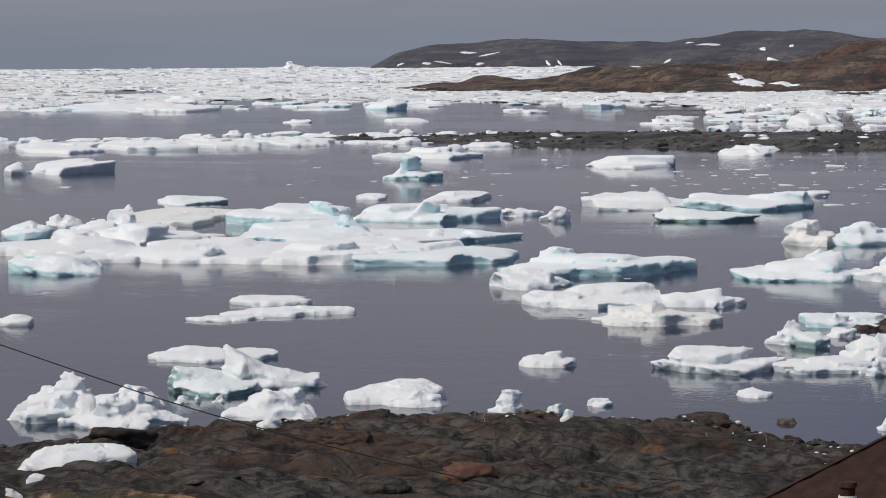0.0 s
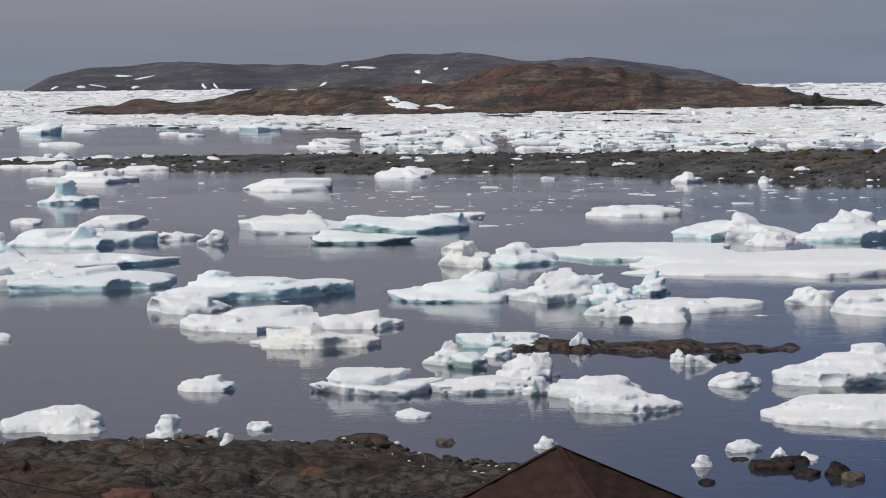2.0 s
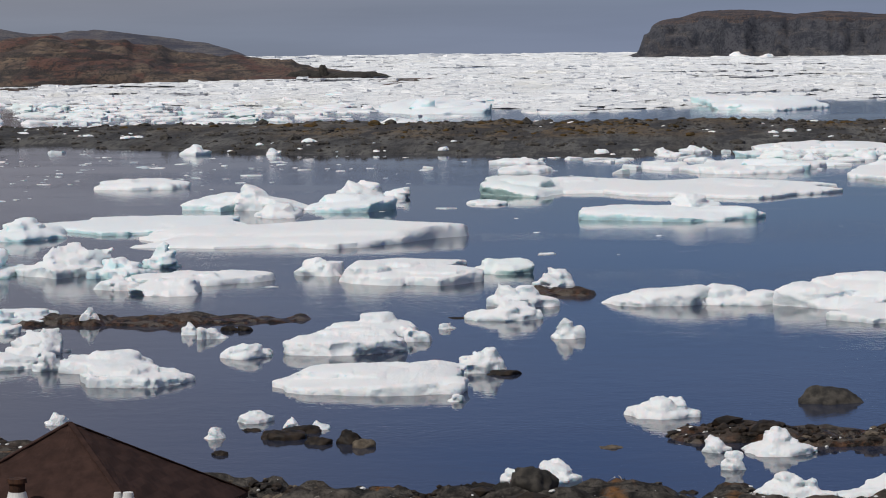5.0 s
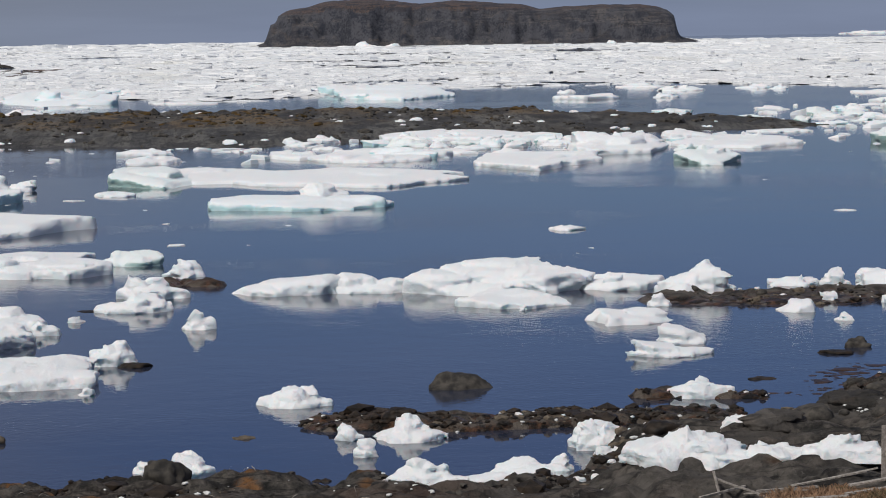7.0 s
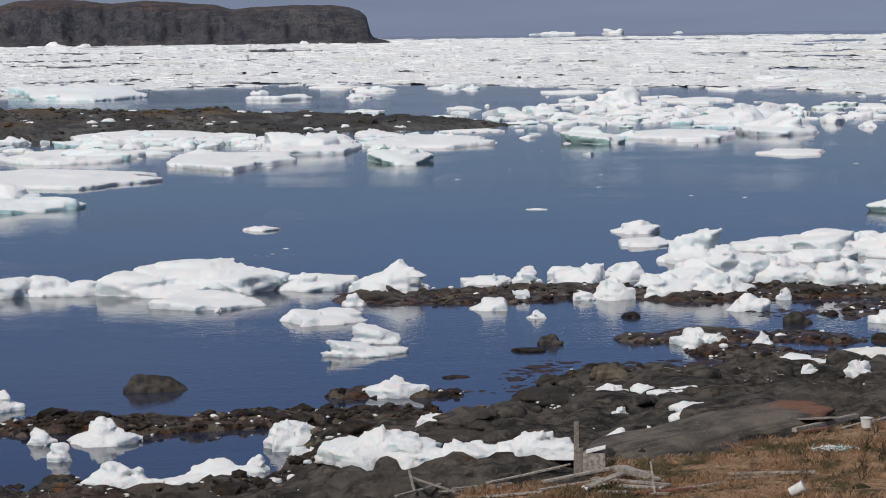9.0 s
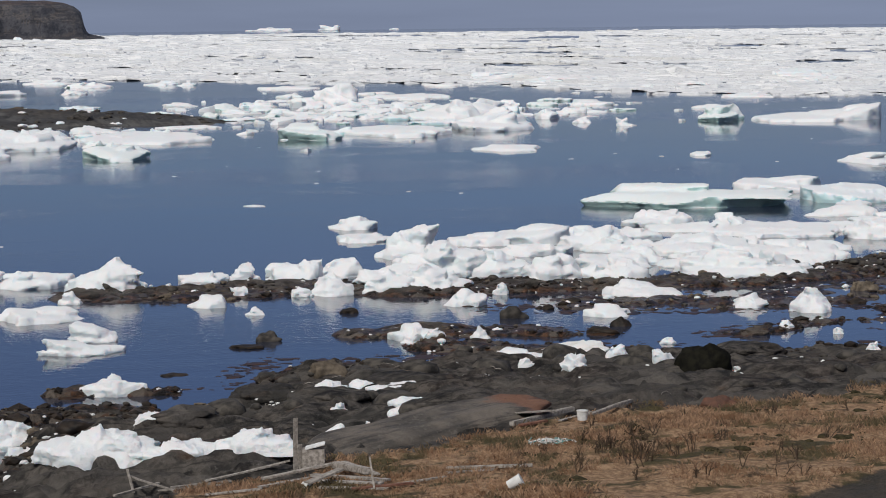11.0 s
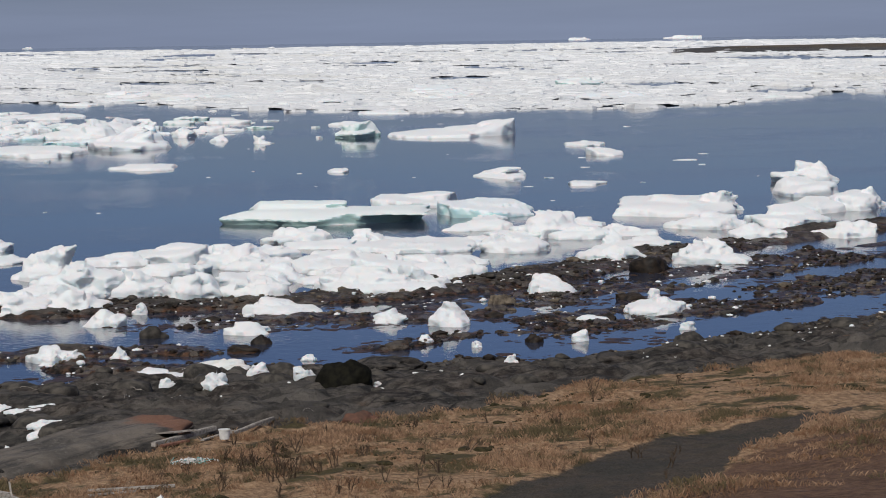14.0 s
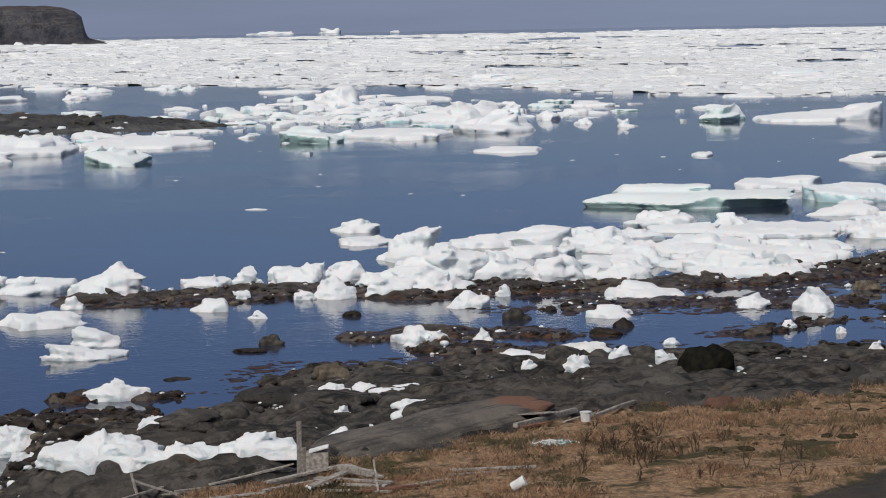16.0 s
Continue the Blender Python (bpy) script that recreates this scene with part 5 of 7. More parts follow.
floe(-6.5, 97.8, 9, 0.91, 0.65, 0.41, 179, "chunk", label="small worn white ice chunk afloat")
floe(-5.1, 97.0, 11, 2.09, 2.09, 0.76, 180, "block", label="high hummocky block of white sea ice afloat")
floe(10.8, 101.9, -5, 2.69, 2.69, 1.08, 181, "block", label="high hummocky block of white sea ice afloat")
floe(10.5, 95.7, -1, 1.47, 1.32, 1.04, 182, "chunk", label="small worn white ice chunk afloat")
floe(12.4, 88.9, -14, 3.99, 3.20, 0.87, 183, "block", label="white melting ice piece stranded on dark shore rock", aground=True)
floe(14.9, 87.6, -2, 3.45, 2.62, 0.57, 184, "block", label="white melting ice piece stranded on dark shore rock", aground=True)
floe(17.3, 87.0, -20, 2.37, 1.89, 0.57, 185, "block", label="white melting ice piece stranded on dark shore rock", aground=True)
floe(16.4, 114.8, -13, 2.6, 1.8, 0.62, 186, "block", label="white melting ice piece stranded on dark shore rock", aground=True)
floe(16.0, 98.3, -8, 1.90, 1.53, 0.20, 187, "pan", label="white melting ice piece stranded on dark shore rock", aground=True)
floe(47.9, 201.5, -18, 3.97, 4.37, 0.68, 188, "slab", peaks=[(0, 0, .5, .4)], label="white snow-covered ice floe afloat in the bay")
floe(46.0, 190.4, -21, 4.80, 6.05, 0.45, 189, "pan", label="wide low pan of white sea ice")
floe(45.9, 176.3, -15, 5.00, 5.00, 1.37, 190, "block", peaks=[(.1, 0, .7, .35)], label="high hummocky block of white sea ice afloat")
floe(34.0, 129.6, -14, 2.63, 2.32, 0.76, 191, "slab", label="white melting ice piece stranded on dark shore rock", aground=True)
floe(33.5, 128.4, -6, 1.17, 0.84, 0.51, 192, "chunk", label="white melting ice piece stranded on dark shore rock", aground=True)
floe(34.5, 127.9, -12, 0.86, 0.62, 0.32, 193, "chunk", label="white melting ice piece stranded on dark shore rock", aground=True)
floe(37.1, 128.9, -16, 0.99, 0.71, 0.55, 194, "chunk", label="white melting ice piece stranded on dark shore rock", aground=True)
floe(23.0, 101.2, -6, 1.39, 1.11, 0.41, 195, "block", label="white melting ice piece stranded on dark shore rock", aground=True)
floe(25.0, 103.8, -22, 1.19, 0.95, 0.33, 196, "block", label="white melting ice piece stranded on dark shore rock", aground=True)
floe(26.0, 103.0, -7, 2.27, 1.61, 0.26, 197, "slab", label="white melting ice piece stranded on dark shore rock", aground=True)
floe(22.6, 97.7, -5, 0.63, 0.46, 0.29, 198, "chunk", label="white melting ice piece stranded on dark shore rock", aground=True)
floe(24.5, 94.8, -9, 1.39, 1.23, 0.35, 199, "slab", label="white melting ice piece stranded on dark shore rock", aground=True)
floe(21.0, 91.5, -10, 0.71, 0.62, 0.38, 200, "slab", lean=0.6, label="white melting ice piece stranded on dark shore rock", aground=True)
floe(23.9, 94.2, -12, 0.76, 0.66, 0.18, 201, "slab", label="white melting ice piece stranded on dark shore rock", aground=True)
floe(22.1, 91.4, -5, 0.28, 0.20, 0.26, 202, "chunk", label="white melting ice piece stranded on dark shore rock", aground=True)
floe(34.9, 115.1, -20, 3.01, 2.65, 0.49, 203, "slab", label="white melting ice piece stranded on dark shore rock", aground=True)
floe(38.1, 116.4, -13, 3.49, 3.04, 0.43, 204, "slab", mat=ICE_DIRTY, label="long dirty cream ice slab aground on rock", aground=True)
floe(35.0, 107.1, -17, 1.02, 0.73, 0.48, 205, "chunk", label="white melting ice piece stranded on dark shore rock", aground=True)
floe(33.8, 110.4, -10, 0.73, 0.52, 0.32, 206, "chunk", label="white melting ice piece stranded on dark shore rock", aground=True)
floe(56.5, 184.6, -10, 7.95, 8.75, 1.25, 207, "slab", lean=0.3, label="white snow-covered ice floe afloat in the bay")
floe(59.2, 177.2, -23, 4.36, 4.36, 1.82, 208, "block", label="high hummocky block of white sea ice afloat")
floe(81.8, 215.0, -21, 16.2, 11.0, 1.3, 209, "slab", plates=[(-0.45, 0.55, 0.5, 0.42, 0.3, 1.25, 0, 0), (0.1, 0.0, 0.95, 0.95, 0.55, 0.85, 0, 0)], base=0.8, mat=ICE_GREEN, slope=0.4, label="ice floe with grey-green undercut sides")
floe(96.7, 233.0, -26, 8.64, 13.73, 1.01, 210, "slab", label="white snow-covered ice floe afloat in the bay")
floe(96.5, 217.5, -20, 9.01, 16.54, 1.29, 211, "slab", mat=ICE_BLUE, label="white ice floe with turquoise bare ice sides")
floe(92.9, 208.5, -25, 3.03, 6.84, 0.43, 212, "pan", label="wide low pan of white sea ice")
floe(70.7, 195.4, -19, 5.28, 5.28, 1.15, 213, "block", label="high hummocky block of white sea ice afloat")
floe(76.5, 184.0, -20, 9.10, 9.46, 0.71, 214, "pan", label="wide low pan of white sea ice")
floe(90.1, 189.5, -33, 6.40, 6.40, 1.91, 215, "block", label="high hummocky block of white sea ice afloat")
floe(81.7, 178.7, -17, 5.38, 5.92, 1.27, 216, "slab", label="white snow-covered ice floe afloat in the bay")
floe(96.6, 198.7, -18, 4.60, 5.06, 0.66, 217, "slab", label="white snow-covered ice floe afloat in the bay")
floe(89.1, 173.9, -21, 6.73, 5.92, 1.07, 218, "slab", label="white melting ice piece stranded on dark shore rock", aground=True)
floe(83.4, 166.4, -18, 4.93, 3.94, 1.07, 219, "block", label="white melting ice piece stranded on dark shore rock", aground=True)
floe(111.7, 209.1, -25, 9.87, 17.36, 1.36, 220, "slab", label="white snow-covered ice floe afloat in the bay")
floe(103.7, 190.1, -22, 5.18, 5.70, 1.33, 221, "slab", label="white snow-covered ice floe afloat in the bay")
floe(88.6, 162.7, -29, 4.13, 4.13, 1.41, 222, "block", label="white melting ice piece stranded on dark shore rock", aground=True)
floe(60.2, 175.8, -21, 4.72, 4.72, 1.35, 223, "block", label="high hummocky block of white sea ice afloat")
floe(64.8, 171.3, -14, 7.06, 7.77, 1.22, 224, "slab", label="white snow-covered ice floe afloat in the bay")
floe(65.0, 165.3, -21, 6.67, 7.34, 1.08, 225, "slab", label="white snow-covered ice floe afloat in the bay")
floe(69.6, 164.5, -21, 5.99, 6.59, 1.18, 226, "slab", label="white melting ice piece stranded on dark shore rock", aground=True)
floe(61.8, 155.0, -19, 8.85, 7.08, 1.01, 227, "block", label="white melting ice piece stranded on dark shore rock", aground=True)
floe(58.2, 164.8, -19, 3.29, 2.63, 1.29, 228, "block", label="high hummocky block of white sea ice afloat")
floe(44.2, 163.3, -12, 7.74, 7.74, 1.73, 229, "block", label="high hummocky block of white sea ice afloat")
floe(38.5, 155.4, -7, 2.91, 2.33, 1.23, 230, "block", label="white melting ice piece stranded on dark shore rock", aground=True)
floe(40.7, 152.4, -24, 3.04, 2.43, 1.37, 231, "block", label="white melting ice piece stranded on dark shore rock", aground=True)
floe(47.5, 162.1, -15, 4.98, 4.98, 1.50, 232, "block", label="high hummocky block of white sea ice afloat")
floe(49.2, 154.8, -16, 3.80, 3.04, 1.56, 233, "block", label="white melting ice piece stranded on dark shore rock", aground=True)
floe(52.9, 154.1, -26, 3.87, 3.41, 1.16, 234, "slab", label="white melting ice piece stranded on dark shore rock", aground=True)
floe(34.9, 162.5, -7, 4.04, 4.45, 1.05, 235, "slab", label="white snow-covered ice floe afloat in the bay")
floe(38.1, 164.2, -13, 3.16, 3.48, 1.18, 236, "slab", lean=0.6, label="white snow-covered ice floe afloat in the bay")
floe(35.1, 152.9, -7, 2.43, 2.43, 1.02, 237, "block", label="white melting ice piece stranded on dark shore rock", aground=True)
floe(31.9, 163.7, -11, 2.10, 1.51, 0.84, 238, "chunk", label="small worn white ice chunk afloat")
floe(29.7, 154.4, -12, 1.19, 1.07, 0.51, 239, "chunk", label="small worn white ice chunk afloat")
floe(33.1, 152.6, -21, 1.38, 1.24, 0.49, 240, "chunk", label="small worn white ice chunk afloat")
floe(38.3, 152.2, -11, 3.02, 2.42, 0.94, 241, "block", label="white melting ice piece stranded on dark shore rock", aground=True)
floe(41.7, 153.2, -20, 3.55, 2.84, 0.86, 242, "block", label="white melting ice piece stranded on dark shore rock", aground=True)
floe(40.8, 144.4, -23, 2.32, 2.32, 0.95, 243, "block", label="white melting ice piece stranded on dark shore rock", aground=True)
floe(44.3, 149.4, -17, 1.05, 0.94, 0.68, 244, "chunk", label="white melting ice piece stranded on dark shore rock", aground=True)
floe(51.9, 145.5, -27, 3.93, 3.46, 0.83, 245, "slab", lean=-0.3, label="white melting ice piece stranded on dark shore rock", aground=True)
floe(52.8, 153.4, -21, 1.91, 1.37, 0.88, 246, "chunk", label="white melting ice piece stranded on dark shore rock", aground=True)
floe(55.1, 137.8, -26, 2.02, 1.82, 0.67, 247, "chunk", label="small worn white ice chunk afloat")
floe(57.6, 134.8, -18, 2.45, 2.45, 1.22, 248, "block", label="high hummocky block of white sea ice afloat")
floe(69.8, 147.4, -23, 3.10, 2.73, 1.16, 249, "slab", label="white melting ice piece stranded on dark shore rock", aground=True)
floe(46.6, 136.6, -11, 2.29, 2.52, 0.55, 250, "slab", label="white snow-covered ice floe afloat in the bay")
floe(64.8, 131.5, -32, 1.72, 1.89, 0.44, 251, "slab", label="white snow-covered ice floe afloat in the bay")
floe(60.3, 124.0, -25, 1.01, 0.91, 0.58, 252, "chunk", label="white melting ice piece stranded on dark shore rock", aground=True)
floe(69.9, 134.4, -26, 3.34, 3.68, 0.85, 253, "slab", label="white melting ice piece stranded on dark shore rock", aground=True)
floe(67.6, 126.0, -33, 0.87, 0.78, 0.53, 254, "chunk", label="white melting ice piece stranded on dark shore rock", aground=True)
floe(73.8, 141.6, -29, 0.84, 0.76, 0.67, 255, "chunk", label="small worn white ice chunk afloat")
floe(50.8, 111.8, -19, 0.70, 0.50, 0.44, 256, "chunk", label="white melting ice piece stranded on dark shore rock", aground=True)
floe(54.6, 124.4, -20, 0.66, 0.59, 0.36, 257, "chunk", label="small worn white ice chunk afloat")
floe(38.5, 111.7, -15, 0.87, 0.76, 0.73, 258, "slab", label="white melting ice piece stranded on dark shore rock", aground=True)
floe(35.0, 107.4, -21, 1.09, 0.96, 0.62, 259, "slab", label="white melting ice piece stranded on dark shore rock", aground=True)
floe(39.9, 109.7, -18, 1.05, 0.76, 0.52, 260, "chunk", label="white melting ice piece stranded on dark shore rock", aground=True)
floe(45.2, 123.6, -12, 0.83, 0.75, 0.36, 261, "chunk", label="white melting ice piece stranded on dark shore rock", aground=True)
floe(52.9, 127.0, -25, 0.87, 0.78, 0.35, 262, "chunk", label="white melting ice piece stranded on dark shore rock", aground=True)
floe(40.7, 102.9, -15, 0.37, 0.27, 0.15, 263, "chunk", label="white melting ice piece stranded on dark shore rock", aground=True)
floe(152.1, 391.8, -24, 6.51, 16.48, 1.99, 264, "slab", peaks=[(.0, 0, .4, .5)], mat=ICE_GREEN, label="ice floe with grey-green undercut sides")
floe(165.9, 389.5, -25, 20.5, 30.0, 1.2, 265, "slab", plates=[(0.4, 0.2, 0.5, 0.5, -1, 0.9, 0.3, 0.1)], base=0.5, slope=-0.4, label="white snow-covered ice floe afloat in the bay")
floe(172.1, 387.7, -27, 9.13, 23.10, 2.00, 266, "slab", lean=0.6, label="white snow-covered ice floe afloat in the bay")
floe(130.8, 413.3, -23, 3.89, 8.94, 1.65, 267, "block", label="high hummocky block of white sea ice afloat")
floe(95.1, 316.0, -15, 7.58, 12.36, 0.54, 268, "pan", label="wide low pan of white sea ice")
floe(122.7, 271.1, -16, 5.22, 12.20, 0.56, 269, "slab", peaks=[(0, 0, .4, .4)], label="white snow-covered ice floe afloat in the bay")
floe(123.1, 251.5, -29, 4.19, 7.47, 0.39, 270, "pan", label="wide low pan of white sea ice")
floe(165.7, 338.3, -28, 6.32, 13.46, 0.52, 271, "pan", label="wide low pan of white sea ice")
floe(154.4, 309.5, -21, 3.67, 9.28, 0.97, 272, "slab", label="white snow-covered ice floe afloat in the bay")
floe(111.2, 292.7, -22, 2.41, 7.22, 0.45, 273, "pan", label="wide low pan of white sea ice")
floe(130.0, 392.2, -24, 1.91, 3.95, 0.79, 274, "chunk", label="small worn white ice chunk afloat")
floe(131.6, 378.9, -11, 2.27, 4.70, 0.90, 275, "chunk", label="small worn white ice chunk afloat")
floe(80.0, 362.5, -5, 8.51, 21.53, 1.82, 276, "slab", mat=ICE_GREEN, label="ice floe with grey-green undercut sides")
floe(93.7, 370.7, -8, 14.76, 35.29, 1.01, 277, "pan", label="wide low pan of white sea ice")
floe(119.8, 428.7, -15, 17.04, 39.20, 2.41, 278, "block", label="high hummocky block of white sea ice afloat")
floe(116.0, 501.1, -9, 7.68, 15.91, 3.15, 279, "chunk", label="small worn white ice chunk afloat")
floe(111.3, 378.4, -24, 11.26, 25.89, 2.29, 280, "block", label="high hummocky block of white sea ice afloat")
floe(143.6, 241.5, -22, 6.75, 5.40, 2.16, 281, "block", label="high hummocky block of white sea ice afloat")
floe(133.3, 224.3, -32, 6.40, 16.18, 1.42, 282, "slab", label="white snow-covered ice floe afloat in the bay")
floe(121.8, 203.2, -29, 4.86, 12.30, 1.12, 283, "slab", label="white snow-covered ice floe afloat in the bay")
floe(110.7, 189.0, -26, 7.25, 7.98, 1.34, 284, "slab", label="white snow-covered ice floe afloat in the bay")
floe(100.6, 176.4, -27, 4.33, 3.81, 0.92, 285, "slab", label="white melting ice piece stranded on dark shore rock", aground=True)
floe(88.8, 162.1, -37, 4.77, 4.77, 1.35, 286, "block", label="white melting ice piece stranded on dark shore rock", aground=True)
floe(126.4, 204.5, -33, 5.91, 13.59, 1.40, 287, "block", label="high hummocky block of white sea ice afloat")
floe(108.2, 175.8, -25, 4.31, 4.31, 1.22, 288, "block", label="white melting ice piece stranded on dark shore rock", aground=True)
floe(-63.7, 662.1, 10, 29.14, 73.71, 2.71, 289, "slab", mat=ICE_BLUE, label="white ice floe with turquoise bare ice sides")
floe(18.4, 668.2, 5, 29.91, 75.66, 2.72, 290, "slab", mat=ICE_BLUE, label="white ice floe with turquoise bare ice sides")
floe(288.2, 682.8, -25, 14.32, 36.24, 1.68, 291, "slab", mat=ICE_BLUE, label="white ice floe with turquoise bare ice sides")
floe(350.3, 717.2, -32, 14.79, 37.41, 2.23, 292, "slab", mat=ICE_GREEN, label="ice floe with grey-green undercut sides")
floe(-114.8, 205.2, 33, 14.38, 15.35, 1.41, 293, "block", label="high hummocky block of white sea ice afloat")
floe(-98.0, 213.6, 28, 14.18, 21.35, 0.76, 294, "pan", label="wide low pan of white sea ice")
floe(-93.9, 219.3, 26, 12.63, 16.02, 0.77, 295, "pan", mat=ICE_BLUE, label="white ice floe with turquoise bare ice sides")
floe(-97.4, 192.5, 20, 15.00, 12.92, 0.73, 296, "pan", label="wide low pan of white sea ice")
floe(-110.4, 187.3, 33, 12.45, 12.91, 0.74, 297, "pan", label="wide low pan of white sea ice")
floe(-447.7, 776.2, 22, 35.86, 90.73, 2.08, 298, "slab", mat=ICE_BLUE, label="white ice floe with turquoise bare ice sides")
floe(-463.9, 849.7, 29, 10.07, 25.47, 3.34, 299, "slab", mat=ICE_BLUE, label="white ice floe with turquoise bare ice sides")
floe(-416.8, 759.8, 33, 29.47, 88.12, 1.74, 300, "pan", label="wide low pan of white sea ice")
floe(-343.4, 765.7, 27, 12.15, 30.75, 3.37, 301, "slab", mat=ICE_BLUE, label="white ice floe with turquoise bare ice sides")
floe(-166.8, 619.4, 13, 13.17, 33.32, 2.70, 302, "slab", lean=-0.3, label="white snow-covered ice floe afloat in the bay")
floe(-285.4, 804.4, 24, 13.23, 33.47, 2.38, 303, "slab", mat=ICE_BLUE, label="white ice floe with turquoise bare ice sides")
floe(-163.2, 607.4, 10, 12.28, 31.07, 2.66, 304, "slab", lean=-0.4, label="white snow-covered ice floe afloat in the bay")
floe(-60.8, 663.0, 6, 21.53, 54.48, 2.75, 305, "slab", mat=ICE_BLUE, label="white ice floe with turquoise bare ice sides")
floe(52.9, 183.3, -11, 4.8, 3.6, 0.94, 310, "slab", label="white ice floe jammed with others on the reef", group="floes jammed on the reef")
floe(53.7, 173.8, -7, 5.0, 3.1, 0.77, 311, "slab", label="white ice floe jammed with others on the reef", group="floes jammed on the reef")
floe(53.3, 163.7, -24, 4.0, 3.3, 0.58, 312, "pan", label="white ice floe jammed with others on the reef", group="floes jammed on the reef")
floe(45.9, 164.1, -18, 3.9, 3.4, 0.74, 313, "slab", label="white ice floe jammed with others on the reef", group="floes jammed on the reef")
floe(41.6, 160.2, -18, 3.8, 2.8, 0.69, 314, "block", label="white ice floe jammed with others on the reef", group="floes jammed on the reef")
floe(48.5, 162.6, -7, 3.2, 2.7, 0.94, 315, "slab", label="white ice floe jammed with others on the reef", group="floes jammed on the reef")
floe(55.9, 162.7, -9, 5.0, 4.5, 0.92, 316, "slab", label="white ice floe jammed with others on the reef", group="floes jammed on the reef")
floe(63.1, 173.0, -24, 5.8, 3.8, 0.77, 317, "pan", label="white ice floe jammed with others on the reef", group="floes jammed on the reef")
floe(61.6, 161.5, -26, 5.4, 4.8, 0.80, 318, "slab", label="white ice floe jammed with others on the reef", group="floes jammed on the reef")
floe(69.4, 173.3, -18, 6.6, 4.2, 0.72, 319, "block", label="white ice floe jammed with others on the reef", group="floes jammed on the reef")
floe(67.7, 161.9, -23, 5.1, 3.9, 0.93, 320, "slab", label="white ice floe jammed with others on the reef", group="floes jammed on the reef")
floe(73.6, 170.6, -24, 4.7, 3.3, 0.60, 321, "slab", label="white ice floe jammed with others on the reef", group="floes jammed on the reef")
floe(64.2, 183.9, -28, 5.3, 4.2, 0.92, 322, "pan", label="white ice floe jammed with others on the reef", group="floes jammed on the reef")
floe(70.5, 189.3, -20, 5.9, 4.6, 0.62, 323, "slab", label="white ice floe jammed with others on the reef", group="floes jammed on the reef")
floe(75.2, 189.9, -10, 6.8, 5.1, 0.80, 324, "block", label="white ice floe jammed with others on the reef", group="floes jammed on the reef")
floe(77.9, 185.3, -12, 6.3, 4.7, 0.60, 325, "slab", label="white ice floe jammed with others on the reef", group="floes jammed on the reef")
floe(82.7, 185.4, -17, 5.5, 4.6, 0.59, 326, "slab", label="white ice floe jammed with others on the reef", group="floes jammed on the reef")
floe(88.1, 190.3, -21, 6.6, 4.9, 0.66, 327, "pan", label="white ice floe jammed with others on the reef", group="floes jammed on the reef")
floe(90.5, 186.0, -15, 5.2, 3.5, 0.93, 328, "slab", label="white ice floe jammed with others on the reef", group="floes jammed on the reef")
floe(95.3, 188.0, -35, 5.7, 5.0, 0.67, 329, "block", label="white ice floe jammed with others on the reef", group="floes jammed on the reef")
floe(61.2, 185.4, -18, 4.9, 3.0, 0.91, 330, "slab", label="white ice floe jammed with others on the reef", group="floes jammed on the reef")
floe(87.8, 199.0, -18, 5.5, 4.2, 0.87, 331, "slab", label="white ice floe jammed with others on the reef", group="floes jammed on the reef")
floe(68.4, 178.5, -11, 4.0, 2.9, 0.66, 332, "pan", label="white ice floe jammed with others on the reef", group="floes jammed on the reef")
floe(58.3, 186.9, -23, 4.5, 4.0, 0.69, 333, "slab", label="white ice floe jammed with others on the reef", group="floes jammed on the reef")
floe_field(75, 8.5, 18.5, 405, 545, 61, "white floe packed with others by the bar", "floe field by the bar")
floe_field(40, -1, 9, 350, 408, 62, "white floe packed along the gravel bar", "floes along the bar", (3, 9))
floe_field(120, -20, -5, 555, 860, 63, "white floe jammed behind the gravel bar", "floes behind the bar", (5, 15))
floe_field(36, -33, -19, 500, 560, 64, "white floe in a drifting line", "floes in a line", (5, 14))
floe_field(30, -33, -18, 850, 980, 65, "white floe at the pack edge", "pack edge floes", (8, 26))
floe_field(30, 0, 30, 560, 760, 66, "white floe at the pack edge", "pack edge floes", (6, 22))
# ---- far snow and bergs ----
def on_slope(height, az, el, lo, hi):
    """The point of a landform that lies in a direction from the hillside: azimuth and elevation in degrees."""
    d = np.linspace(lo, hi, 1500)
    x, y = d * math.sin(radians(az)), d * math.cos(radians(az))
    hit = np.nonzero(height(x, y) > EYE + d * math.tan(radians(el)))[0]
    i = hit[0] if len(hit) else 0
    return x[i], y[i]


def snow_patch(height, x, y, turn, length, width, lift, seed):
    """A late snow patch that lies on the slope of a landform."""
    rng = np.random.default_rng(seed)
    rows, cols = 9, 40
    off = rng.uniform(0, 40)
    A, J = np.meshgrid(2 * np.pi * np.arange(cols) / cols, np.arange(rows) / (rows - 1))
    r = J * (0.3 + 1.2 * fbm(2.6 * np.cos(A) + off, 2.6 * np.sin(A) + off, 3, seed))
    u, v = r * np.cos(A) * length / 2, r * np.sin(A) * width / 2
    c, d = math.cos(radians(turn)), math.sin(radians(turn))
    px, py = x + u * c - v * d, y + u * d + v * c
    verts = np.stack([px, py, height(px, py) + lift * (1.02 - J**3)], -1).reshape(-1, 3).tolist()
    faces = []
    for j in range(rows - 1):
        for i in range(cols):
            k = (i + 1) % cols
            faces.append((j * cols + i, (j + 1) * cols + i, (j + 1) * cols + k, j * cols + k))
    return tagged(mesh_object("snow_patch", verts, faces, SNOW), "late white snow patch lying on a brown slope", "snow patch", "snow patches")


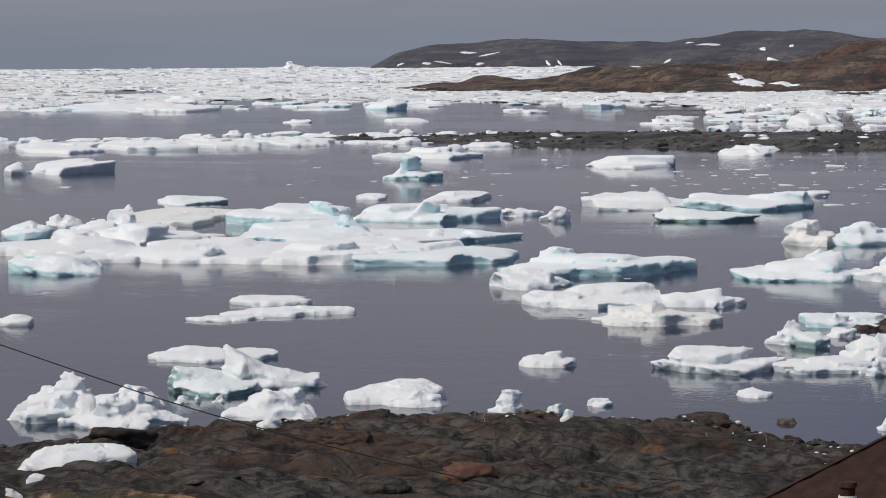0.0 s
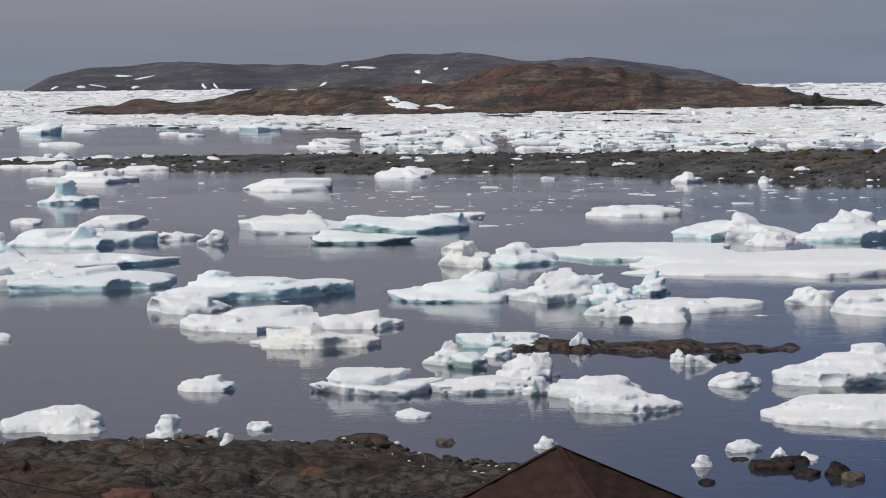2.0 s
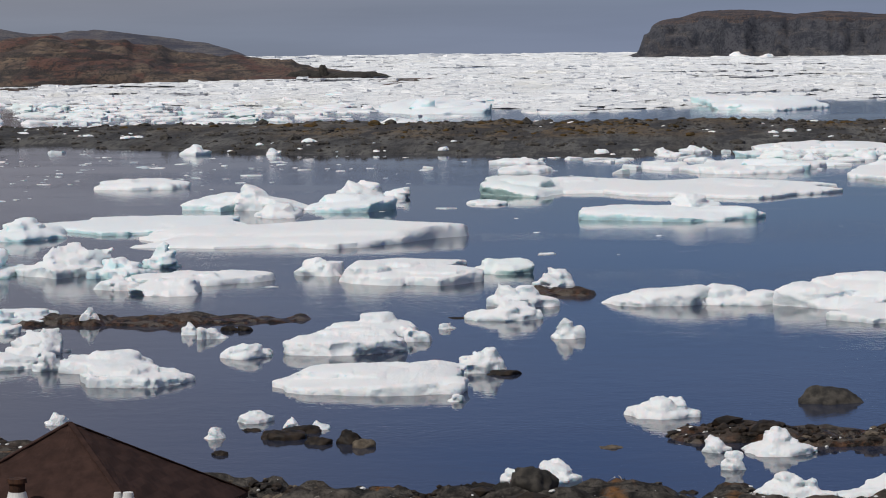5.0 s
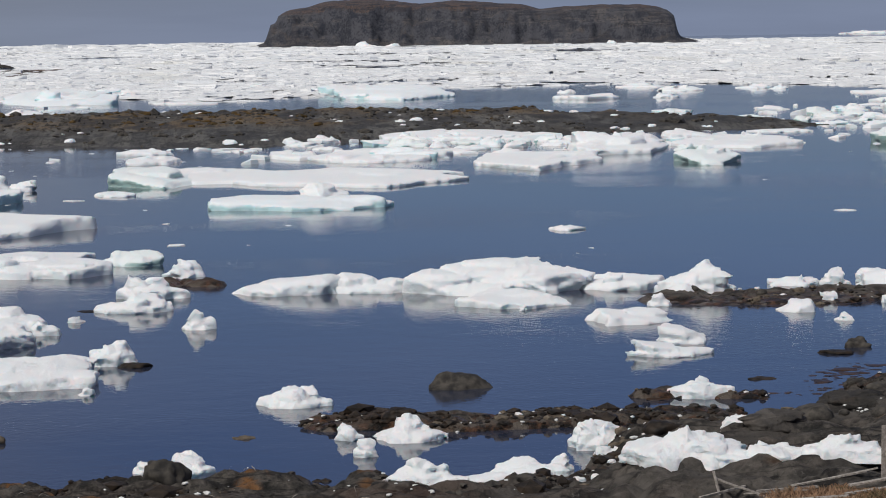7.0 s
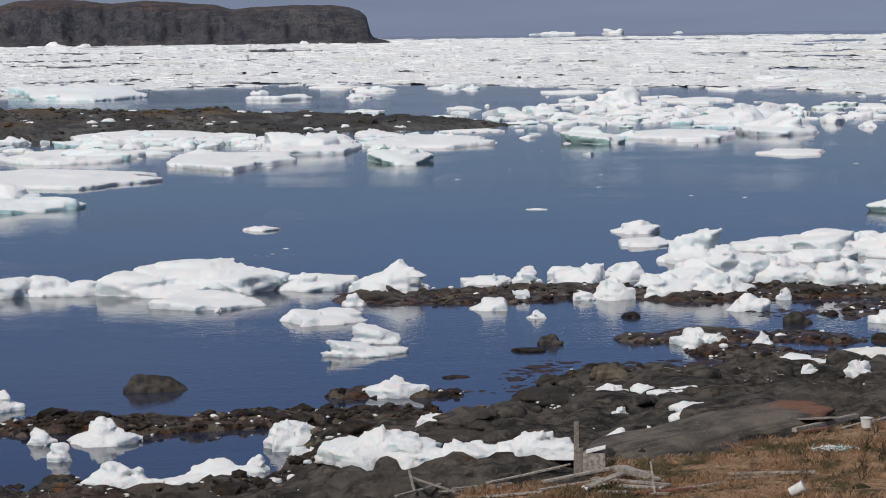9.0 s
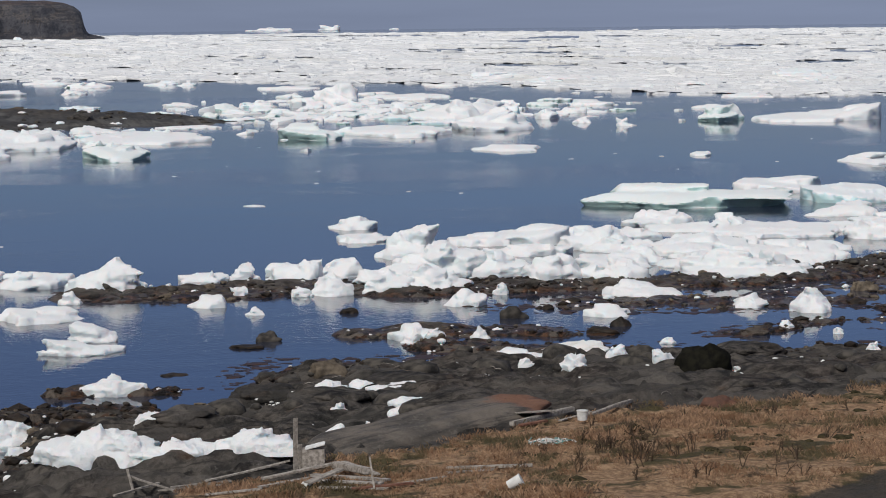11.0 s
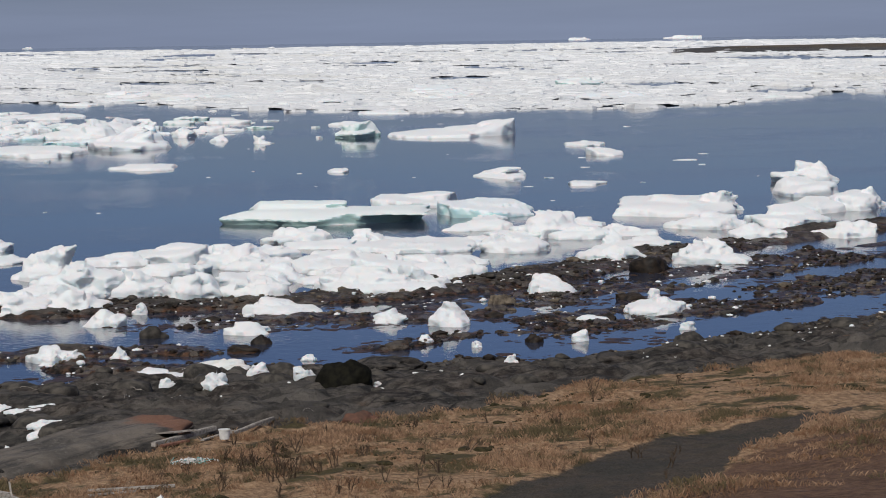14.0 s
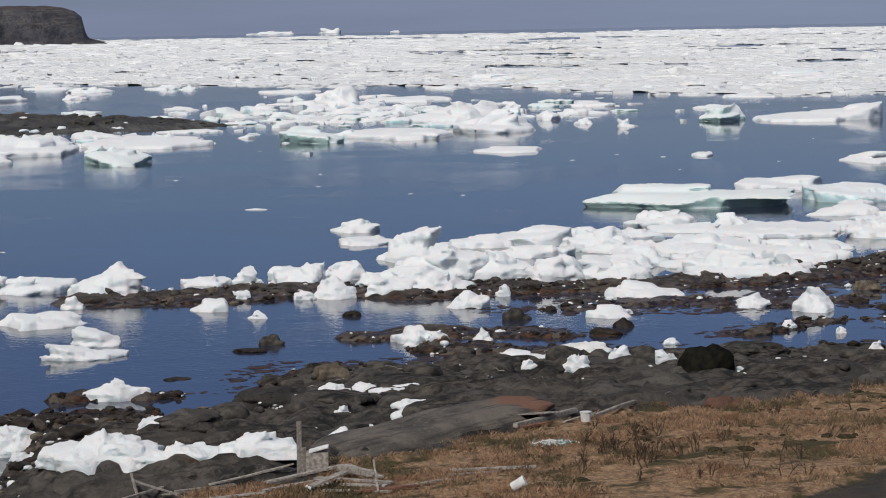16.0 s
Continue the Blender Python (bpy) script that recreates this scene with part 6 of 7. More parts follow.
for n, (az, el, length, width, turn) in enumerate((
        (-22.45, 0.10, 60, 60, 25), (-22.0, 0.06, 26, 90, -20), (-23.0, -0.1, 15, 70, -25), (-23.35, -0.12, 24, 40, 0), (-23.9, -0.14, 20, 40, 0),
        (-22.2, -0.14, 24, 40, 0), (-20.75, -0.13, 12, 70, 30), (-20.5, -0.13, 10, 60, 30), (-17.35, 0.24, 40, 110, -25), (-17.75, 0.28, 24, 50, 0),
        (-18.2, -0.1, 20, 50, 0), (-16.2, 0.14, 18, 70, 20), (-15.6, 0.2, 16, 50, 20))):
    px, py = on_slope(hill_height, az, el, 4150, 4800)
    snow_patch(hill_height, px, py, turn, length * 0.5, width * 0.55, 1.2, 40 + n)
for n, (az, el, length, width, turn) in enumerate(((-16.45, -0.56, 15, 22, 15), (-15.75, -0.6, 14, 7, 0), (-16.75, -0.44, 7, 16, 30))):
    px, py = on_slope(islet_height, az, el, 1140, 1500)
    snow_patch(islet_height, px, py, turn, length, width, 0.7, 60 + n)


def iceberg(az, d, length, height, seed, peaks, label):
    ob = floe(d * math.sin(radians(az)), d * math.cos(radians(az)), -az, length, length * 0.5, height, seed, "block", peaks=peaks, label=label, group="far icebergs")
    ob.name = "iceberg"
    ob["category"] = "iceberg"
    return ob


iceberg(-26.18, 4600, 38, 9, 903, [(-0.3, 0, 0.7, 0.4)], "white iceberg far off beyond the pack")
iceberg(11.65, 4700, 86, 5, 904, [], "low tabular iceberg on the horizon")
iceberg(12.95, 4700, 38, 6.5, 905, [(-0.45, 0, 0.5, 0.5), (0.5, 0, 0.7, 0.45)], "twin-peaked iceberg on the horizon")
iceberg(28.2, 4650, 70, 5, 906, [], "low tabular iceberg on the horizon")
iceberg(26.0, 4700, 40, 4, 907, [], "low tabular iceberg on the horizon")
iceberg(14.3, 4750, 18, 4, 908, [], "small iceberg on the horizon")
iceberg(-16.0, 2600, 17, 12.5, 909, [(0, 0, 0.35, 0.8)], "white iceberg grounded behind the brown headland")
iceberg(1.1, 2900, 26, 4.5, 910, [(-0.2, 0, 0.6, 0.4)], "white ice block under the island cliffs")
iceberg(1.7, 2920, 16, 3.5, 911, [], "white ice block under the island cliffs")
iceberg(6.35, 2790, 9, 5, 912, [], "white ice block under the island cliffs")


# ---- rocks ----
def boulder(x, y, turn, length, depth, height, seed, mat, label):
    """A rounded boulder, bedded a little into the ground."""
    rng = np.random.default_rng(seed)
    bm = bmesh.new()
    bmesh.ops.create_icosphere(bm, subdivisions=4, radius=1)
    n = np.array([v.co.normalized() for v in bm.verts])
    planes = rng.normal(0, 1, (11, 3))
    planes /= np.linalg.norm(planes, axis=1)[:, None]
    planes[0] = (rng.normal(0, 0.15), rng.normal(0, 0.15), 1)
    cut = rng.uniform(0.62, 0.95, 11)
    along = n @ planes.T
    r = np.minimum(1.1, np.where(along > 0.05, cut / np.maximum(along, 0.05), 9).min(1))
    r = 0.75 * r + 0.25 * 0.9 + 0.34 * noise3(n * 1.6, seed, 3) + 0.1 * noise3(n * 6, seed + 1, 2)
    q = n * r[:, None] * np.array([length / 2, depth / 2, height * 0.95]) * 1.08
    for v, co in zip(bm.verts, q):
        v.co = co
    me = bpy.data.meshes.new("boulder")
    bm.to_mesh(me)
    bm.free()
    me.polygons.foreach_set("use_smooth", np.ones(len(me.polygons), bool))
    me.materials.append(mat)
    ob = new("boulder", me)
    ob.matrix_basis = pose(x, y, max(-0.05, ground_z(x, y)) - (0.3 * height if mat is SHORE else 0.04), 0, 0, turn)
    return tagged(ob, label, "boulder", "shore boulders")


boulder(-31.6, 112.6, 16, 1.06, 0.84, 0.38, 501, ROCK_TAN, "smooth tan boulder at the waterline")
boulder(-16.6, 108.1, 9, 1.72, 1.38, 0.54, 502, ROCK_WET, "low wet dark rock with seaweed at the waterline")
boulder(-16.1, 109.8, 8, 1.40, 1.12, 0.45, 503, ROCK_WET, "low wet dark rock with seaweed at the waterline")
boulder(-13.7, 107.0, 7, 1.18, 0.94, 0.61, 504, ROCK_WET, "low wet dark rock with seaweed at the waterline")
boulder(-13.0, 105.8, 7, 1.03, 0.82, 0.47, 505, ROCK_TAN, "smooth tan boulder at the waterline")
boulder(-14.9, 106.7, 8, 1.04, 0.83, 0.39, 506, ROCK_WET, "low wet dark rock with seaweed at the waterline")
boulder(-18.2, 110.3, 9, 0.94, 0.75, 0.23, 507, ROCK_WET, "low wet dark rock with seaweed at the waterline")
boulder(-18.4, 103.6, 10, 0.71, 0.57, 0.27, 508, ROCK_WET, "low wet dark rock with seaweed at the waterline")
boulder(-25.9, 149.8, 10, 0.96, 0.77, 0.41, 509, ROCK_WET, "low wet dark rock with seaweed at the waterline")
boulder(-25.1, 149.8, 10, 0.93, 0.74, 0.35, 510, ROCK_WET, "low wet dark rock with seaweed at the waterline")
boulder(-13.2, 156.7, 5, 2.14, 1.71, 0.17, 511, ROCK_WET, "low wet dark rock with seaweed at the waterline")
boulder(-8.9, 129.5, 4, 1.71, 1.37, 0.32, 512, ROCK_WET, "low wet dark rock with seaweed at the waterline")
boulder(-3.1, 105.7, 2, 0.91, 0.73, 0.20, 513, ROCK_TAN, "smooth tan boulder at the waterline")
boulder(6.2, 119.5, -3, 2.50, 2.00, 0.83, 514, ROCK, "rounded dark grey-brown shore boulder")
boulder(-5.4, 91.3, 3, 1.63, 1.30, 0.94, 515, ROCK, "rounded dark grey-brown shore boulder")
boulder(26.7, 131.6, -11, 1.41, 1.13, 0.65, 516, ROCK, "rounded dark grey-brown shore boulder")
boulder(25.3, 129.2, -11, 1.79, 1.43, 0.32, 517, ROCK_WET, "low wet dark rock with seaweed at the waterline")
boulder(3.2, 107.7, -2, 1.24, 0.99, 0.40, 518, ROCK_WET, "low wet dark rock with seaweed at the waterline")
boulder(20.1, 120.3, -10, 1.36, 1.09, 0.20, 520, ROCK_WET, "low wet dark rock with seaweed at the waterline")
boulder(23.6, 115.2, -12, 1.41, 1.46, 0.37, 524, SHORE, "rounded dark grey-brown shore boulder")
boulder(25.3, 111.8, -13, 1.85, 1.48, 0.63, 525, ROCK_TAN, "smooth tan boulder at the waterline")
boulder(33.7, 142.8, -13, 1.05, 0.84, 0.39, 526, ROCK_WET, "low wet dark rock with seaweed at the waterline")
boulder(41.3, 137.3, -17, 1.47, 1.18, 0.89, 527, ROCK, "rounded dark grey-brown shore boulder")
boulder(27.1, 102.4, -15, 4.30, 3.25, 0.61, 528, SHORE, "rounded dark grey-brown shore boulder")
boulder(31.7, 112.4, -16, 2.15, 2.24, 0.46, 529, SHORE, "rounded dark grey-brown shore boulder")
boulder(21.3, 105.3, -11, 2.91, 3.03, 0.57, 530, SHORE, "rounded dark grey-brown shore boulder")
boulder(12.9, 99.0, -7, 1.67, 1.34, 0.53, 531, ROCK_WET, "low wet dark rock with seaweed at the waterline")
boulder(43.6, 128.6, -19, 1.57, 1.25, 0.53, 534, ROCK_WET, "low wet dark rock with seaweed at the waterline")
boulder(45.6, 131.6, -19, 1.11, 0.89, 0.63, 535, ROCK_WET, "low wet dark rock with seaweed at the waterline")
boulder(58.1, 124.9, -25, 0.87, 0.69, 0.57, 536, ROCK_WET, "low wet dark rock with seaweed at the waterline")
boulder(35.0, 90.0, -21, 1.38, 1.10, 0.51, 537, ROCK_RED, "smooth grey rock dome stained rusty orange")
boulder(64.7, 143.8, -24, 1.56, 1.24, 0.74, 538, ROCK_TAN, "smooth tan boulder at the waterline")
boulder(72.4, 142.1, -27, 1.91, 1.53, 0.59, 539, ROCK_WET, "low wet dark rock with seaweed at the waterline")
boulder(81.9, 157.4, -27, 2.60, 2.08, 1.27, 540, ROCK_WET, "low wet dark rock with seaweed at the waterline")
boulder(50.9, 125.9, -22, 1.57, 1.63, 0.44, 541, SHORE, "rounded dark grey-brown shore boulder")
boulder(32.8, 97.2, -19, 1.72, 1.79, 0.37, 542, SHORE, "rounded dark grey-brown shore boulder")
boulder(35.5, 97.3, -20, 2.38, 2.47, 0.41, 543, SHORE, "rounded dark grey-brown shore boulder")
boulder(39.7, 95.2, -23, 2.16, 2.24, 0.41, 544, SHORE, "rounded dark grey-brown shore boulder")
boulder(27.3, 105.0, -15, 3.39, 3.25, 0.53, 545, SHORE, "rounded dark grey-brown shore boulder")
boulder(-43.4, 86.3, 27, 1.52, 1.21, 0.52, 546, ROCK_WET, "low wet dark rock with seaweed at the waterline")
boulder(-43.2, 91.9, 25, 2.23, 2.32, 0.33, 547, SHORE, "weathered grey-brown rock hump of the shore shelf")
boulder(-34.0, 75.1, 24, 1.72, 1.79, 0.45, 548, SHORE, "weathered grey-brown rock hump of the shore shelf")
boulder(-32.4, 72.7, 24, 3.47, 3.25, 0.37, 549, SHORE, "weathered grey-brown rock hump of the shore shelf")
boulder(-33.0, 79.8, 22, 1.63, 1.30, 0.46, 550, ROCK_RED, "smooth grey rock dome stained rusty orange")
boulder(-31.4, 84.4, 20, 2.44, 2.54, 0.39, 551, SHORE, "weathered grey-brown rock hump of the shore shelf")
boulder(-34.5, 102.3, 19, 2.70, 2.81, 0.31, 552, SHORE, "rounded dark grey-brown shore boulder")
boulder(-34.1, 108.6, 17, 2.19, 2.28, 0.35, 553, SHORE, "rounded dark grey-brown shore boulder")
boulder(-50.0, 86.5, 30, 2.56, 2.05, 0.59, 554, ROCK_WET, "low wet dark rock with seaweed at the waterline")
boulder(-43.3, 101.6, 23, 3.68, 3.25, 0.31, 555, SHORE, "rounded dark grey-brown shore boulder")
boulder(-30.2, 91.5, 18, 3.21, 3.25, 0.39, 556, SHORE, "rounded dark grey-brown shore boulder")
boulder(-39.2, 73.3, 28, 2.25, 2.34, 0.40, 557, SHORE, "weathered grey-brown rock hump of the shore shelf")
boulder(-36.6, 75.0, 26, 2.09, 2.17, 0.31, 558, SHORE, "weathered grey-brown rock hump of the shore shelf")
boulder(-26.4, 89.5, 16, 2.53, 2.63, 0.44, 559, SHORE, "rounded dark grey-brown shore boulder")
boulder(22.8, 100.7, -13, 2.80, 2.91, 0.44, 560, SHORE, "rounded dark grey-brown shore boulder")
boulder(25.0, 90.4, -15, 2.35, 2.44, 0.52, 561, SHORE, "rounded dark grey-brown shore boulder")
boulder(44.9, 112.2, -22, 3.03, 3.15, 0.41, 562, SHORE, "rounded dark grey-brown shore boulder")
boulder(46.3, 101.5, -25, 3.02, 3.14, 0.36, 563, SHORE, "rounded dark grey-brown shore boulder")
boulder(55.2, 109.4, -27, 3.32, 3.25, 0.48, 564, SHORE, "rounded dark grey-brown shore boulder")
boulder(11.6, 90.7, -7, 2.67, 2.77, 0.22, 565, SHORE, "rounded dark grey-brown shore boulder")
boulder(16.8, 97.8, -10, 2.89, 3.01, 0.37, 566, SHORE, "rounded dark grey-brown shore boulder")
boulder(26.4, 93.7, -16, 3.85, 3.25, 0.57, 567, SHORE, "rounded dark grey-brown shore boulder")
whaleback = boulder(24.6, 89.7, 25, 11.6, 3.8, 0.85, 990, ROCK_STAINED, "long grey whaleback rock stained rusty orange at one end")
whaleback.matrix_basis = pose(24.6, 90.6, ground_z(24.6, 89.7) - 0.45, 0, -4, 25)
boulder(39.2, 103.0, -21, 2.0, 1.5, 0.9, 991, ROCK_BLACK, "large black weed-covered boulder above the tide pool")


def scatter(name, spots, sizes, material, label, category, seed, flat=0.6, fine=False):
    """Many small stones or bits at given places, joined."""
    rng = np.random.default_rng(seed)
    bm = bmesh.new()
    bmesh.ops.create_icosphere(bm, subdivisions=2 if fine or len(sizes) <= 300 else 1, radius=1)
    base = np.array([v.co for v in bm.verts])
    tri = np.array([[v.index for v in f.verts] for f in bm.faces])
    bm.free()
    shapes = [base * (1 + 0.35 * (fbm(base[:, 0] * 1.3 + k * 1.7, base[:, 1] * 1.3 + base[:, 2] * 1.1, 2, k) - 0.5) * 2)[:, None] for k in range(24)]
    verts, faces = [], []
    for k, ((x, y, z), r) in enumerate(zip(spots, sizes)):
        a = rng.uniform(0, 6.28)
        s = shapes[k % 24] * np.array([r * rng.uniform(0.8, 1.5), r, r * flat * rng.uniform(0.7, 1.2)])
        faces.append(tri + k * len(base))
        verts.append(np.stack([s[:, 0] * math.cos(a) - s[:, 1] * math.sin(a) + x, s[:, 0] * math.sin(a) + s[:, 1] * math.cos(a) + y, s[:, 2] + z], -1))
    return tagged(mesh_object(name, np.concatenate(verts).tolist(), np.concatenate(faces).tolist(), material, fine), label, category, kind="stuff")


def shore_spots(count, seed, zlo, zhi, x0=-62, x1=100):
    rng = np.random.default_rng(seed)
    x = rng.uniform(x0, x1, count * 12)
    y = shore_line(x) + rng.uniform(-26, 45, len(x)) * (0.35 + 0.65 * (x > 20))
    z, g, w = ground_height(x, y)
    clump = fbm(x / 6, y / 6, 3, seed)
    ok = np.nonzero((z > zlo) & (z < zhi) & (np.hypot(x, y) > 84) & (clump > rng.uniform(0.3, 0.65, len(x))) & ((g < -1) | (w < 0.5)))[0][:count]
    return list(zip(x[ok], y[ok], z[ok])), rng.lognormal(0, 0.5, len(ok))


for name, count, seed, zlo, zhi, r, mat, label in (
        ("shore_stones", 5200, 31, -0.12, 0.7, 0.12, ROCK_WET, "wet dark stones strewn over the tidal rock"),
        ("beach_cobbles", 1100, 32, 0.0, 1.0, 0.12, ROCK, "grey cobbles between the shore rocks"),
        ("pale_pebbles", 1500, 33, 0.0, 1.4, 0.055, PAINT_WHITE, "pale shells and chips of ice on dark rock"),
        ("brown_pebbles", 2400, 34, -0.05, 0.7, 0.1, ROCK_TAN, "brown pebbles among wet stones")):
    spots, sizes = shore_spots(count, seed, zlo, zhi)
    scatter(name, spots, sizes * r, mat, label, "stones", seed)


spots, sizes = shore_spots(110, 36, 0.35, 1.9, 14, 80)
scatter("beach_boulders", spots, np.clip(sizes, 0.4, 2.2) * 0.36, ROCK, "rounded dark boulders bedded in the upper beach", "boulders", 36, 0.62, True)


spots, sizes = shore_spots(300, 38, -0.1, 1.0, 0, 100)
scatter("ice_crumbs", spots, sizes * 0.1, ICE, "small white crumbs of ice left on the shore rock", "ice bits", 38, 0.7)


def floating_weed(count, seed):
    """Scraps of weed awash in the tide pools."""
    rng = np.random.default_rng(seed)
    x, y = rng.uniform(14, 90, count * 14), rng.uniform(100, 172, count * 14)
    z, _, _ = ground_height(x, y)
    ok = np.nonzero((z > -0.7) & (z < -0.05) & (fbm(x / 5, y / 5, 3, 2) > rng.uniform(0.42, 0.7, len(x))))[0][:count]
    return [(x[i], y[i], 0.0) for i in ok], rng.lognormal(0, 0.5, len(ok))


spots, sizes = floating_weed(1500, 37)
scatter("floating_weed", spots, sizes * 0.17, WEED, "brown weed scraps awash in the tide pools", "seaweed", 37, 0.1)


def dried_kelp(count, seed):
    """Bleached kelp stalks and twigs washed up on the rock."""
    rng = np.random.default_rng(seed)
    verts, faces = [], []
    spots, _ = shore_spots(count, seed, 0.7, 2.6, -58, 34)
    n = 6
    for x, y, z in spots:
        a = rng.uniform(0, 6.28) + np.cumsum(rng.normal(0, 0.5, n))
        step, w = rng.uniform(0.08, 0.22), rng.uniform(0.008, 0.02)
        px, py = x + np.cumsum(step * np.cos(a)), y + np.cumsum(step * np.sin(a))
        pz = ground_height(px, py)[0] + 0.03
        for i in range(n):
            b = len(verts)
            s, c = math.sin(a[i]) * w, math.cos(a[i]) * w
            verts += [(px[i] - s, py[i] + c, pz[i]), (px[i] + s, py[i] - c, pz[i]), (px[i], py[i], pz[i] + w * 1.5)]
            if i:
                for u in range(3):
                    faces.append((b - 3 + u, b - 3 + (u + 1) % 3, b + (u + 1) % 3, b + u))
    return tagged(mesh_object("dried_kelp", verts, faces, WOOD_GREY), "bleached kelp stalks and twigs washed up on rock", "kelp", kind="stuff")


dried_kelp(110, 35)


def cushion_spots(count, seed):
    rng = np.random.default_rng(seed)
    x, y = rng.uniform(20, 62, count * 10), rng.uniform(62, 97, count * 10)
    g = grass_line(x) - y
    ok = np.nonzero((g > 0.8) & (g < 22) & (track_field(x, y) < 0.05) & (fbm(x / 5, y / 5, 3, seed) > rng.uniform(0.46, 0.7, len(x))))[0][:count]
    z = ground_height(x[ok], y[ok])[0]
    return list(zip(x[ok], y[ok], z)), rng.lognormal(0, 0.5, len(ok))


spots, sizes = cushion_spots(420, 44)
scatter("crowberry_cushions", spots, sizes * 0.075, CUSHION, "dark green crowberry cushions among dry grass", "heath plants", 44, 0.55, True)


def bar_spots(count, seed, lo, hi):
    rng = np.random.default_rng(seed)
    x, y = rng.uniform(-240, 88, count * 8), rng.uniform(376, 545, count * 8)
    z = bar_height(x, y)
    ok = np.nonzero((z > lo) & (z < hi) & (fbm(x / 12, y / 12, 3, seed) > 0.45))[0][:count]
    return list(zip(x[ok], y[ok], z[ok])), rng.lognormal(0, 0.45, len(ok))


spots, sizes = bar_spots(1300, 41, 0.0, 3.0)
scatter("bar_rocks", spots, sizes * 0.42, ROCK, "dark rocks scattered over the gravel bar", "rocks", 41, 0.7)
spots, sizes = bar_spots(160, 42, 0.0, 1.3)
scatter("stranded_ice_bits", spots, sizes * 0.5, ICE, "small white ice bits stranded on the gravel bar", "ice bits", 42, 0.45)
spots, sizes = bar_spots(300, 43, 1.6, 4.0)
scatter("turf_tussocks", spots, sizes * 0.45, TUSSOCK, "ochre turf tussocks on top of the gravel bar", "tussocks", 43, 0.6)

for az, d, length, height in ((-23.5, 1292, 9, 1.6), (-23.15, 1280, 13, 2.2), (-22.75, 1270, 10, 1.4), (-8.15, 1372, 16, 5.2), (-7.95, 1380, 20, 4.2), (-7.73, 1376, 4.5, 7.6), (-7.45, 1382, 24, 4.0), (-7.15, 1368, 20, 3.0), (-6.95, 1386, 18, 4.2), (-6.65, 1380, 16, 3.0), (-6.48, 1385, 9, 2.2)):
    boulder(d * math.sin(radians(az)), d * math.cos(radians(az)), -az, length, length * 0.7, height, int(d * 3 - az * 7), ROCK, "dark rock off the point of the headland")


# ---- the house below ----
def part(name, bm, material, parent, label="", m=None):
    me = bpy.data.meshes.new(name)
    bm.to_mesh(me)
    bm.free()
    me.materials.append(material)
    ob = new(name, me)
    ob.parent = parent
    if m is not None:
        ob.matrix_basis = m
    return tagged(ob, label) if label else ob


def box_mesh(lx, ly, lz, bevel=0.01, z0=0.0):
    bm = bmesh.new()
    bmesh.ops.create_cube(bm, size=1, matrix=Matrix.Translation((0, 0, z0 + lz / 2)) @ Matrix.Diagonal((lx, ly, lz, 1)))
    if bevel:
        bmesh.ops.bevel(bm, geom=bm.edges[:], offset=bevel, segments=2, affect="EDGES")
    return bm


def tube_mesh(r0, r1, h, n=20, wall=0.0, z0=0.0):
    bm = bmesh.new()
    rings = [(r0, z0), (r1, z0 + h)]
    if wall:
        rings += [(r1 - wall, z0 + h), (r0 - wall, z0 + wall)]
    last = None
    for r, z in rings:
        ring = [bm.verts.new((r * math.cos(2 * math.pi * i / n), r * math.sin(2 * math.pi * i / n), z)) for i in range(n)]
        if last:
            for i in range(n):
                bm.faces.new((last[i], last[(i + 1) % n], ring[(i + 1) % n], ring[i]))
        else:
            bm.faces.new(ring[::-1])
        last = ring
    bm.faces.new(last)
    return bm


def house(x, y, apex, turn, half, rise):
    """A small square house with a hipped roof; half: half a side of the roof, rise: eaves to apex."""
    base = ground_z(x, y) - 0.2
    eave = apex - rise - base
    ob = tagged(new("house"), "small house with a dark brown hipped roof", "house")
    ob.matrix_basis = pose(x, y, base, 0, 0, turn)
    w = half - 0.35
    for i in range(4):
        part("wall", box_mesh(2 * w - 0.2, 0.2, eave, 0.01), PAINT_WHITE, ob, m=pose(0, 0, 0, 0, 0, 90 * i) @ pose(0.1, w - 0.1, 0))
    for i in range(4):
        bm = bmesh.new()
        n = 14
        grid = []
        for c in range(n + 1):
            lo, z = half * (1 - c / n), eave + rise * c / n
            grid.append([bm.verts.new((lo * (2 * q / n - 1), -lo, z + 0.02 * math.sin(7.1 * q + 3.3 * c))) for q in range(n + 1)])
        for c in range(n):
            for q in range(n):
                if c < n - 1:
                    bm.faces.new((grid[c][q], grid[c][q + 1], grid[c + 1][q + 1], grid[c + 1][q]))
                else:
                    bm.faces.new((grid[c][q], grid[c][q + 1], grid[c + 1][q]))
        edge = [bm.verts.new((v.co.x, v.co.y, v.co.z - 0.12)) for v in grid[0]]
        for q in range(n):
            bm.faces.new((edge[q], edge[q + 1], grid[0][q + 1], grid[0][q]))
        part("roof_slope", bm, ROOFING, ob, "dark brown weathered roofing", m=pose(0, 0, 0, 0, 0, 90 * i))
    for i in range(4):
        length = math.sqrt(2 * half * half + rise * rise)
        m = pose(0, 0, 0, 0, 0, 45 + 90 * i) @ Matrix.Translation((0, 0, eave + rise - 0.004)) @ Matrix.Rotation(math.atan2(rise, half * math.sqrt(2)), 4, "Y") @ Matrix.Translation((length / 2, 0, 0))
        part("hip_cap", box_mesh(length, 0.14, 0.03, 0.01), ROOFING, ob, m=m)
    return ob, eave, base


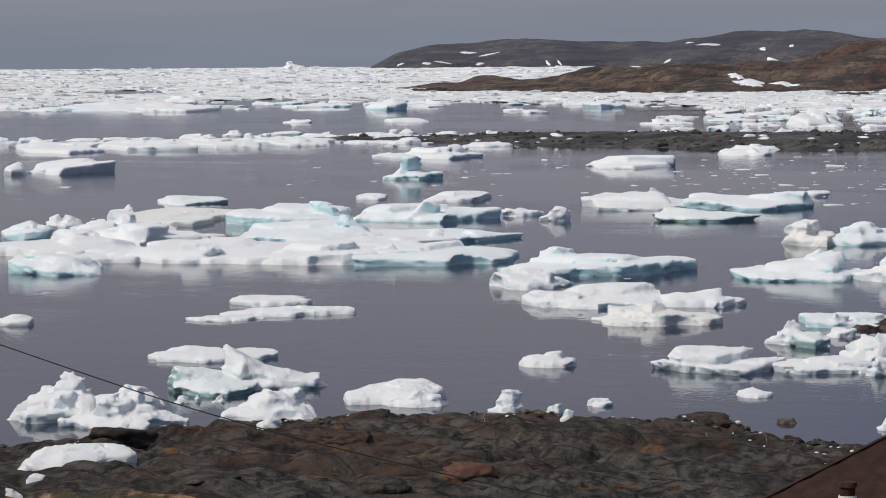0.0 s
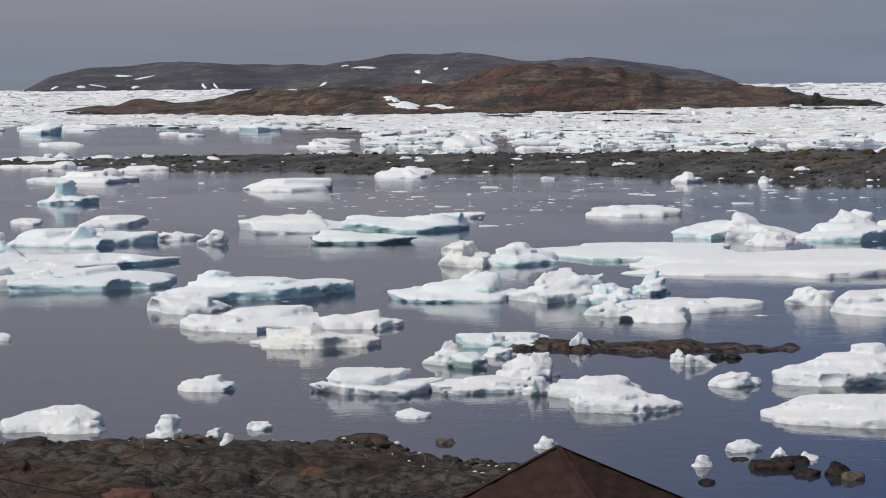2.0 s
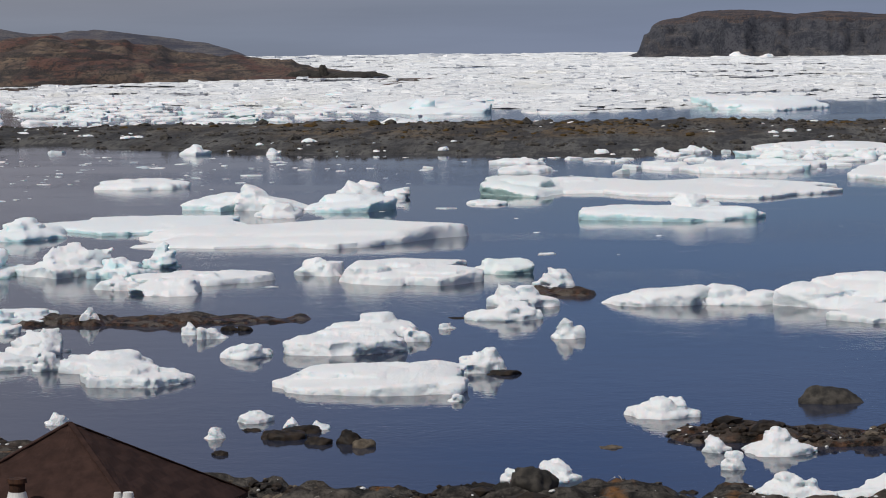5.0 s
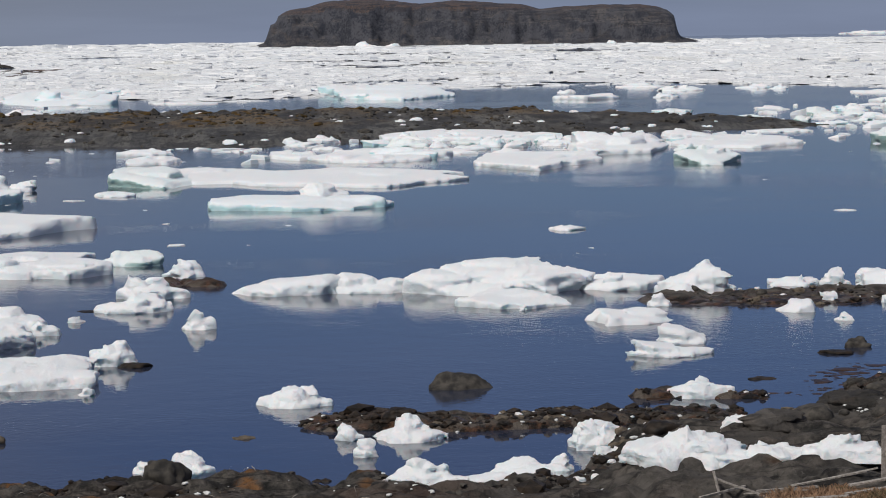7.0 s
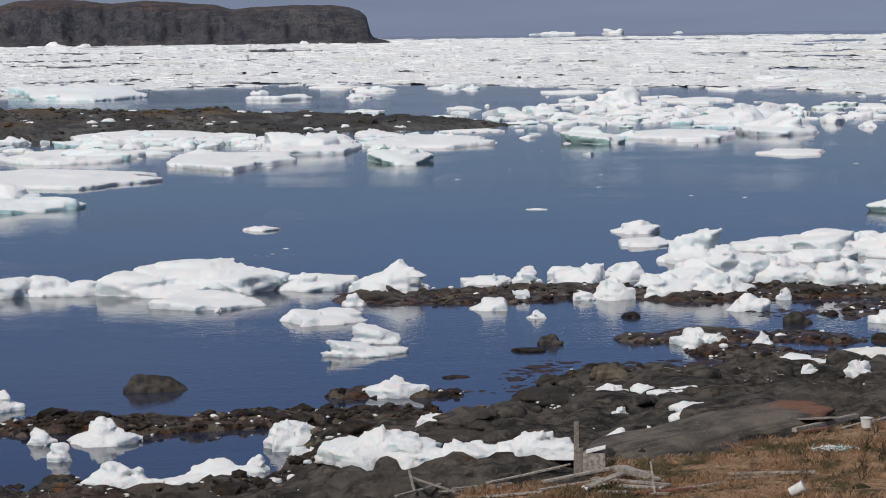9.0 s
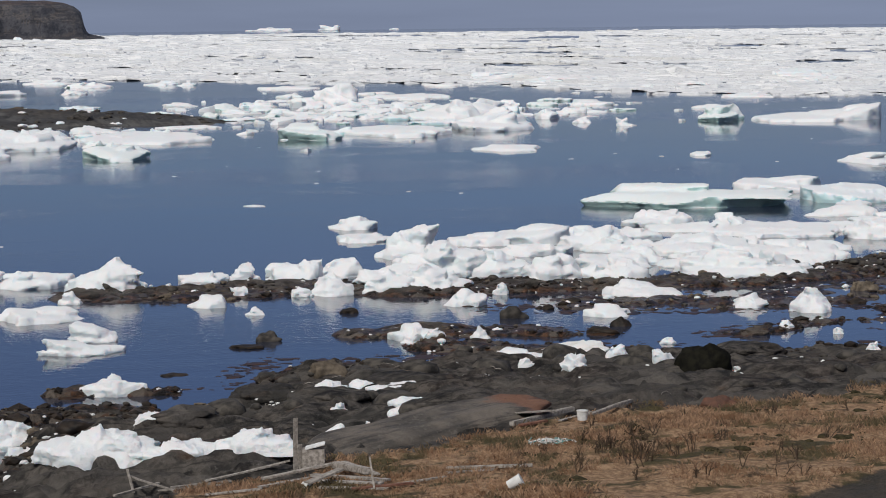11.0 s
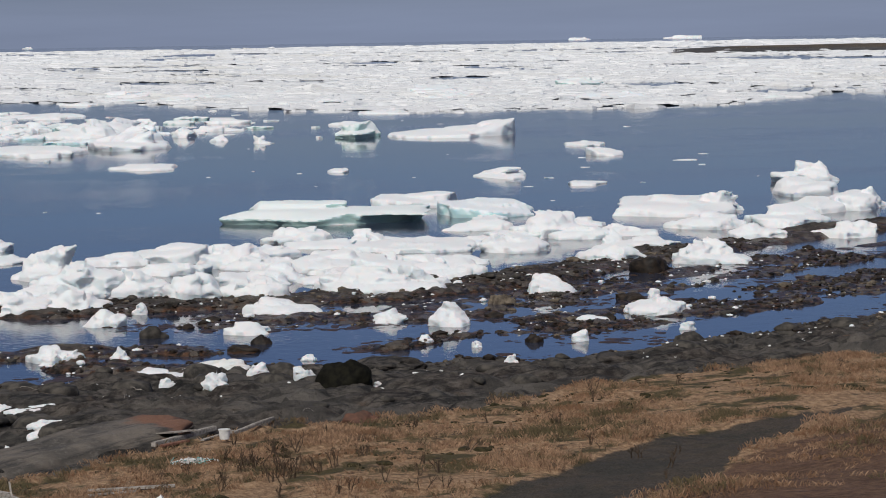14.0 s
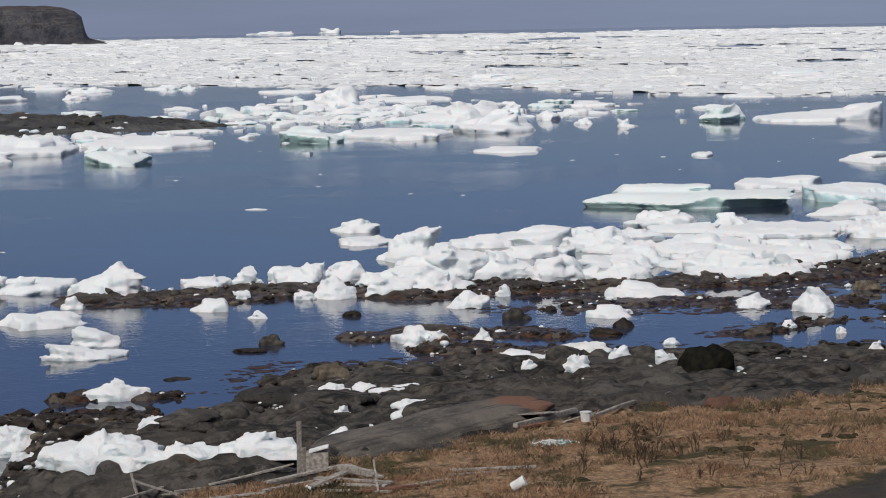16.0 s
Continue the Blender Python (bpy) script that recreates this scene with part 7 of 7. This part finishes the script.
HOUSE_AT, HOUSE_TURN = (-13.76, 58.4), -9.7
home, eave, home_base = house(HOUSE_AT[0], HOUSE_AT[1], 7.70, HOUSE_TURN, 3.1, 1.95)


def roof_pipe(x, y, z, r, h, mat):
    """A flue through the roof; x, y, z: where its foot stands."""
    pipe = part("chimney_pipe", tube_mesh(r, r, h, 20, 0.02, -0.5), mat, home, "rusty stove pipe", home.matrix_basis.inverted() @ Matrix.Translation((x, y, z)))
    part("pipe_cap", tube_mesh(r * 1.25, r * 1.2, 0.1, 20, 0.0, h - 0.56), mat, pipe)
    part("pipe_collar", tube_mesh(r * 1.45, r * 1.1, 0.22, 20, 0.0, -0.35), PAINT_WHITE, pipe, "pale collar at the roof")


roof_pipe(-14.32, 55.79, 6.71, 0.17, 0.62, RUST)
roof_pipe(-12.18, 55.99, 6.67, 0.07, 0.25, PAINT_WHITE)
roof_pipe(-11.94, 55.94, 6.68, 0.10, 0.28, PAINT_WHITE)


def cable(name, pts, r, material):
    cu = bpy.data.curves.new(name, "CURVE")
    cu.dimensions, cu.bevel_depth, cu.bevel_resolution, cu.resolution_u = "3D", r, 2, 16
    sp = cu.splines.new("NURBS")
    sp.points.add(len(pts) - 1)
    for p, q in zip(sp.points, pts):
        p.co = (*q, 1)
    sp.use_endpoint_u, sp.order_u = True, 3
    cu.materials.append(material)
    tmp = bpy.data.objects.new(name, cu)
    me = bpy.data.meshes.new_from_object(tmp)
    bpy.data.objects.remove(tmp)
    return new(name, me)


WIRE = [(-34.74, 46.44, 11.63), (-29.97, 47.31, 10.09), (-25.57, 48.69, 8.56), (-20.28, 51.12, 7.07), (-16.22, 53.60, 6.04), (-15.6, 56.0, 5.75)]
tagged(cable("overhead_wire", WIRE, 0.012, CABLE), "thin black overhead wire sagging to the house", "wire")


# ---- driftwood and litter on the bank ----
def plank(a, b, width, thick, mat, label="weathered grey plank lying on the grass", lift=0.0, name="plank"):
    """A board between two points on the ground (x, y, height over the ground)."""
    p, q = (Vector((s[0], s[1], ground_z(s[0], s[1]) + s[2] + lift)) for s in (a, b))
    run = q - p
    bm = box_mesh(run.length, width, thick, min(width, thick) * 0.15, -thick / 2)
    bmesh.ops.subdivide_edges(bm, edges=[e for e in bm.edges if e.calc_length() > run.length * 0.5], cuts=4)
    rng = np.random.default_rng(int(abs(a[0] * 100)) + 3)
    for v in bm.verts:
        v.co.z += 0.02 * run.length * 0.25 * math.sin(v.co.x * 1.3 + rng.uniform(0, 0.2))
        v.co.y += rng.normal(0, 0.004)
    ob = part(name, bm, mat, None)
    ob.matrix_basis = Matrix.Translation((p + q) / 2) @ run.to_track_quat("X", "Z").to_matrix().to_4x4()
    return tagged(ob, label, "plank", "driftwood")


def post(x, y, height, width, thick, turn, lean):
    ob = part("post", box_mesh(width, thick, height + 0.3, 0.01, -0.3), WOOD_GREY, None)
    ob.matrix_basis = pose(x, y, ground_z(x, y), lean, lean * 0.5, turn)
    return tagged(ob, "weathered upright wooden post", "post")


def crate(x, y, lx, ly, lz, turn):
    ob = tagged(new("crate"), "grey weathered wooden box with a pale lid", "box")
    ob.matrix_basis = pose(x, y, ground_z(x, y) - 0.05, 0, 0, turn)
    part("box_body", box_mesh(lx, ly, lz, 0.015), WOOD_GREY, ob)
    part("lid", box_mesh(lx * 0.9, ly * 1.05, 0.05, 0.01), PAINT_WHITE, ob, "pale lid", pose(0.06, 0, lz + 0.06, 0, -14, 0))
    return ob


def bucket(x, y, r, h, tip, turn, label):
    ob = tagged(new("bucket"), label, "bucket")
    ob.matrix_basis = pose(x, y, ground_z(x, y) + r * 0.6, tip, 0, turn)
    part("pail", tube_mesh(r * 0.82, r, h, 24, 0.012), PAINT_WHITE, ob)
    part("rim", tube_mesh(r * 1.06, r * 1.06, 0.03, 24, 0.03, h - 0.03), PAINT_WHITE, ob)
    return ob


def net_heap(x, y, length, seed):
    """A bundle of tangled old netting."""
    rng = np.random.default_rng(seed)
    ob = tagged(new("fishing_net"), "tangled pale and teal fishing net dumped on grass", "fishing net")
    z = ground_z(x, y)
    ob.matrix_basis = pose(x, y, z, 0, 0, -18)
    teal = plain("teal_twine", (0.05, 0.2, 0.19), (0.2, 0.4, 0.38), 4.0)
    for n in range(26):
        pts = []
        u = rng.uniform(-0.5, 0.5) * length
        for i in range(9):
            u = np.clip(u + rng.normal(0, 0.16 * length), -length / 2, length / 2)
            pts.append((u, rng.normal(0, 0.22), abs(rng.normal(0.12, 0.09)) * (1 - abs(u / length))))
        strand = cable("strand", pts, 0.014, teal if n % 4 == 0 else PAINT_WHITE)
        strand.parent = ob
    return ob


plank((12.26, 82.16, 0.35), (13.20, 78.27, 0.05), 0.08, 0.05, WOOD_GREY)
plank((12.30, 81.60, 0.10), (12.16, 81.96, 0.70), 0.07, 0.05, WOOD_GREY)
plank((13.44, 81.45, 0.05), (15.40, 81.83, 0.05), 0.18, 0.06, WOOD_GREY)
plank((13.07, 81.39, 0.10), (14.48, 78.37, 0.10), 0.16, 0.05, WOOD_GREY)
plank((14.55, 81.68, 0.10), (17.04, 82.35, 0.30), 0.14, 0.05, WOOD_GREY)
plank((15.91, 79.42, 0.15), (18.22, 79.87, 0.30), 0.22, 0.07, WOOD_GREY)
plank((15.33, 76.99, 0.10), (17.35, 78.01, 0.15), 0.18, 0.06, WOOD_GREY)
plank((17.25, 78.34, 0.20), (18.99, 75.88, 0.10), 0.25, 0.07, WOOD_GREY)
plank((16.70, 75.09, 0.05), (18.54, 74.13, 0.05), 0.20, 0.06, WOOD_GREY)
plank((16.80, 75.90, 0.12), (18.54, 74.76, 0.10), 0.24, 0.06, WOOD_GREY)
plank((18.30, 79.85, 0.30), (18.67, 77.01, 0.20), 0.30, 0.20, WOOD_GREY)
plank((18.46, 79.40, 0.45), (18.84, 76.65, 0.15), 0.20, 0.06, WOOD_GREY)
plank((18.16, 74.23, 0.00), (18.15, 74.75, 0.90), 0.05, 0.05, WOOD_GREY)
plank((21.34, 77.99, 0.06), (23.84, 77.17, 0.05), 0.12, 0.10, WOOD_GREY, "thin grey driftwood log on dry grass")
plank((26.42, 87.95, 0.10), (29.45, 90.39, 0.15), 0.20, 0.18, WOOD_GREY, "grey driftwood log at the edge of the grass")
plank((26.54, 87.39, 0.12), (27.70, 87.99, 0.12), 0.20, 0.08, WOOD_RED, "red-brown broken board by the driftwood")
plank((27.23, 92.81, 0.10), (27.88, 88.88, 0.25), 0.90, 0.06, WOOD_GREY, "wide weathered grey panel lying on rock")
plank((27.48, 92.83, 0.10), (27.35, 88.83, 0.10), 0.25, 0.10, WOOD_RED, "red-brown broken board by the driftwood")
plank((29.00, 88.12, 0.06), (31.86, 90.91, 0.08), 0.14, 0.12, WOOD_GREY, "grey driftwood log at the edge of the grass")
plank((18.69, 74.72, 0.05), (20.72, 75.76, 0.05), 0.14, 0.05, WOOD_GREY)
plank((16.30, 83.20, 0.10), (17.52, 82.88, 0.30), 0.12, 0.05, WOOD_GREY)
plank((16.36, 75.05, 0.25), (17.50, 75.64, 0.40), 0.30, 0.05, WOOD_GREY)
plank((17.53, 74.37, 0.10), (19.37, 74.45, 0.10), 0.20, 0.06, WOOD_RED, "red-brown broken board by the driftwood")
plank((11.55, 80.72, 0.05), (13.18, 82.10, 0.05), 0.10, 0.06, WOOD_GREY)
plank((28.17, 87.95, 0.05), (29.98, 89.90, 0.05), 0.16, 0.05, WOOD_GREY)
plank((20.94, 76.54, 0.05), (22.58, 76.92, 0.05), 0.08, 0.06, WOOD_GREY)
plank((13.69, 76.87, 0.05), (15.30, 76.39, 0.05), 0.20, 0.05, WOOD_GREY)
post(17.58, 82.35, 1.72, 0.16, 0.05, 10, 1)
post(17.77, 82.31, 0.89, 0.2, 0.05, 25, -4)
crate(18.19, 82.43, 0.71, 0.6, 0.60, -14)
bucket(21.26, 71.14, 0.17, 0.42, 62, 70, "white plastic bucket lying in the grass")
bucket(28.64, 86.86, 0.2, 0.34, 0, 0, "white plastic tub on the grass edge")
bucket(16.36, 75.57, 0.13, 0.24, 90, 40, "white plastic can among the planks")
net_heap(25.80, 81.33, 1.53, 77)


# ---- plants ----
def dead_shrub(x, y, height, seed):
    rng = np.random.default_rng(seed)
    verts, faces = [], []

    def stem(p, d, length, r, level):
        q = p + d * length
        side = d.cross(Vector((0.3, 1, 0.2))).normalized()
        up = d.cross(side)
        b = len(verts)
        for c, rr in ((p, r), (q, r * 0.5)):
            for i in range(4):
                verts.append(tuple(c + (side * math.cos(i * 1.571) + up * math.sin(i * 1.571)) * rr))
        for i in range(4):
            faces.append((b + i, b + (i + 1) % 4, b + 4 + (i + 1) % 4, b + 4 + i))
        if level < 3:
            for _ in range(rng.integers(2, 4)):
                nd = (d + Vector(rng.normal(0, 0.45, 3)) + Vector((0, 0, 0.15))).normalized()
                stem(p + d * length * rng.uniform(0.5, 1.0), nd, length * rng.uniform(0.45, 0.75), r * 0.6, level + 1)

    for _ in range(rng.integers(2, 5)):
        d = (Vector((0, 0, 1)) + Vector((rng.normal(0, 0.3), rng.normal(0, 0.3), 0))).normalized()
        stem(Vector((rng.normal(0, 0.06), rng.normal(0, 0.06), -0.05)), d, height * 0.55, 0.022, 0)
    ob = mesh_object("dead_shrub", verts, faces, TWIG, False)
    ob.matrix_basis = pose(x, y, ground_z(x, y))
    return tagged(ob, "leafless dead shrub standing in dry grass", "shrub", "dead shrubs")


dead_shrub(43.54, 88.42, 0.95, 300)
dead_shrub(47.83, 92.87, 0.50, 301)
dead_shrub(34.60, 84.18, 0.60, 302)
dead_shrub(26.26, 74.84, 0.70, 303)
dead_shrub(26.79, 78.48, 0.60, 304)
dead_shrub(26.00, 73.12, 0.70, 305)
dead_shrub(39.25, 82.59, 0.50, 306)
dead_shrub(41.19, 89.52, 0.40, 307)
dead_shrub(48.72, 91.63, 0.50, 308)
dead_shrub(33.12, 79.89, 0.40, 309)
dead_shrub(31.61, 84.80, 0.45, 310)
dead_shrub(24.93, 76.23, 0.50, 311)
dead_shrub(38.65, 87.13, 0.45, 312)
dead_shrub(35.90, 68.14, 0.59, 313)
dead_shrub(24.78, 79.12, 0.38, 314)
dead_shrub(36.89, 75.16, 0.56, 315)
dead_shrub(29.01, 68.21, 0.42, 316)
dead_shrub(28.03, 70.57, 0.59, 317)
dead_shrub(26.35, 68.95, 0.58, 318)
dead_shrub(26.19, 77.93, 0.50, 319)
dead_shrub(34.13, 64.79, 0.30, 320)
dead_shrub(31.04, 74.98, 0.43, 321)
dead_shrub(37.81, 71.20, 0.33, 322)
dead_shrub(30.07, 71.60, 0.58, 323)
dead_shrub(33.27, 76.47, 0.58, 324)
dead_shrub(29.53, 71.60, 0.42, 325)
dead_shrub(26.02, 75.35, 0.52, 326)
dead_shrub(27.05, 79.77, 0.38, 327)
dead_shrub(28.21, 84.36, 0.59, 328)
dead_shrub(36.55, 71.40, 0.51, 329)
dead_shrub(23.15, 76.12, 0.44, 330)
dead_shrub(36.24, 73.13, 0.38, 331)
dead_shrub(26.03, 69.07, 0.40, 332)
dead_shrub(28.33, 68.38, 0.57, 333)
dead_shrub(30.31, 78.00, 0.53, 334)
dead_shrub(27.94, 76.05, 0.70, 335)
dead_shrub(28.64, 80.29, 0.38, 336)
dead_shrub(28.16, 82.57, 0.45, 337)
dead_shrub(28.70, 81.96, 0.63, 338)
dead_shrub(25.82, 74.35, 0.39, 339)
dead_shrub(28.89, 82.87, 0.55, 340)
dead_shrub(26.59, 78.65, 0.58, 341)
dead_shrub(30.05, 77.55, 0.44, 342)
dead_shrub(26.97, 78.52, 0.54, 343)
dead_shrub(26.75, 80.83, 0.54, 344)
dead_shrub(27.88, 79.18, 0.72, 345)
dead_shrub(27.16, 76.66, 0.63, 346)
dead_shrub(27.79, 77.28, 0.55, 347)
dead_shrub(25.99, 74.19, 0.42, 348)
dead_shrub(26.52, 74.22, 0.52, 349)
dead_shrub(29.29, 81.45, 0.68, 350)
dead_shrub(27.10, 76.68, 0.46, 351)
dead_shrub(27.50, 78.13, 0.50, 352)
dead_shrub(28.43, 80.36, 0.49, 353)
dead_shrub(24.31, 74.20, 0.56, 354)
dead_shrub(25.10, 71.18, 0.40, 355)
dead_shrub(26.52, 74.97, 0.68, 356)
dead_shrub(28.63, 76.03, 0.66, 357)
dead_shrub(27.97, 75.62, 0.38, 358)


def grass_tufts(count, seed):
    """Blades of dry grass over the bank."""
    rng = np.random.default_rng(seed)
    x, y = rng.uniform(9, 66, count * 3), rng.uniform(54, 99, count * 3)
    g = grass_line(x) - y + 1.5 * (fbm(x / 4, y / 4, 3, 5) - 0.5)
    thick = fbm(x / 2.5, y / 2.5, 3, 3)
    ok = np.nonzero((g > -0.3) & (track_field(x, y) < 0.35) & ((y > track_middle(x)) | (rng.random(len(x)) < 0.6)) & (thick > rng.uniform(0.38, 0.66, len(x))))[0][:count]
    x, y, thick_ok = x[ok], y[ok], thick[ok]
    z, _, _ = ground_height(x, y)
    verts, faces = [], []
    for i in range(len(x)):
        for _ in range(5):
            h, w = rng.uniform(0.05, 0.17) * (1.5 if thick_ok[i] > 0.6 else 1), rng.uniform(0.006, 0.014)
            a, lean = rng.uniform(0, 6.28), rng.uniform(0.03, 0.18)
            bx, by = x[i] + rng.normal(0, 0.09), y[i] + rng.normal(0, 0.09)
            dx, dy = math.cos(a), math.sin(a)
            b = len(verts)
            verts += [(bx - dy * w, by + dx * w, z[i] - 0.03), (bx + dy * w, by - dx * w, z[i] - 0.03), (bx + dx * lean * 0.4, by + dy * lean * 0.4, z[i] + h * 0.7), (bx + dx * lean, by + dy * lean, z[i] + h)]
            faces += [(b, b + 1, b + 2), (b + 2, b + 1, b + 3)]
    return tagged(mesh_object("dry_grass", verts, faces, STRAW, False), "dry yellow grass blades on the bank", "grass", kind="stuff")


grass_tufts(25000, 21)
